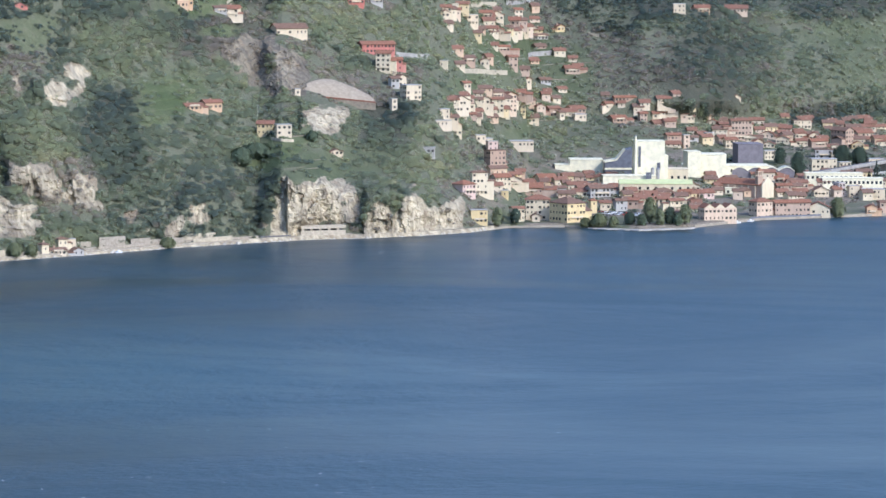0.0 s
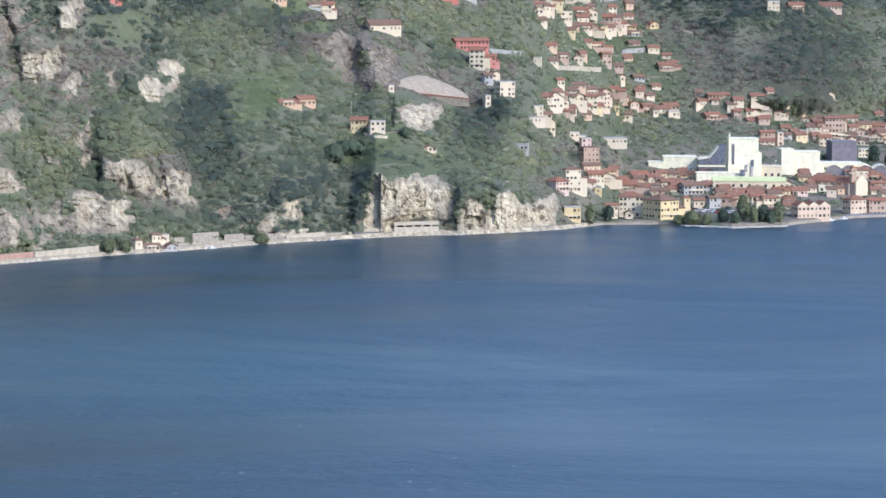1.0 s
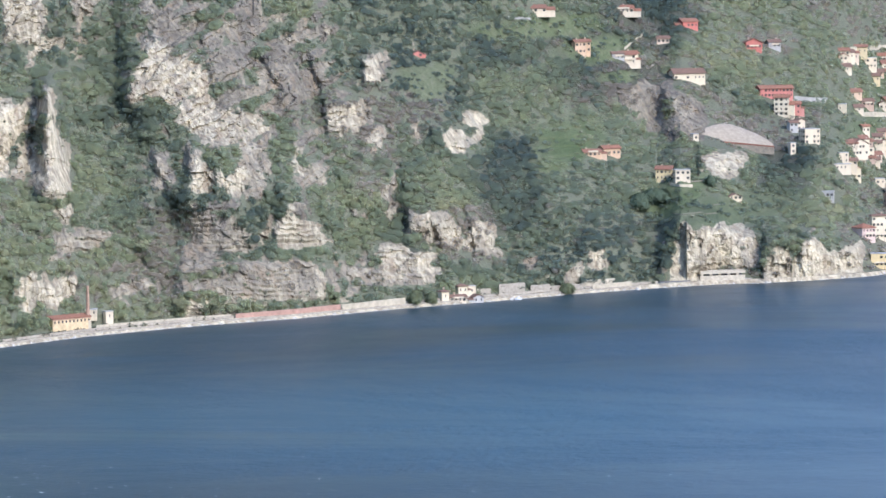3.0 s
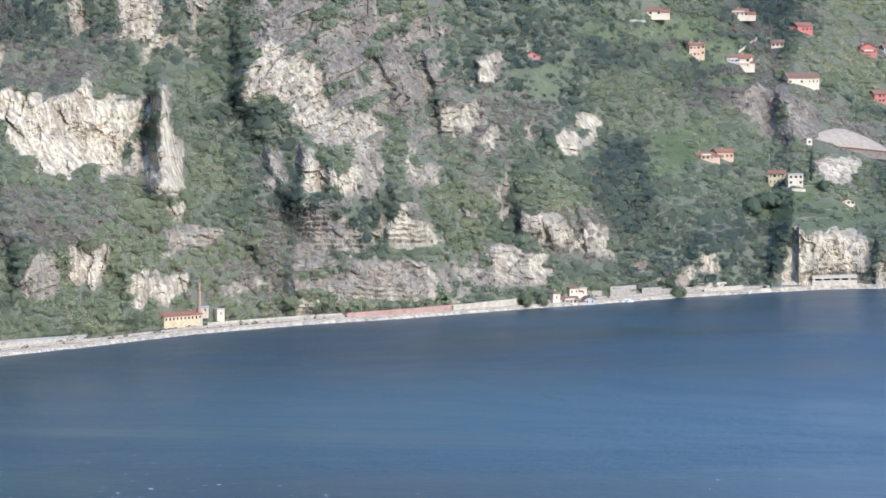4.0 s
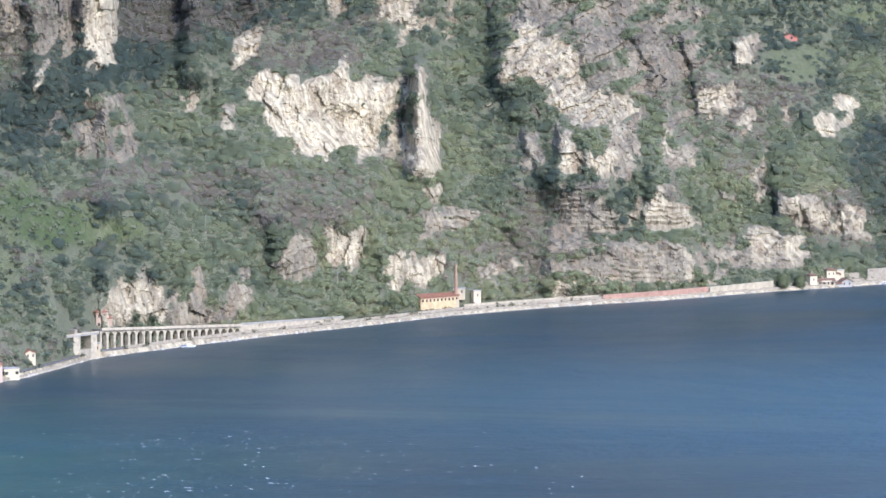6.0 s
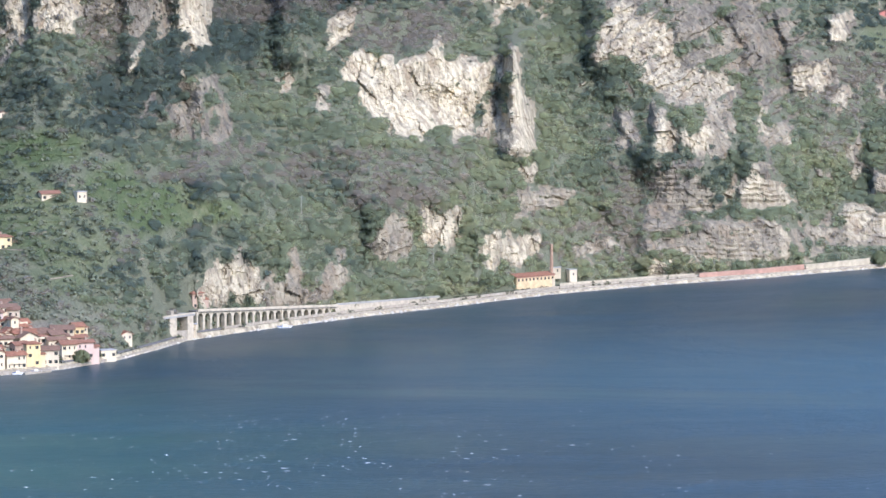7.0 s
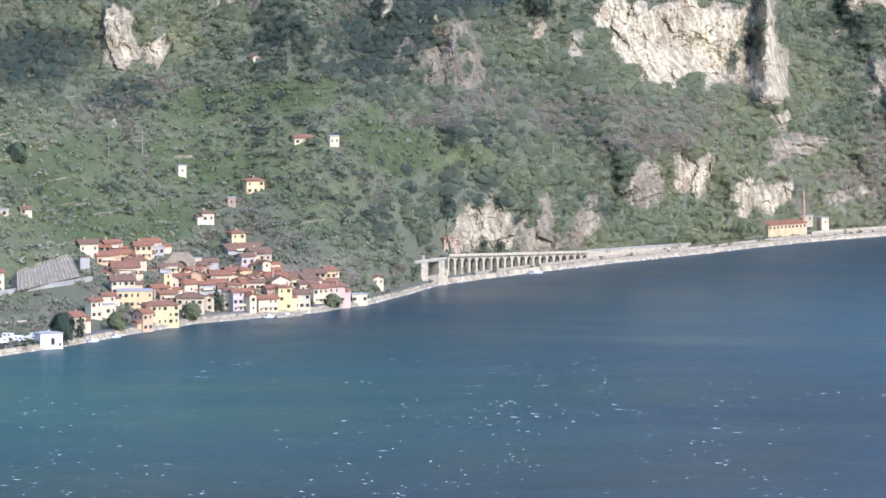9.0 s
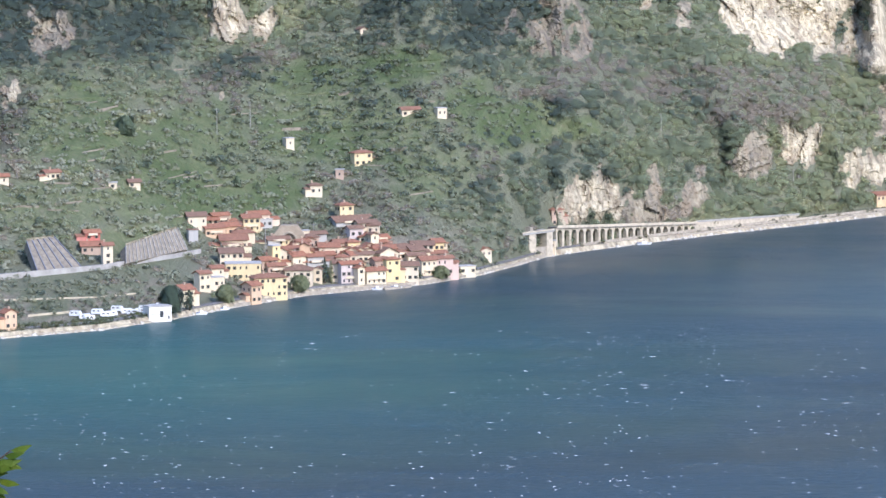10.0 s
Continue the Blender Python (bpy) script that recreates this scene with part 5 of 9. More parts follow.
def conveyor():
    """Dark steel crusher house with a sloping roof and conveyor between the white halls."""
    x, y = at(8.46, 3712)
    th = empty("crusher_house", x, y, 16, -4, "dark steel crusher house with a sloping conveyor roof", "factory")
    bm = bmesh.new()
    prism(bm, [(-9, -4), (9.5, -4), (9.5, 20), (5, 18.5), (-1, 11), (-9, 9.5)], -7, 7)
    part("housing", bm, STEEL, th)
    bm = bmesh.new()
    prism(bm, [(-9.5, 9.7), (-1, 11.2), (4.8, 18.7), (4.8, 19.4), (-1.3, 12.2), (-9.5, 10.6)], -7.6, 7.6)
    part("conveyor_roof", bm, SHEET, th)
    bm = bmesh.new()
    box(bm, -9.4, 9.6, -7.5, -7.05, 4.8, 6.2)
    part("walkway", bm, SHEET, th)
    x, y = at(8.655, 3655)
    th = empty("works_chimney", x, y, 10, 0, "thin white steel chimney of the cement works", "chimney")
    bm = bmesh.new()
    bmesh.ops.create_cone(bm, cap_ends=True, segments=12, radius1=0.8, radius2=0.7, depth=38, matrix=Matrix.Translation((0, 0, 19)))
    part("pipe", bm, SHEET, th)
    bm = bmesh.new()
    bmesh.ops.create_cone(bm, cap_ends=True, segments=12, radius1=0.95, radius2=0.95, depth=0.6, matrix=Matrix.Translation((0, 0, 37.6)))
    part("collar", bm, STEEL, th)
    silo = None
    for k, az in enumerate((8.84, 8.895)):
        x, y = at(az, 3652)
        if silo is None:
            silo = empty("silo", x, y, 10, 0, "slim grey steel silo beside the cement tower", "silo", "silos")
            bm = bmesh.new()
            bmesh.ops.create_cone(bm, cap_ends=True, segments=16, radius1=1.3, radius2=1.3, depth=15, matrix=Matrix.Translation((0, 0, 7.5)))
            part("shell", bm, CONCRETE, silo)
            bm = bmesh.new()
            bmesh.ops.create_cone(bm, cap_ends=True, segments=16, radius1=1.3, radius2=0.3, depth=1.2, matrix=Matrix.Translation((0, 0, 15.6)))
            part("cap", bm, STEEL, silo)
        else:
            copy_thing(silo, pose(x, y, 10))


conveyor()


def sawtooth_hall():
    x, y = at(10.02, 3752)
    th = empty("sawtooth_hall", x, y, 13.5, -6, "dark works hall with a scalloped white roof edge", "factory")
    w = 44
    bm = bmesh.new()
    box(bm, -w / 2, w / 2, -9, 9, -4, 5)
    part("wall", bm, DARKHALL, th)
    n = 4
    for k in range(n):
        u0, u1 = -w / 2 + k * w / n, -w / 2 + (k + 1) * w / n
        bm = bmesh.new()
        arc = [(u0 + (u1 - u0) * i / 8, 5.0 + 2.4 * math.sin(math.pi * i / 8)) for i in range(9)]
        prism(bm, arc + [(u1, 4.9), (u0, 4.9)][:0], -8.9, 8.9)
        bmesh.ops.recalc_face_normals(bm, faces=bm.faces)
        part("vault", bm, DARKHALL, th)
        bm = bmesh.new()
        rim = [(x0, z0 + 0.05) for x0, z0 in arc] + [(x0, z0 + 0.55) for x0, z0 in arc[::-1]]
        prism(bm, rim, -9.4, 9.4)
        bmesh.ops.recalc_face_normals(bm, faces=bm.faces)
        part("roof_shell", bm, SHEET, th)
    FOOTPRINTS.append((x, y, 22, 20))


sawtooth_hall()


def church():
    x, y = at(10.07, 3636)
    th = empty("church", x, y, 6.5, -32 - 10, "large parish church with a brown tiled nave and cream front", "church")
    bm = bmesh.new()
    prism(bm, [(-7, -4), (7, -4), (7, 9.5), (0, 13), (-7, 9.5)], 0, 37)
    bmesh.ops.rotate(bm, verts=bm.verts, matrix=Matrix.Rotation(radians(90), 3, "Z"))
    part("nave", bm, WALLS["rose"], th)
    bm = bmesh.new()
    roof_gable(bm, 37, 14, 3.5, 0.5, 0.3, False)
    bmesh.ops.translate(bm, verts=bm.verts, vec=(-18.5, 0, 0))
    rf = part("roof", bm, ROOFS["tile"], th)
    rf.location.z = 9.55
    bm = bmesh.new()
    prism(bm, [(-7.4, -4), (7.4, -4), (7.4, 9.6), (6.2, 11.0), (0, 14.8), (-6.2, 11.0), (-7.4, 9.6)], -1.0, 0.0)
    bmesh.ops.rotate(bm, verts=bm.verts, matrix=Matrix.Rotation(radians(90), 3, "Z"))
    bmesh.ops.translate(bm, verts=bm.verts, vec=(0.02, 0, 0))
    part("facade", bm, WALLS["cream"], th)
    for k in range(6):
        bm = bmesh.new()
        box(bm, -0.45, 0.45, -0.5, 0.1, -1, 9.0)
        ob = part("pilaster", bm, WALLS["white"], th)
        ob.location = (-5 - 5.4 * k, -7, 0)
    x, y = at(9.985, 3634)
    tw = empty("bell_tower", x, y, 6.5, 20, "slender rose bell tower with an arched belfry and pyramid cap", "tower")
    bm = bmesh.new()
    box(bm, -1.9, 1.9, -1.9, 1.9, -3, 15.5)
    part("shaft", bm, WALLS["rose"], tw)
    bm = bmesh.new()
    for sx in (-1, 1):
        for sy in (-1, 1):
            box(bm, sx * 1.5 - 0.4, sx * 1.5 + 0.4, sy * 1.5 - 0.4, sy * 1.5 + 0.4, 15.5, 18.6)
    box(bm, -2.2, 2.2, -2.2, 2.2, 18.6, 19.1)
    part("belfry", bm, WALLS["peach"], tw)
    bm = bmesh.new()
    bmesh.ops.create_cone(bm, cap_ends=True, segments=4, radius1=2.6, radius2=0.1, depth=2.6, matrix=Matrix.Translation((0, 0, 20.4)) @ Matrix.Rotation(radians(45), 4, "Z"))
    part("cap", bm, ROOFS["tile"], tw)
    FOOTPRINTS.append((x, y, 16, 20))


church()


def palazzo():
    """Lakeside palazzo with three cross gables and arcaded windows."""
    x, y = at(9.54, 3484 + 7)
    th = empty("palazzo", x, y, 1.6, 14, "peach lakeside palazzo with three gables and rows of windows", "house")
    w, d, h = 23.0, 11.0, 9.0
    bm = bmesh.new()
    box(bm, -w / 2, w / 2, -d / 2, d / 2, -3, h)
    part("wall", bm, WALLS["peach"], th)
    for k in range(3):
        c = -w / 2 + (k + 0.5) * w / 3
        bm = bmesh.new()
        prism(bm, [(c - 3.4, h), (c + 3.4, h), (c, h + 2.4)], -d / 2, d / 2)
        part("gable", bm, WALLS["cream"], th)
        bm = bmesh.new()
        prism(bm, [(c - 3.9, h - 0.1), (c, h + 2.5), (c + 3.9, h - 0.1), (c + 3.9, h + 0.2), (c, h + 2.85), (c - 3.9, h + 0.2)], -d / 2 + 0.6, d / 2 + 0.4)
        bmesh.ops.recalc_face_normals(bm, faces=bm.faces)
        part("roof", bm, ROOFS["tile"], th)
    windows(th, w, d, h, "fl", 1.0)
    FOOTPRINTS.append((x, y, 14, 14))


palazzo()


def ramp_road():
    """Elevated main road on piers behind the town."""
    A, B = Vector((*at(10.45, 3742), 0)), Vector((*at(11.75, 3850), 0))
    run = B - A
    th = empty("road_bridge", A.x, A.y, 0, math.degrees(math.atan2(run.y, run.x)), "concrete main road bridge climbing behind the town", "bridge")
    L = run.length
    for name, y0, y1, lo, hi, mat in (("deck", 0, 10, -1.2, 0.0, CONCRETE), ("carriageway", 0.5, 9.5, 0.0, 0.08, ASPHALT), ("parapet", -0.2, 0.2, -0.4, 1.1, CONCRETE)):
        bm = bmesh.new()
        for v in box(bm, 0, L, y0, y1, 0, 1):
            v.co.z = 15.5 + 9.0 * v.co.x / L + (hi if v.co.z > 0.5 else lo)
        part(name, bm, mat, th)
    for k in range(1, 7):
        bm = bmesh.new()
        u = k * L / 7
        box(bm, u - 0.7, u + 0.7, 2, 8, 6, 14.4 + 9.0 * u / L)
        part("pier", bm, CONCRETE, th)


ramp_road()


# ---- ribbed retaining walls above the village ----
def ribbed_wall(bl, br, tl, tr, ribs, label):
    th = empty("retaining_wall", 0, 0, 0, 0, label, "wall")
    bl, br, tl, tr = (Vector((*at(a, r), z)) for a, r, z in (bl, br, tl, tr))
    out = (br - bl).cross(tl - bl).normalized()
    bm = bmesh.new()
    face = [bm.verts.new(p + out * 0.6) for p in (bl, br, tr, tl)]
    rear = [bm.verts.new(p - out * 4) for p in (bl, br, tr, tl)]
    bm.faces.new(face)
    bm.faces.new(rear[::-1])
    for i in range(4):
        j = (i + 1) % 4
        bm.faces.new((face[j], face[i], rear[i], rear[j]))
    part("slab", bm, EARTHWALL, th)
    for k in range(ribs + 1):
        t = k / ribs
        a, b = bl.lerp(br, t), tl.lerp(tr, t)
        side = (br - bl).normalized() * (0.24 if ribs < 8 else 0.17)
        bm = bmesh.new()
        low = [bm.verts.new(p) for p in (a - side + out * 0.5, a + side + out * 0.5, a + side + out * 1.05, a - side + out * 1.05)]
        top = [bm.verts.new(p) for p in (b - side + out * 0.5, b + side + out * 0.5, b + side + out * 1.05, b - side + out * 1.05)]
        bm.faces.new(low)
        bm.faces.new(top[::-1])
        for i in range(4):
            j = (i + 1) % 4
            bm.faces.new((low[j], low[i], top[i], top[j]))
        bmesh.ops.recalc_face_normals(bm, faces=bm.faces)
        part("rib", bm, STEEL if ribs < 8 else CONCRETE, th)
    for u0 in range(4):
        a, b = tl.lerp(tr, u0 / 4), tl.lerp(tr, (u0 + 0.9) / 4)
        bm = bmesh.new()
        vs = [bm.verts.new(p) for p in (a + out * 0.7, b + out * 0.7, b + out * 0.7 + Vector((0, 0, 1)), a + out * 0.7 + Vector((0, 0, 1)))]
        f = bm.faces.new(vs)
        bmesh.ops.solidify(bm, geom=[f], thickness=0.6)
        part("coping", bm, BUFF, th)
    c = (bl + br) / 2
    FOOTPRINTS.append((c.x, c.y, (br - bl).length * 0.55, 16))


ribbed_wall((-10.97, 2487, 18.8), (-10.50, 2498, 19.4), (-11.08, 2506, 31.0), (-10.78, 2513, 32.0), 5, "sloping concrete retaining wall with dark vertical ribs")
ribbed_wall((-10.02, 2514, 19.0), (-9.36, 2556, 21.5), (-10.02, 2526, 26.5), (-9.46, 2566, 31.0), 16, "long sloping concrete retaining wall with many pale ribs")


def tunnel_portal():
    x, y = at(-8.25, 2612)
    th = empty("tunnel_portal", x, y, 18.5, 8, "arched concrete tunnel mouth set in a grey slope", "tunnel")
    bm = bmesh.new()
    outer = [(4.2 * math.cos(t), 1.0 + 5.6 * math.sin(t)) for t in [math.pi * i / 14 for i in range(15)]]
    inner = [(3.6 * math.cos(t), 0.8 + 5.0 * math.sin(t)) for t in [math.pi * i / 14 for i in range(15)]]
    for i in range(14):
        q = (outer[i], outer[i + 1], inner[i + 1], inner[i])
        prism(bm, list(q), -2.5, -1.2)
    bmesh.ops.recalc_face_normals(bm, faces=bm.faces)
    part("ring", bm, STONE, th)
    bm = bmesh.new()
    prism(bm, [(-7.5, -3), (7.5, -3), (7.5, 5), (4.2, 9.5), (-4.2, 9.5), (-7.5, 5)], -1.2, 5)
    part("headwall", bm, GRAVEL, th)
    FOOTPRINTS.append((x, y, 9, 12))


tunnel_portal()


def gravel_mound():
    """Grey gravelled mound on a bench of the hillside, with a rusty rail along its foot and a ramp on posts."""
    th = empty("gravel_mound", 0, 0, 0, 0, "smooth grey gravel mound with a rusty rail along its foot", "mound")
    a0, r0, z0, a1, r1, z1 = 5.023, 3498.6, 81.9, 5.856, 3510.6, 76.4
    outline = [(0.0, 0.15), (0.05, 0.45), (0.12, 0.72), (0.22, 0.9), (0.35, 1.0), (0.45, 0.97), (0.6, 0.82), (0.75, 0.62), (0.9, 0.38), (0.97, 0.2), (1.0, 0.0)]
    n, m = 60, 16
    V, F = [], []
    for i in range(n + 1):
        u = i / n
        az = a0 + (a1 - a0) * u
        rise = 11.5 * float(np.interp(u, [p for p, _ in outline], [q for _, q in outline]))
        for j in range(m + 1):
            v = j / m
            lump = 0.35 * float(fbm(np.array(u * 9.0), np.array(v * 4.0), 61, 3)) * (0 < j < m)
            V.append((*at(az, r0 + (r1 - r0) * u + v * (6 + 16 * math.sin(math.pi * u))), z0 + (z1 - z0) * u + rise * math.sin(v * math.pi / 2) ** 0.9 + lump))
    for i in range(n):
        for j in range(m):
            a = i * (m + 1) + j
            F.append((a, a + m + 1, a + m + 2, a + 1))
    me = mesh_of("mound", np.array(V), np.array(F))
    me.materials.append(GRAVEL)
    ob = new("mound", me)
    ob.parent = th
    sol = ob.modifiers.new("thick", "SOLIDIFY")
    sol.thickness, sol.offset = 3.0, -1
    pl = (a1 - a0) / 137.0                                  # degrees to a 137th of the mound's length

    def bar(name, u0, u1, lift0, lift1, high, deep, mat, label=""):
        p = Vector((*at(a0 + pl * u0, r0 - 1.5), 0))
        q = Vector((*at(a0 + pl * u1, r0 - 1.5 + (r1 - r0) * max(u1, 0) / 137.0), 0))
        d = q - p
        bm = bmesh.new()
        box(bm, 0, d.length, 0, deep, 0, high)
        for v in bm.verts:
            v.co.z += lift0 + (lift1 - lift0) * v.co.x / d.length
        w = part(name, bm, mat, th, label)
        w.matrix_local = pose(p.x, p.y, 0, 0, 0, math.degrees(math.atan2(d.y, d.x)))
    bar("rail", 0, 137, z0 - 0.2, z1 - 0.2, 1.0, 0.8, RUST, "rust-red rail")
    bar("foot_wall", 0, 137, z0 - 5.0, z1 - 5.0, 4.7, 0.7, EARTHWALL)
    bar("cabin", -11, 0, z0 - 1.0, z0 - 1.0, 4.6, 5.0, BUFF, "small cream cabin")
    bar("ramp", -48, -11, z0 - 3.6, z0 - 0.6, 2.4, 7.0, CONCRETE, "pale concrete ramp")
    for u in (-46, -36, -26, -15):
        bar("post", u, u + 2.2, z0 - 8.5, z0 - 8.5, 6.4 + 0.08 * (u + 46), 1.0, CONCRETE)
    x, y = at((a0 + a1) / 2, r0 + 12)
    FOOTPRINTS.append((x, y, 30, 11))
    x, y = at(5.26, r0 - 14)
    FOOTPRINTS.append((x, y, 15, 12))
    x, y = at(a0 - 0.17, r0 + 2)
    FOOTPRINTS.append((x, y, 10, 5))


gravel_mound()


# ---- dry-stone terrace walls and pale retaining walls on the slopes ----
def contour(az, z):
    """Range at which the slope reaches that height, at those bearings."""
    xs = np.concatenate([np.linspace(0, 60, 60), np.linspace(61, 1300, 900)])
    x = np.array([np.interp(zz, profile(a, xs)[0], xs) for a, zz in zip(az, z)])
    return relief(az, x)[0]


def slope_wall(name, az0, z0, az1, z1, high, mat, label, group=""):
    n = max(3, int(abs(az1 - az0) / 0.04) + 2)
    az, z = np.linspace(az0, az1, n), np.linspace(z0, z1, n)
    r = contour(az, z)
    bm = bmesh.new()
    last = None
    for a, rr, zz in zip(az, r, z):
        ring = [bm.verts.new((*at(float(a), float(rr) + b), float(zz) + h)) for b, h in ((-1.0, -1.5), (-0.9, high), (-0.2, high), (1.5, -0.5))]
        if last:
            for i in range(4):
                j = (i + 1) % 4
                bm.faces.new((last[i], last[j], ring[j], ring[i]))
        else:
            bm.faces.new(ring)
        last = ring
    bm.faces.new(last[::-1])
    bmesh.ops.recalc_face_normals(bm, faces=bm.faces)
    return tagged(part(name, bm, mat), label, "wall", group)


wall_dice = random.Random(31)
for a_lo, a_hi, z_lo, z_hi, count in ((-11.5, -6.0, 34, 118, 40), (3.7, 5.2, 40, 84, 12), (7.2, 8.6, 30, 90, 8)):
    for _ in range(count):
        a, zz = wall_dice.uniform(a_lo, a_hi), wall_dice.uniform(z_lo, z_hi)
        slope_wall("terrace_wall", a, zz, a + wall_dice.uniform(0.1, 0.35), zz + wall_dice.uniform(-1.0, 1.5), wall_dice.uniform(0.1, 0.5), EARTHWALL,
                   "low dry-stone terrace wall on the grassy slope", "terrace walls")
slope_wall("retaining_wall", 6.81, 87.5, 7.27, 81.3, 3.1, BUFF, "pale retaining wall below hillside houses")
slope_wall("retaining_wall", 7.49, 86.4, 7.75, 87.3, 3.4, CONCRETE, "grey retaining wall of a hillside road")
slope_wall("retaining_wall", 6.67, 129.6, 7.15, 126.5, 3.2, BUFF, "pale retaining wall of a hillside square")
slope_wall("retaining_wall", 7.25, 126.8, 7.55, 124.4, 2.5, CONCRETE, "grey retaining wall of a hillside road")
slope_wall("retaining_wall", 3.00, 163.7, 3.25, 161.9, 1.1, CONCRETE, "grey terrace wall on the hillside")
slope_wall("retaining_wall", 4.25, 139.6, 4.47, 148.7, 1.5, BUFF, "pale winding lane on the hillside")
slope_wall("retaining_wall", 6.07, 101.8, 6.43, 99.0, 3.8, CONCRETE, "grey gravel bank beside red houses")
slope_wall("retaining_wall", 8.13, 101.0, 8.25, 99.6, 1.7, BUFF, "pale wall on the hillside")
slope_wall("retaining_wall", 4.73, 57.6, 4.98, 56.5, 1.5, BUFF, "pale terrace wall below the yellow house")
slope_wall("retaining_wall", 4.49, 60.6, 4.67, 58.9, 1.1, BUFF, "pale terrace wall below the yellow house")
slope_wall("retaining_wall", 10.45, 11.5, 11.34, 13.0, 2.0, CONCRETE, "pale retaining wall of the main road")
slope_wall("retaining_wall", 2.89, 3.1, 3.17, 3.0, 5.5, STONE, "stepped stone terraces beside the lake")
slope_wall("retaining_wall", 2.53, 4.4, 2.80, 4.1, 2.7, STONE, "stepped stone terraces beside the lake")
slope_wall("retaining_wall", 3.23, 3.0, 3.44, 3.0, 3.4, STONE, "stone retaining wall beside the lake")
slope_wall("retaining_wall", 3.44, 3.0, 3.78, 3.0, 2.1, STONE, "stone retaining wall beside the lake")
slope_wall("retaining_wall", 3.78, 3.0, 4.14, 3.0, 4.1, BUFF, "buff retaining wall under the cliffs")
slope_wall("retaining_wall", -11.37, 10.2, -9.91, 8.7, 0.5, BUFF, "pale campsite lane wall")
slope_wall("retaining_wall", -11.07, 4.8, -10.55, 5.1, 0.8, BUFF, "pale campsite wall")


# ---- single trees, boats, caravans, cars and poles ----
BARK = plain("bark", (0.10, 0.075, 0.055), 0.95, 0.3, 2.0)


def leaf_paint(name, a, b):
    m = Nodes(name)
    return leafy(m, m.ramp(m.noise(0.9, 4), [(0.3, a), (0.7, b)]), 0.8, 0.42, 0.25)


DARKLEAF = leaf_paint("cypress_leaves", (0.06, 0.088, 0.066), (0.10, 0.135, 0.09))
OAKLEAF = leaf_paint("oak_leaves", (0.10, 0.135, 0.09), (0.175, 0.215, 0.13))
PARKLEAF = leaf_paint("park_leaves", (0.15, 0.175, 0.10), (0.26, 0.28, 0.15))


def clump_tree(name, x, y, z, tall, radius, shape, mat, label, leaves=170, seed=1):
    """A tapered trunk, limbs and a crown of bent leaf clumps; shape gives the crown's width by height."""
    rng = random.Random(seed)
    th = empty(name, x, y, z, rng.uniform(0, 360), label, "tree")
    bm = bmesh.new()
    bmesh.ops.create_cone(bm, cap_ends=True, segments=7, radius1=0.05 * tall * 0.6, radius2=0.02 * tall * 0.4, depth=tall * 0.8 + 1.5, matrix=Matrix.Translation((0, 0, tall * 0.4 - 0.75)))
    part("trunk", bm, BARK, th)
    bm = bmesh.new()
    leaves = leaves if radius < 4 else int(leaves * 2.2)
    fine = 1.0 if radius < 4 else 0.62
    for _ in range(leaves):
        v = rng.random()
        t = rng.uniform(0, 6.283)
        rr = radius * shape(v) * math.sqrt(rng.uniform(0.35, 1.0)) * rng.uniform(0.85, 1.1) * (1 + 0.28 * math.sin(3 * t + seed) * math.sin(5 * v + seed))
        p = Vector((rr * math.cos(t), rr * math.sin(t), tall * (0.08 + 0.92 * v)))
        n = Vector((math.cos(t), math.sin(t), rng.uniform(-0.1, 0.9))).normalized()
        u = n.cross(Vector((0.1, 0.2, 1))).normalized()
        w = n.cross(u)
        s = fine * radius * rng.uniform(0.20, 0.38) * (0.6 + 0.5 * shape(v))
        bm.faces.new([bm.verts.new(q) for q in (p - u * s, p - w * s * 1.2 + n * s * 0.3, p + u * s, p + w * s * 1.2 + n * s * 0.2)])
    part("crown", bm, mat, th)
    FOOTPRINTS.append((x, y, radius * 0.4, radius))
    return th


def spindle(v):
    return max(0.05, math.sin(math.pi * min(1, 0.12 + 0.88 * v) ** 0.8)) if v < 0.98 else 0.05


def dome(v):
    return max(0.1, math.sqrt(max(0, 1 - (1.7 * v - 0.75) ** 2)))


clump_tree("cypress_tree", 301.3, 3415.2, 62.2, 19.7, 2.2, spindle, DARKLEAF, "tall dark cypress beside the hillside terraces", 170, 1)
clump_tree("cypress_tree", -352.0, 2546.9, 3.0, 13.1, 1.6, spindle, DARKLEAF, "dark cypress on the village waterfront", 170, 2)
clump_tree("cypress_tree", -349.2, 2548.9, 2.9, 11.5, 1.4, spindle, PARKLEAF, "green pointed tree on the village waterfront", 170, 3)
clump_tree("cypress_tree", -399.1, 2427.8, 2.2, 9.9, 2.3, spindle, DARKLEAF, "dark broad cypress beside the boathouse", 170, 4)
clump_tree("conifer_tree", -405.1, 2412.8, 2.1, 13.0, 5.7, dome, DARKLEAF, "large dark evergreen tree beside the boathouse", 230, 5)
clump_tree("plane_tree", -360.3, 2518.1, 2.3, 7.3, 4.9, dome, PARKLEAF, "rounded green tree on the village quay", 230, 6)
clump_tree("plane_tree", -300.5, 2590.5, 1.8, 5.5, 4.4, dome, PARKLEAF, "low green tree at the edge of the village", 230, 7)
clump_tree("plane_tree", -387.5, 2463.9, 2.4, 7.9, 4.8, dome, PARKLEAF, "green tree above the village landing", 230, 8)
clump_tree("cypress_tree", 726.8, 3656.3, 8.8, 19.0, 2.4, spindle, DARKLEAF, "tall dark cypress behind the town", 170, 9)
clump_tree("cypress_tree", 722.7, 3662.0, 9.2, 10.7, 2.0, spindle, DARKLEAF, "dark cypress behind the town", 170, 10)
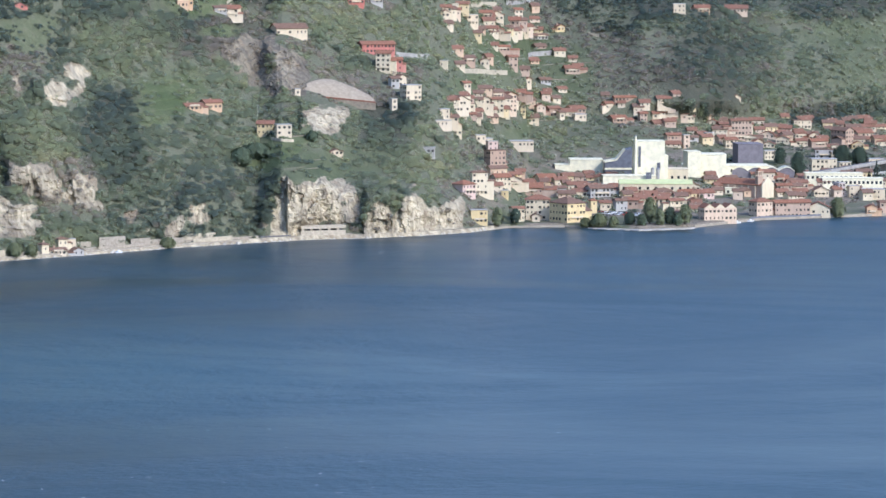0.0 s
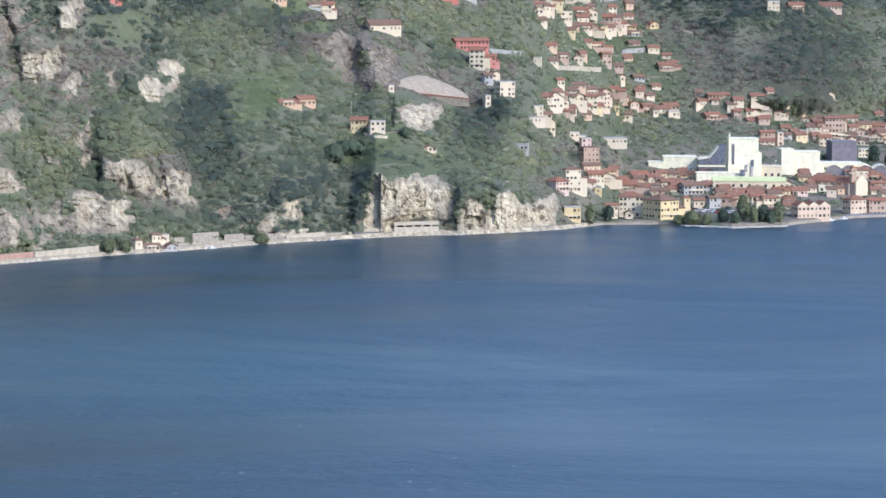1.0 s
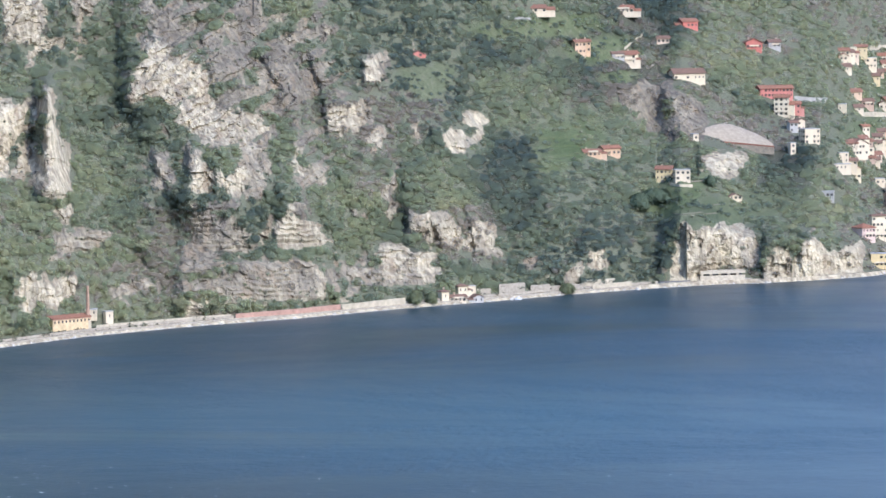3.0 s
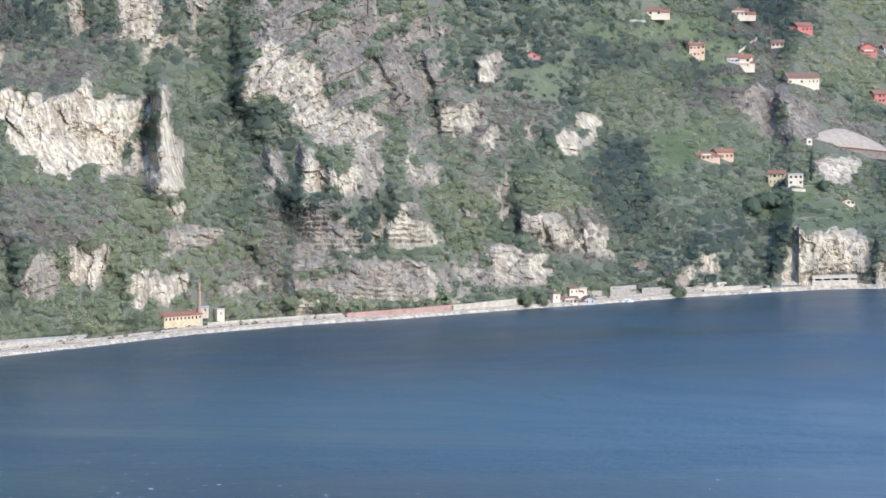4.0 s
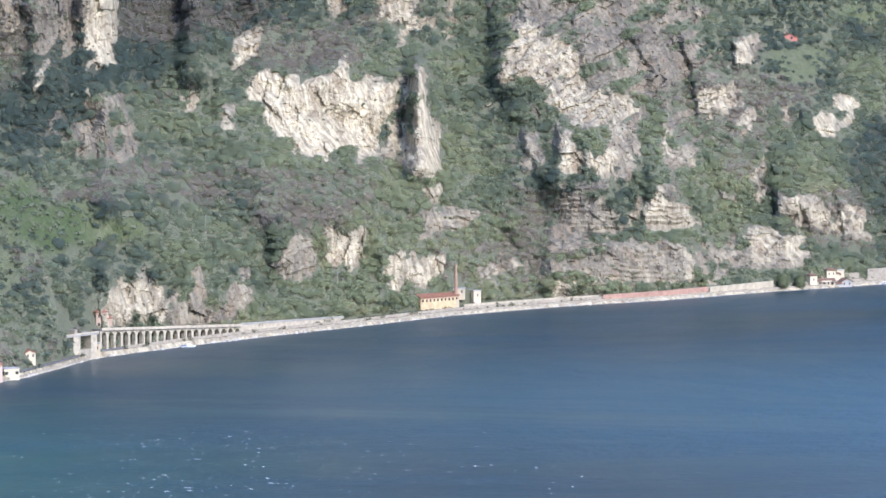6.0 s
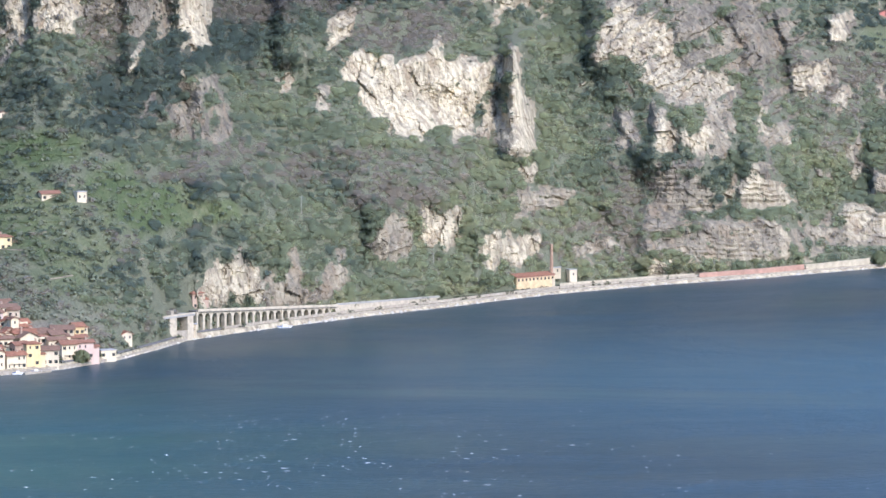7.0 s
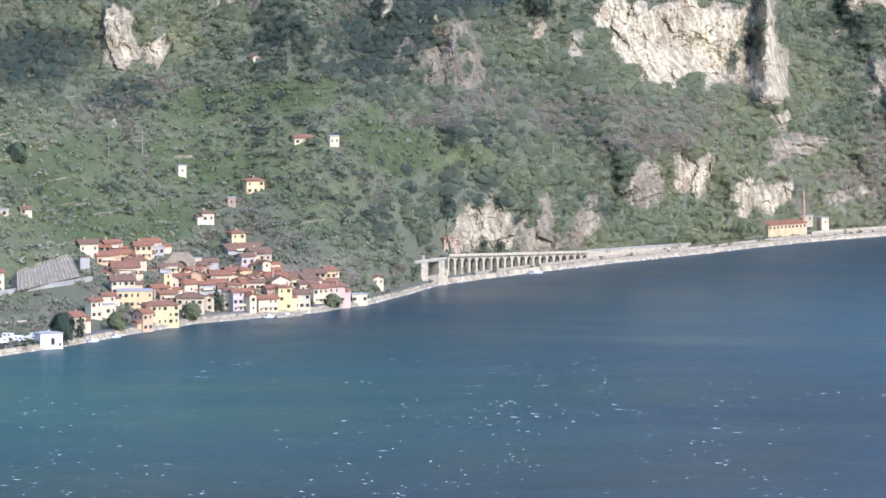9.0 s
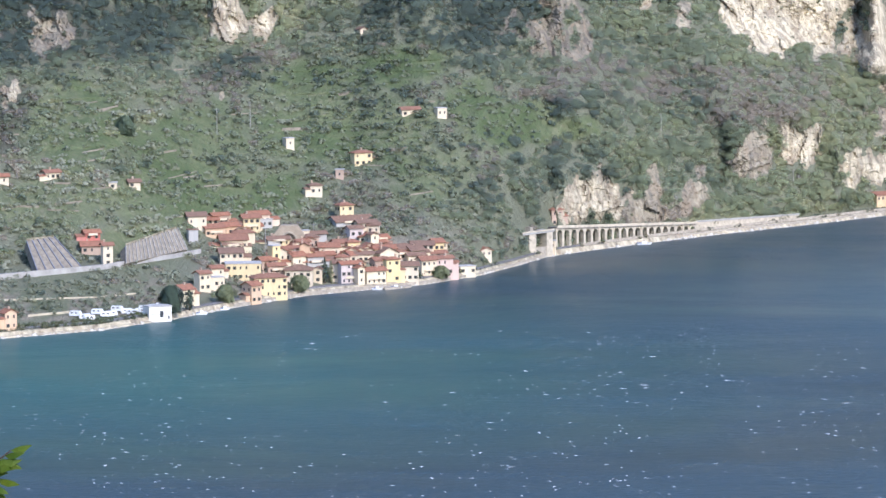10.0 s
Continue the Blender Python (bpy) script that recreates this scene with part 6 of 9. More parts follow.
clump_tree("conifer_tree", 677.3, 3690.2, 12.0, 19.1, 5.6, dome, DARKLEAF, "dark evergreen tree among town houses", 230, 11)
clump_tree("conifer_tree", 680.8, 3781.6, 17.3, 11.4, 4.9, dome, DARKLEAF, "dark evergreen tree among town houses", 170, 12)
clump_tree("conifer_tree", 728.5, 3793.3, 16.6, 13.1, 6.5, dome, DARKLEAF, "dark evergreen tree among town houses", 230, 13)
clump_tree("conifer_tree", 741.6, 3796.4, 16.4, 11.5, 6.6, dome, DARKLEAF, "dark evergreen tree among town houses", 230, 14)
clump_tree("plane_tree", 668.6, 3494.8, -0.1, 13.2, 5.3, dome, PARKLEAF, "broad green tree on the town promenade", 230, 15)
clump_tree("plane_tree", 528.7, 3408.7, 2.4, 16.8, 4.8, dome, PARKLEAF, "broad green tree in the lakeside park", 230, 16)
clump_tree("conifer_tree", 514.3, 3399.3, 2.4, 8.0, 4.0, dome, DARKLEAF, "dark rounded tree in the lakeside park", 170, 17)
clump_tree("plane_tree", 540.8, 3403.7, 2.4, 11.3, 4.0, dome, DARKLEAF, "dark green tree in the lakeside park", 170, 18)
clump_tree("plane_tree", 550.8, 3403.5, 2.4, 12.8, 4.4, dome, PARKLEAF, "pale green tree in the lakeside park", 170, 19)
clump_tree("plane_tree", 494.5, 3402.9, 1.5, 7.3, 5.5, dome, PARKLEAF, "low spreading green tree in the lakeside park", 230, 20)
clump_tree("plane_tree", 486.2, 3406.5, 0.5, 5.8, 4.0, dome, PARKLEAF, "low spreading green tree in the lakeside park", 170, 21)
clump_tree("plane_tree", 427.7, 3398.3, 1.2, 12.3, 3.6, dome, PARKLEAF, "green tree on the rocky shore", 170, 22)
clump_tree("plane_tree", 503.2, 3398.8, 2.1, 5.5, 3.3, dome, PARKLEAF, "low green tree in the lakeside park", 170, 23)
clump_tree("plane_tree", 520.9, 3394.4, 2.4, 6.9, 3.3, dome, OAKLEAF, "green tree in the lakeside park", 170, 24)
clump_tree("plane_tree", 533.8, 3398.9, 2.4, 10.2, 3.3, dome, PARKLEAF, "green tree in the lakeside park", 170, 25)
clump_tree("plane_tree", 545.9, 3400.3, 2.0, 7.7, 2.9, dome, OAKLEAF, "dark green tree in the lakeside park", 170, 26)
clump_tree("conifer_tree", 441.2, 3412.1, 2.3, 9.5, 3.6, dome, DARKLEAF, "dark tree beside lakeside houses", 170, 27)
clump_tree("plane_tree", 642.2, 3910.5, 43.7, 12.7, 4.2, dome, PARKLEAF, "bright green tree above the town", 170, 28)
clump_tree("oak_tree", 270.3, 3386.6, 48.1, 6.5, 10.8, dome, OAKLEAF, "dark green oak below the hillside meadow", 230, 29)
clump_tree("oak_tree", 259.8, 3367.8, 44.0, 9.7, 7.9, dome, OAKLEAF, "dark green oak below the hillside meadow", 230, 30)
clump_tree("oak_tree", 308.1, 3405.4, 56.2, 6.2, 3.6, dome, OAKLEAF, "dark rounded tree on the hillside", 170, 31)
clump_tree("plane_tree", 109.4, 3164.0, 1.9, 7.7, 4.7, dome, PARKLEAF, "green tree beside the shore road", 230, 32)
clump_tree("plane_tree", 119.8, 3172.0, 1.4, 6.7, 4.0, dome, PARKLEAF, "green tree beside the shore road", 170, 33)
clump_tree("plane_tree", 205.7, 3247.3, 0.8, 5.5, 4.8, dome, PARKLEAF, "green tree beside the shore road", 230, 34)
clump_tree("oak_tree", -458.2, 2599.0, 71.5, 9.2, 5.0, dome, OAKLEAF, "large dark oak among the olive terraces", 230, 35)
clump_tree("oak_tree", -405.6, 2619.5, 43.7, 5.6, 2.0, dome, OAKLEAF, "dark rounded tree in the meadow", 170, 36)

HULL = plain("white_hull", (0.78, 0.78, 0.76), 0.4, 0.1)
CANVAS = plain("blue_canvas", (0.08, 0.14, 0.28), 0.8, 0.2)


def boat(x, y, turn, length, label):
    th = empty("boat", x, y, 0.0, turn, label, "boat")
    bm = bmesh.new()
    L, w = length / 2, length * 0.17
    low = [bm.verts.new(p) for p in ((-L * 0.9, -w * 0.6, -0.2), (L * 0.4, -w * 0.6, -0.2), (L * 0.8, 0, -0.2), (L * 0.4, w * 0.6, -0.2), (-L * 0.9, w * 0.6, -0.2))]
    top = [bm.verts.new(p) for p in ((-L, -w, 0.8), (L * 0.5, -w, 0.9), (L, 0, 1.1), (L * 0.5, w, 0.9), (-L, w, 0.8))]
    bm.faces.new(low[::-1])
    bm.faces.new(top)
    for i in range(5):
        j = (i + 1) % 5
        bm.faces.new((low[i], low[j], top[j], top[i]))
    part("hull", bm, HULL, th)
    bm = bmesh.new()
    vs = box(bm, -L * 0.35, L * 0.3, -w * 0.7, w * 0.7, 0.8, 1.8)
    for v in vs[4:]:
        v.co.x *= 0.75
        v.co.y *= 0.85
    part("cabin", bm, HULL, th)
    bm = bmesh.new()
    box(bm, -L * 0.9, -L * 0.4, -w * 0.8, w * 0.8, 0.85, 1.1)
    part("cover", bm, CANVAS, th)


for az, off, turn, size in ((-4.42, -7, 20, 8.5), (-7.1, -6, -10, 6.0), (-7.3, -4, 15, 5.5), (-8.95, -3, 30, 5.0), (-9.2, -4, 25, 6.0), (9.75, -4, 0, 6.0), (9.9, -4, 5, 5.0), (3.1, -4, 10, 5.0)):
    bx, by = at(az, float(shore(az)) + off)
    boat(bx, by, turn, size, "small white cabin boat moored near the shore")


def caravan():
    th = empty("caravan", 0, 0, 0, 0, "white caravan parked on the lakeside campsite", "caravan", "caravans on the campsite")
    bm = bmesh.new()
    prism(bm, [(-2.6, 0.5), (2.6, 0.5), (2.7, 1.6), (2.3, 2.7), (-2.3, 2.7), (-2.7, 1.6)], -1.1, 1.1)
    part("body", bm, HULL, th)
    for u in (-1.3, 0.8):
        ob = new("window", PANE)
        ob.parent, ob.matrix_local = th, pose(u, -1.1, 1.9) @ Matrix.Diagonal((1.0, 1, 0.4, 1))
    for y in (-0.95, 0.95):
        bm = bmesh.new()
        bmesh.ops.create_cone(bm, cap_ends=True, segments=12, radius1=0.35, radius2=0.35, depth=0.2, matrix=Matrix.Translation((0, y, 0.35)) @ Matrix.Rotation(radians(90), 4, "X"))
        part("wheel", bm, SHADE, th)
    return th


def ground_z(az, back):
    return float(profile(np.array(az), np.array(back))[0])


first, rng = None, random.Random(3)
for k in range(16):
    az = -10.55 + 0.075 * k + rng.uniform(-0.02, 0.02)
    back = rng.choice((20, 27, 33))
    cx, cy = at(az, float(shore(az)) + back)
    m = pose(cx, cy, ground_z(az, back) - 0.05, 0, 0, rng.uniform(-20, 40))
    if first is None:
        first = caravan()
        first.matrix_world = m
    else:
        copy_thing(first, m)


def car(paint, label):
    th = empty("car", 0, 0, 0, 0, label, "car", "cars parked in the town")
    bm = bmesh.new()
    prism(bm, [(-2.1, 0.3), (2.1, 0.3), (2.1, 0.8), (1.2, 0.95), (-1.9, 1.0), (-2.1, 0.85)], -0.85, 0.85)
    part("body", bm, paint, th)
    bm = bmesh.new()
    prism(bm, [(-1.7, 0.98), (1.0, 0.95), (0.4, 1.45), (-1.3, 1.48)], -0.75, 0.75)
    part("cabin", bm, GLASS, th)
    for u in (-1.3, 1.3):
        for y in (-0.8, 0.8):
            bm = bmesh.new()
            bmesh.ops.create_cone(bm, cap_ends=True, segments=10, radius1=0.32, radius2=0.32, depth=0.2, matrix=Matrix.Translation((u, y, 0.32)) @ Matrix.Rotation(radians(90), 4, "X"))
            part("wheel", bm, SHADE, th)
    return th


PAINTS = [("white", plain("white_car_paint", (0.75, 0.75, 0.75), 0.35, 0.05)), ("silver", plain("silver_car_paint", (0.5, 0.51, 0.53), 0.3, 0.05, metal=0.5)), ("red", plain("red_car_paint", (0.4, 0.05, 0.04), 0.35, 0.05))]
cars = []
for k in range(21):
    word, paint = PAINTS[(0, 1, 0, 1, 0, 2)[k % 6]]
    az = 8.3 + 0.045 * (k % 11) + rng.uniform(-0.01, 0.01)
    back = 62 + 8 * (k // 11)
    cx, cy = at(az, float(shore(az)) + back)
    m = pose(cx, cy, ground_z(az, back), 0, 0, rng.choice((80, 85, 95, 20)))
    if len(cars) < 6:
        cars.append(car(paint, f"{word} car parked in the lakeside car park"))
        cars[-1].matrix_world = m
    else:
        copy_thing(cars[k % 6], m)


def pole(az, r, z, h):
    x, y = at(az, r)
    th = empty("utility_pole", x, y, z, 0, "tall thin grey utility pole with a crossarm", "pole", "utility poles")
    bm = bmesh.new()
    bmesh.ops.create_cone(bm, cap_ends=True, segments=8, radius1=0.24, radius2=0.14, depth=h + 3, matrix=Matrix.Translation((0, 0, h / 2 - 1.5)))
    part("post", bm, CONCRETE, th)
    bm = bmesh.new()
    box(bm, -1.1, 1.1, -0.08, 0.08, h - 0.9, h - 0.7)
    part("crossarm", bm, STEEL, th)


pole(-9.015, 2687.8, 67.4, 13.7)
pole(-8.656, 2711.3, 69.0, 13.8)
pole(-4.233, 2875.9, 54.5, 9.7)
pole(-8.505, 2599.3, 18.0, 10.5)
pole(-7.986, 2628.7, 20.6, 7.0)
pole(4.587, 3448.4, 69.1, 9.1)
pole(9.563, 3986.5, 41.9, 16.2)
pole(7.316, 3875.7, 91.8, 8.2)
pole(8.646, 3936.4, 48.2, 6.3)
pole(-2.814, 2942.6, 21.2, 6.8)
pole(-3.017, 2914.3, 8.1, 4.6)
pole(0.209, 3088.5, 5.4, 6.5)
pole(-2.756, 2943.8, 19.3, 5.6)
pole(3.686, 3256.6, 0.7, 6.9)

# ---- houses ----
house(409.2, 3426.2, 20.4, 34, 11.1, 10.6, 9.7, "pink", "tile", "hip", "town")
house(421.8, 3450.2, 18.1, 16, 10.8, 4.5, 16.5, "cream", "brown", "hip", "town")
house(415.2, 3395.6, 3.7, 1, 10.7, 7.5, 8.9, "yellow", "flat", "flat", "town")
house(446.9, 3583.6, 35.8, 16, 7.1, 4.5, 9.7, "pink", "flat", "flat", "town")
house(444.4, 3547.3, 28.1, 26, 12.3, 8.1, 13.5, "rose", "brown", "flat", "town")
house(451.4, 3558.6, 27.1, 8, 4.0, 4.5, 7.0, "cream", "brown", "gable", "town")
house(472.6, 3660.8, 36.7, 3, 24.1, 12.0, 4.4, "white", "flat", "flat", "town")
house(443.8, 3600.8, 42.5, 15, 9.7, 6.8, 3.9, "white", "flat", "flat", "town")
house(444.0, 3509.5, 19.9, 15, 11.0, 8.2, 8.8, "white", "tile", "gable", "town")
house(454.8, 3532.4, 17.6, 1, 11.4, 8.5, 8.5, "white", "tile", "gable", "town")
house(468.2, 3561.1, 10.7, -5, 20.7, 12.0, 8.5, "rose", "tile", "gable", "town")
house(443.4, 3483.9, 14.1, -11, 4.5, 4.5, 4.9, "yellow", "flat", "flat", "town")
house(489.3, 3625.4, 13.8, 14, 12.2, 9.1, 7.1, "white", "tile", "gable", "town")
house(497.2, 3604.7, 12.5, 18, 10.5, 7.8, 5.9, "white", "brown", "gable", "town")
house(486.2, 3558.7, 9.7, 15, 16.4, 4.5, 7.4, "grey", "brown", "gable", "town")
house(459.8, 3442.6, 2.8, -6, 15.9, 11.8, 16.5, "cream", "tile", "hip", "town")
house(477.2, 3426.8, 2.6, 35, 16.0, 17.1, 16.8, "yellow", "brown", "hip", "town")
house(444.7, 3428.8, 2.6, 21, 8.3, 4.5, 10.1, "cream", "tile", "gable", "town")
house(456.4, 3426.8, 2.6, 0, 5.0, 4.5, 5.6, "white", "brown", "gable", "town")
house(499.8, 3469.5, 4.9, 18, 4.5, 4.5, 9.8, "yellow", "tile", "hip", "town")
house(526.8, 3615.9, 13.6, 18, 7.2, 5.4, 7.9, "white", "tile", "gable", "town")
house(516.3, 3552.4, 9.5, 20, 17.5, 8.2, 8.9, "grey", "brown", "gable", "town")
house(503.1, 3583.6, 11.3, 7, 9.4, 7.0, 7.0, "white", "tile", "gable", "town")
house(502.7, 3553.0, 9.5, 7, 9.3, 7.0, 6.2, "white", "tile", "gable", "town")
house(509.4, 3477.1, 5.6, -0, 7.1, 5.3, 7.6, "white", "tile", "gable", "town")
house(519.3, 3476.3, 5.7, 20, 8.4, 4.5, 8.7, "grey", "brown", "gable", "town")
house(529.8, 3487.6, 6.6, -13, 7.4, 5.5, 7.6, "rose", "tile", "gable", "town")
house(548.9, 3484.5, 6.1, 6, 7.7, 5.7, 9.1, "white", "tile", "gable", "town")
house(556.5, 3479.1, 5.5, 19, 10.1, 4.8, 8.7, "cream", "tile", "gable", "town")
house(545.9, 3411.9, 2.6, 19, 6.6, 4.5, 9.0, "grey", "brown", "gable", "town")
house(584.2, 3586.1, 11.1, -1, 11.6, 8.7, 7.1, "cream", "tile", "gable", "town")
house(574.1, 3547.5, 9.2, -13, 8.5, 6.4, 6.6, "rose", "tile", "gable", "town")
house(587.9, 3554.8, 8.6, 21, 11.8, 8.8, 6.6, "pink", "tile", "gable", "town")
house(548.3, 3542.3, 9.6, 6, 10.9, 8.1, 5.4, "rose", "tile", "gable", "town")
house(573.4, 3507.4, 6.7, 6, 7.7, 5.7, 6.1, "white", "tile", "gable", "town")
house(613.7, 3478.4, 0.1, 25, 12.5, 9.5, 14.5, "peach", "tile", "hip", "town")
house(636.0, 3489.0, 0.4, 13, 25.3, 6.6, 12.2, "rose", "tile", "gable", "town")
house(655.6, 3495.8, 1.0, -9, 15.5, 11.6, 10.0, "cream", "tile", "gable", "town")
house(693.9, 3507.5, 0.1, 4, 7.1, 5.3, 8.1, "orange", "tile", "gable", "town")
house(704.5, 3513.4, 0.1, 17, 9.6, 4.5, 10.4, "rose", "brown", "gable", "town")
house(689.8, 3600.6, 6.5, 32, 5.8, 6.3, 9.5, "lilac", "flat", "flat", "town")
house(699.2, 3597.3, 6.2, 4, 7.1, 5.0, 7.9, "white", "flat", "flat", "town")
house(711.4, 3589.9, 5.3, -1, 14.7, 10.3, 7.1, "white", "flat", "flat", "town")
house(676.0, 3597.5, 6.7, 4, 10.5, 7.8, 7.5, "white", "brown", "gable", "town")
house(666.8, 3631.1, 8.8, 18, 12.4, 5.8, 7.2, "rose", "tile", "gable", "town")
house(650.5, 3598.8, 7.4, 13, 10.6, 4.5, 8.7, "rose", "tile", "gable", "town")
house(661.5, 3667.9, 11.2, -14, 8.9, 6.6, 5.2, "rose", "tile", "gable", "town")
house(640.1, 3601.4, 7.9, 16, 8.2, 6.1, 6.7, "rose", "tile", "hip", "town")
house(702.8, 3730.7, 13.6, -1, 17.9, 12.0, 10.7, "cream", "flat", "flat", "town")
house(721.7, 3751.6, 14.4, 11, 8.8, 6.2, 6.2, "cream", "flat", "flat", "town")
house(748.3, 3896.9, 21.9, 40, 9.2, 14.1, 15.8, "rose", "brown", "gable", "town")
house(772.9, 3939.5, 23.9, 17, 12.7, 6.0, 8.7, "peach", "tile", "gable", "town")
house(780.1, 3917.9, 22.5, 15, 9.9, 7.4, 7.8, "orange", "tile", "gable", "town")
house(758.8, 3891.1, 21.6, -3, 9.1, 6.8, 6.0, "yellow", "tile", "gable", "town")
house(739.2, 3866.5, 20.6, -3, 9.6, 6.7, 5.1, "white", "brown", "flat", "town")
house(728.5, 3815.3, 18.0, -3, 7.6, 5.3, 5.0, "white", "brown", "flat", "town")
house(752.8, 3795.4, 16.0, 11, 12.1, 8.4, 4.2, "white", "flat", "flat", "town")
house(729.9, 3966.5, 32.0, 5, 13.1, 9.1, 6.5, "white", "brown", "flat", "town")
house(713.4, 3948.1, 30.1, -14, 11.5, 8.5, 6.1, "white", "tile", "gable", "town")
house(722.3, 3932.6, 26.2, 16, 9.2, 6.9, 6.5, "white", "tile", "gable", "town")
house(733.3, 3931.8, 25.0, 4, 8.3, 6.2, 6.9, "white", "tile", "gable", "town")
house(705.2, 3906.6, 24.0, -14, 9.8, 7.3, 6.9, "white", "tile", "gable", "town")
house(716.8, 3894.3, 23.0, 5, 8.6, 6.4, 6.4, "white", "tile", "gable", "town")
house(729.5, 3893.9, 22.4, 17, 13.3, 6.3, 6.8, "rose", "tile", "gable", "town")
house(677.2, 3806.8, 19.0, 16, 10.5, 7.4, 6.3, "cream", "flat", "flat", "town")
house(721.6, 3823.1, 18.5, -5, 15.4, 10.8, 6.7, "grey", "brown", "flat", "town")
house(659.5, 3903.9, 33.8, 16, 7.2, 5.4, 7.3, "rose", "tile", "gable", "town")
house(670.9, 3893.1, 27.4, 13, 16.4, 4.5, 16.6, "rose", "tile", "gable", "town")
house(682.4, 3917.0, 29.6, -2, 3.8, 4.5, 10.3, "cream", "tile", "gable", "town")
house(663.3, 3892.7, 29.9, 12, 8.3, 6.2, 7.3, "cream", "tile", "gable", "town")
house(656.5, 3853.3, 24.3, 12, 9.2, 6.8, 8.4, "white", "tile", "gable", "town")
house(678.1, 3896.9, 26.4, -4, 14.4, 10.7, 6.0, "white", "tile", "gable", "town")
house(640.9, 3853.7, 28.3, 13, 6.6, 4.6, 7.2, "cream", "flat", "flat", "town")
house(617.2, 3813.8, 26.7, 13, 4.8, 4.5, 9.6, "peach", "flat", "flat", "town")
house(611.2, 3836.3, 30.5, 19, 11.6, 5.4, 6.3, "rose", "tile", "gable", "town")
house(627.4, 3842.4, 29.6, 24, 6.2, 4.5, 5.0, "grey", "brown", "gable", "town")
house(618.4, 3903.4, 46.1, -1, 13.5, 9.5, 5.1, "white", "brown", "flat", "town")
house(607.6, 3896.9, 43.0, -1, 4.6, 4.5, 6.0, "cream", "tile", "gable", "town")
house(633.5, 3905.2, 41.3, 6, 8.6, 6.4, 5.2, "white", "brown", "gable", "town")
house(648.3, 3921.4, 44.4, 6, 4.1, 4.5, 4.3, "yellow", "flat", "flat", "town")
house(653.8, 3915.9, 37.8, -13, 8.3, 6.2, 4.3, "white", "tile", "gable", "town")
house(676.2, 3949.8, 52.4, 23, 7.5, 5.0, 6.6, "white", "brown", "gable", "town")
house(696.7, 3922.7, 27.3, -14, 10.2, 7.6, 6.0, "peach", "tile", "gable", "town")
house(690.5, 3881.1, 23.0, -14, 8.3, 6.1, 5.1, "white", "tile", "gable", "town")
house(682.0, 3883.7, 23.6, 12, 6.6, 4.9, 6.0, "white", "tile", "gable", "town")
house(572.0, 3896.5, 49.7, 22, 6.8, 5.0, 6.8, "white", "tile", "gable", "town")
house(585.0, 3900.1, 52.2, 14, 17.1, 4.5, 8.5, "rose", "tile", "gable", "town")
house(613.6, 3899.2, 52.1, 6, 10.3, 7.7, 8.6, "white", "tile", "gable", "town")
house(575.6, 3871.6, 41.9, 18, 11.3, 8.4, 5.9, "rose", "tile", "gable", "town")
house(596.2, 3884.4, 41.9, 17, 5.8, 4.5, 7.7, "rose", "tile", "gable", "town")
house(422.5, 3584.1, 65.3, 31, 13.1, 11.2, 11.7, "white", "brown", "gable", "town")
house(431.6, 3609.3, 67.0, 23, 5.8, 4.5, 7.8, "cream", "brown", "flat", "town")
house(435.8, 3612.8, 61.4, 15, 4.8, 4.5, 7.9, "white", "brown", "flat", "town")
house(426.0, 3586.0, 63.3, 23, 6.2, 4.5, 6.2, "white", "brown", "flat", "town")
house(450.9, 3660.0, 61.3, 8, 7.0, 5.2, 11.1, "white", "brown", "gable", "town")
house(464.1, 3692.9, 59.0, 1, 8.2, 6.1, 11.2, "cream", "tile", "gable", "town")
house(477.8, 3733.1, 56.8, 23, 8.3, 6.2, 15.0, "peach", "tile", "gable", "town")
house(492.9, 3782.4, 52.9, 1, 5.5, 4.5, 11.9, "yellow", "tile", "gable", "town")
house(510.4, 3867.2, 52.9, 30, 5.3, 4.6, 7.6, "white", "brown", "gable", "town")
house(463.9, 3707.7, 67.9, 26, 11.2, 7.4, 7.2, "rose", "brown", "gable", "town")
house(488.3, 3779.5, 64.9, -11, 13.7, 10.2, 6.6, "rose", "tile", "gable", "town")
house(515.7, 3852.9, 48.6, 14, 6.8, 5.1, 8.4, "peach", "tile", "gable", "town")
house(526.3, 3861.2, 47.0, 25, 9.3, 6.1, 8.0, "rose", "tile", "gable", "town")
house(503.5, 3820.3, 44.0, 0, 13.0, 9.7, 7.5, "white", "brown", "gable", "town")
house(531.2, 3854.1, 44.9, 22, 4.3, 4.5, 7.1, "white", "brown", "gable", "town")
house(546.4, 3885.2, 48.2, 22, 11.9, 8.8, 5.9, "rose", "tile", "gable", "town")
house(545.9, 3862.1, 44.0, 14, 9.0, 6.3, 4.6, "white", "flat", "flat", "town")
house(418.6, 3546.0, 51.8, 8, 5.5, 4.5, 8.9, "cream", "brown", "gable", "town")
house(414.0, 3544.0, 57.8, 1, 9.5, 7.1, 8.5, "white", "brown", "gable", "town")
house(409.0, 3538.8, 62.9, 8, 6.6, 4.6, 6.9, "white", "flat", "flat", "town")
house(440.2, 3597.0, 44.2, 15, 7.1, 5.0, 4.7, "white", "flat", "flat", "town")
house(435.6, 3641.0, 77.1, 26, 5.8, 4.5, 6.7, "white", "tile", "gable", "town")
house(509.5, 3878.7, 68.7, 23, 4.7, 4.5, 6.3, "white", "tile", "gable", "town")
house(526.8, 3914.4, 68.3, 18, 8.5, 6.3, 5.1, "grey", "brown", "gable", "town")
house(431.5, 3738.6, 127.4, 8, 9.1, 6.8, 5.7, "white", "tile", "gable", "town")
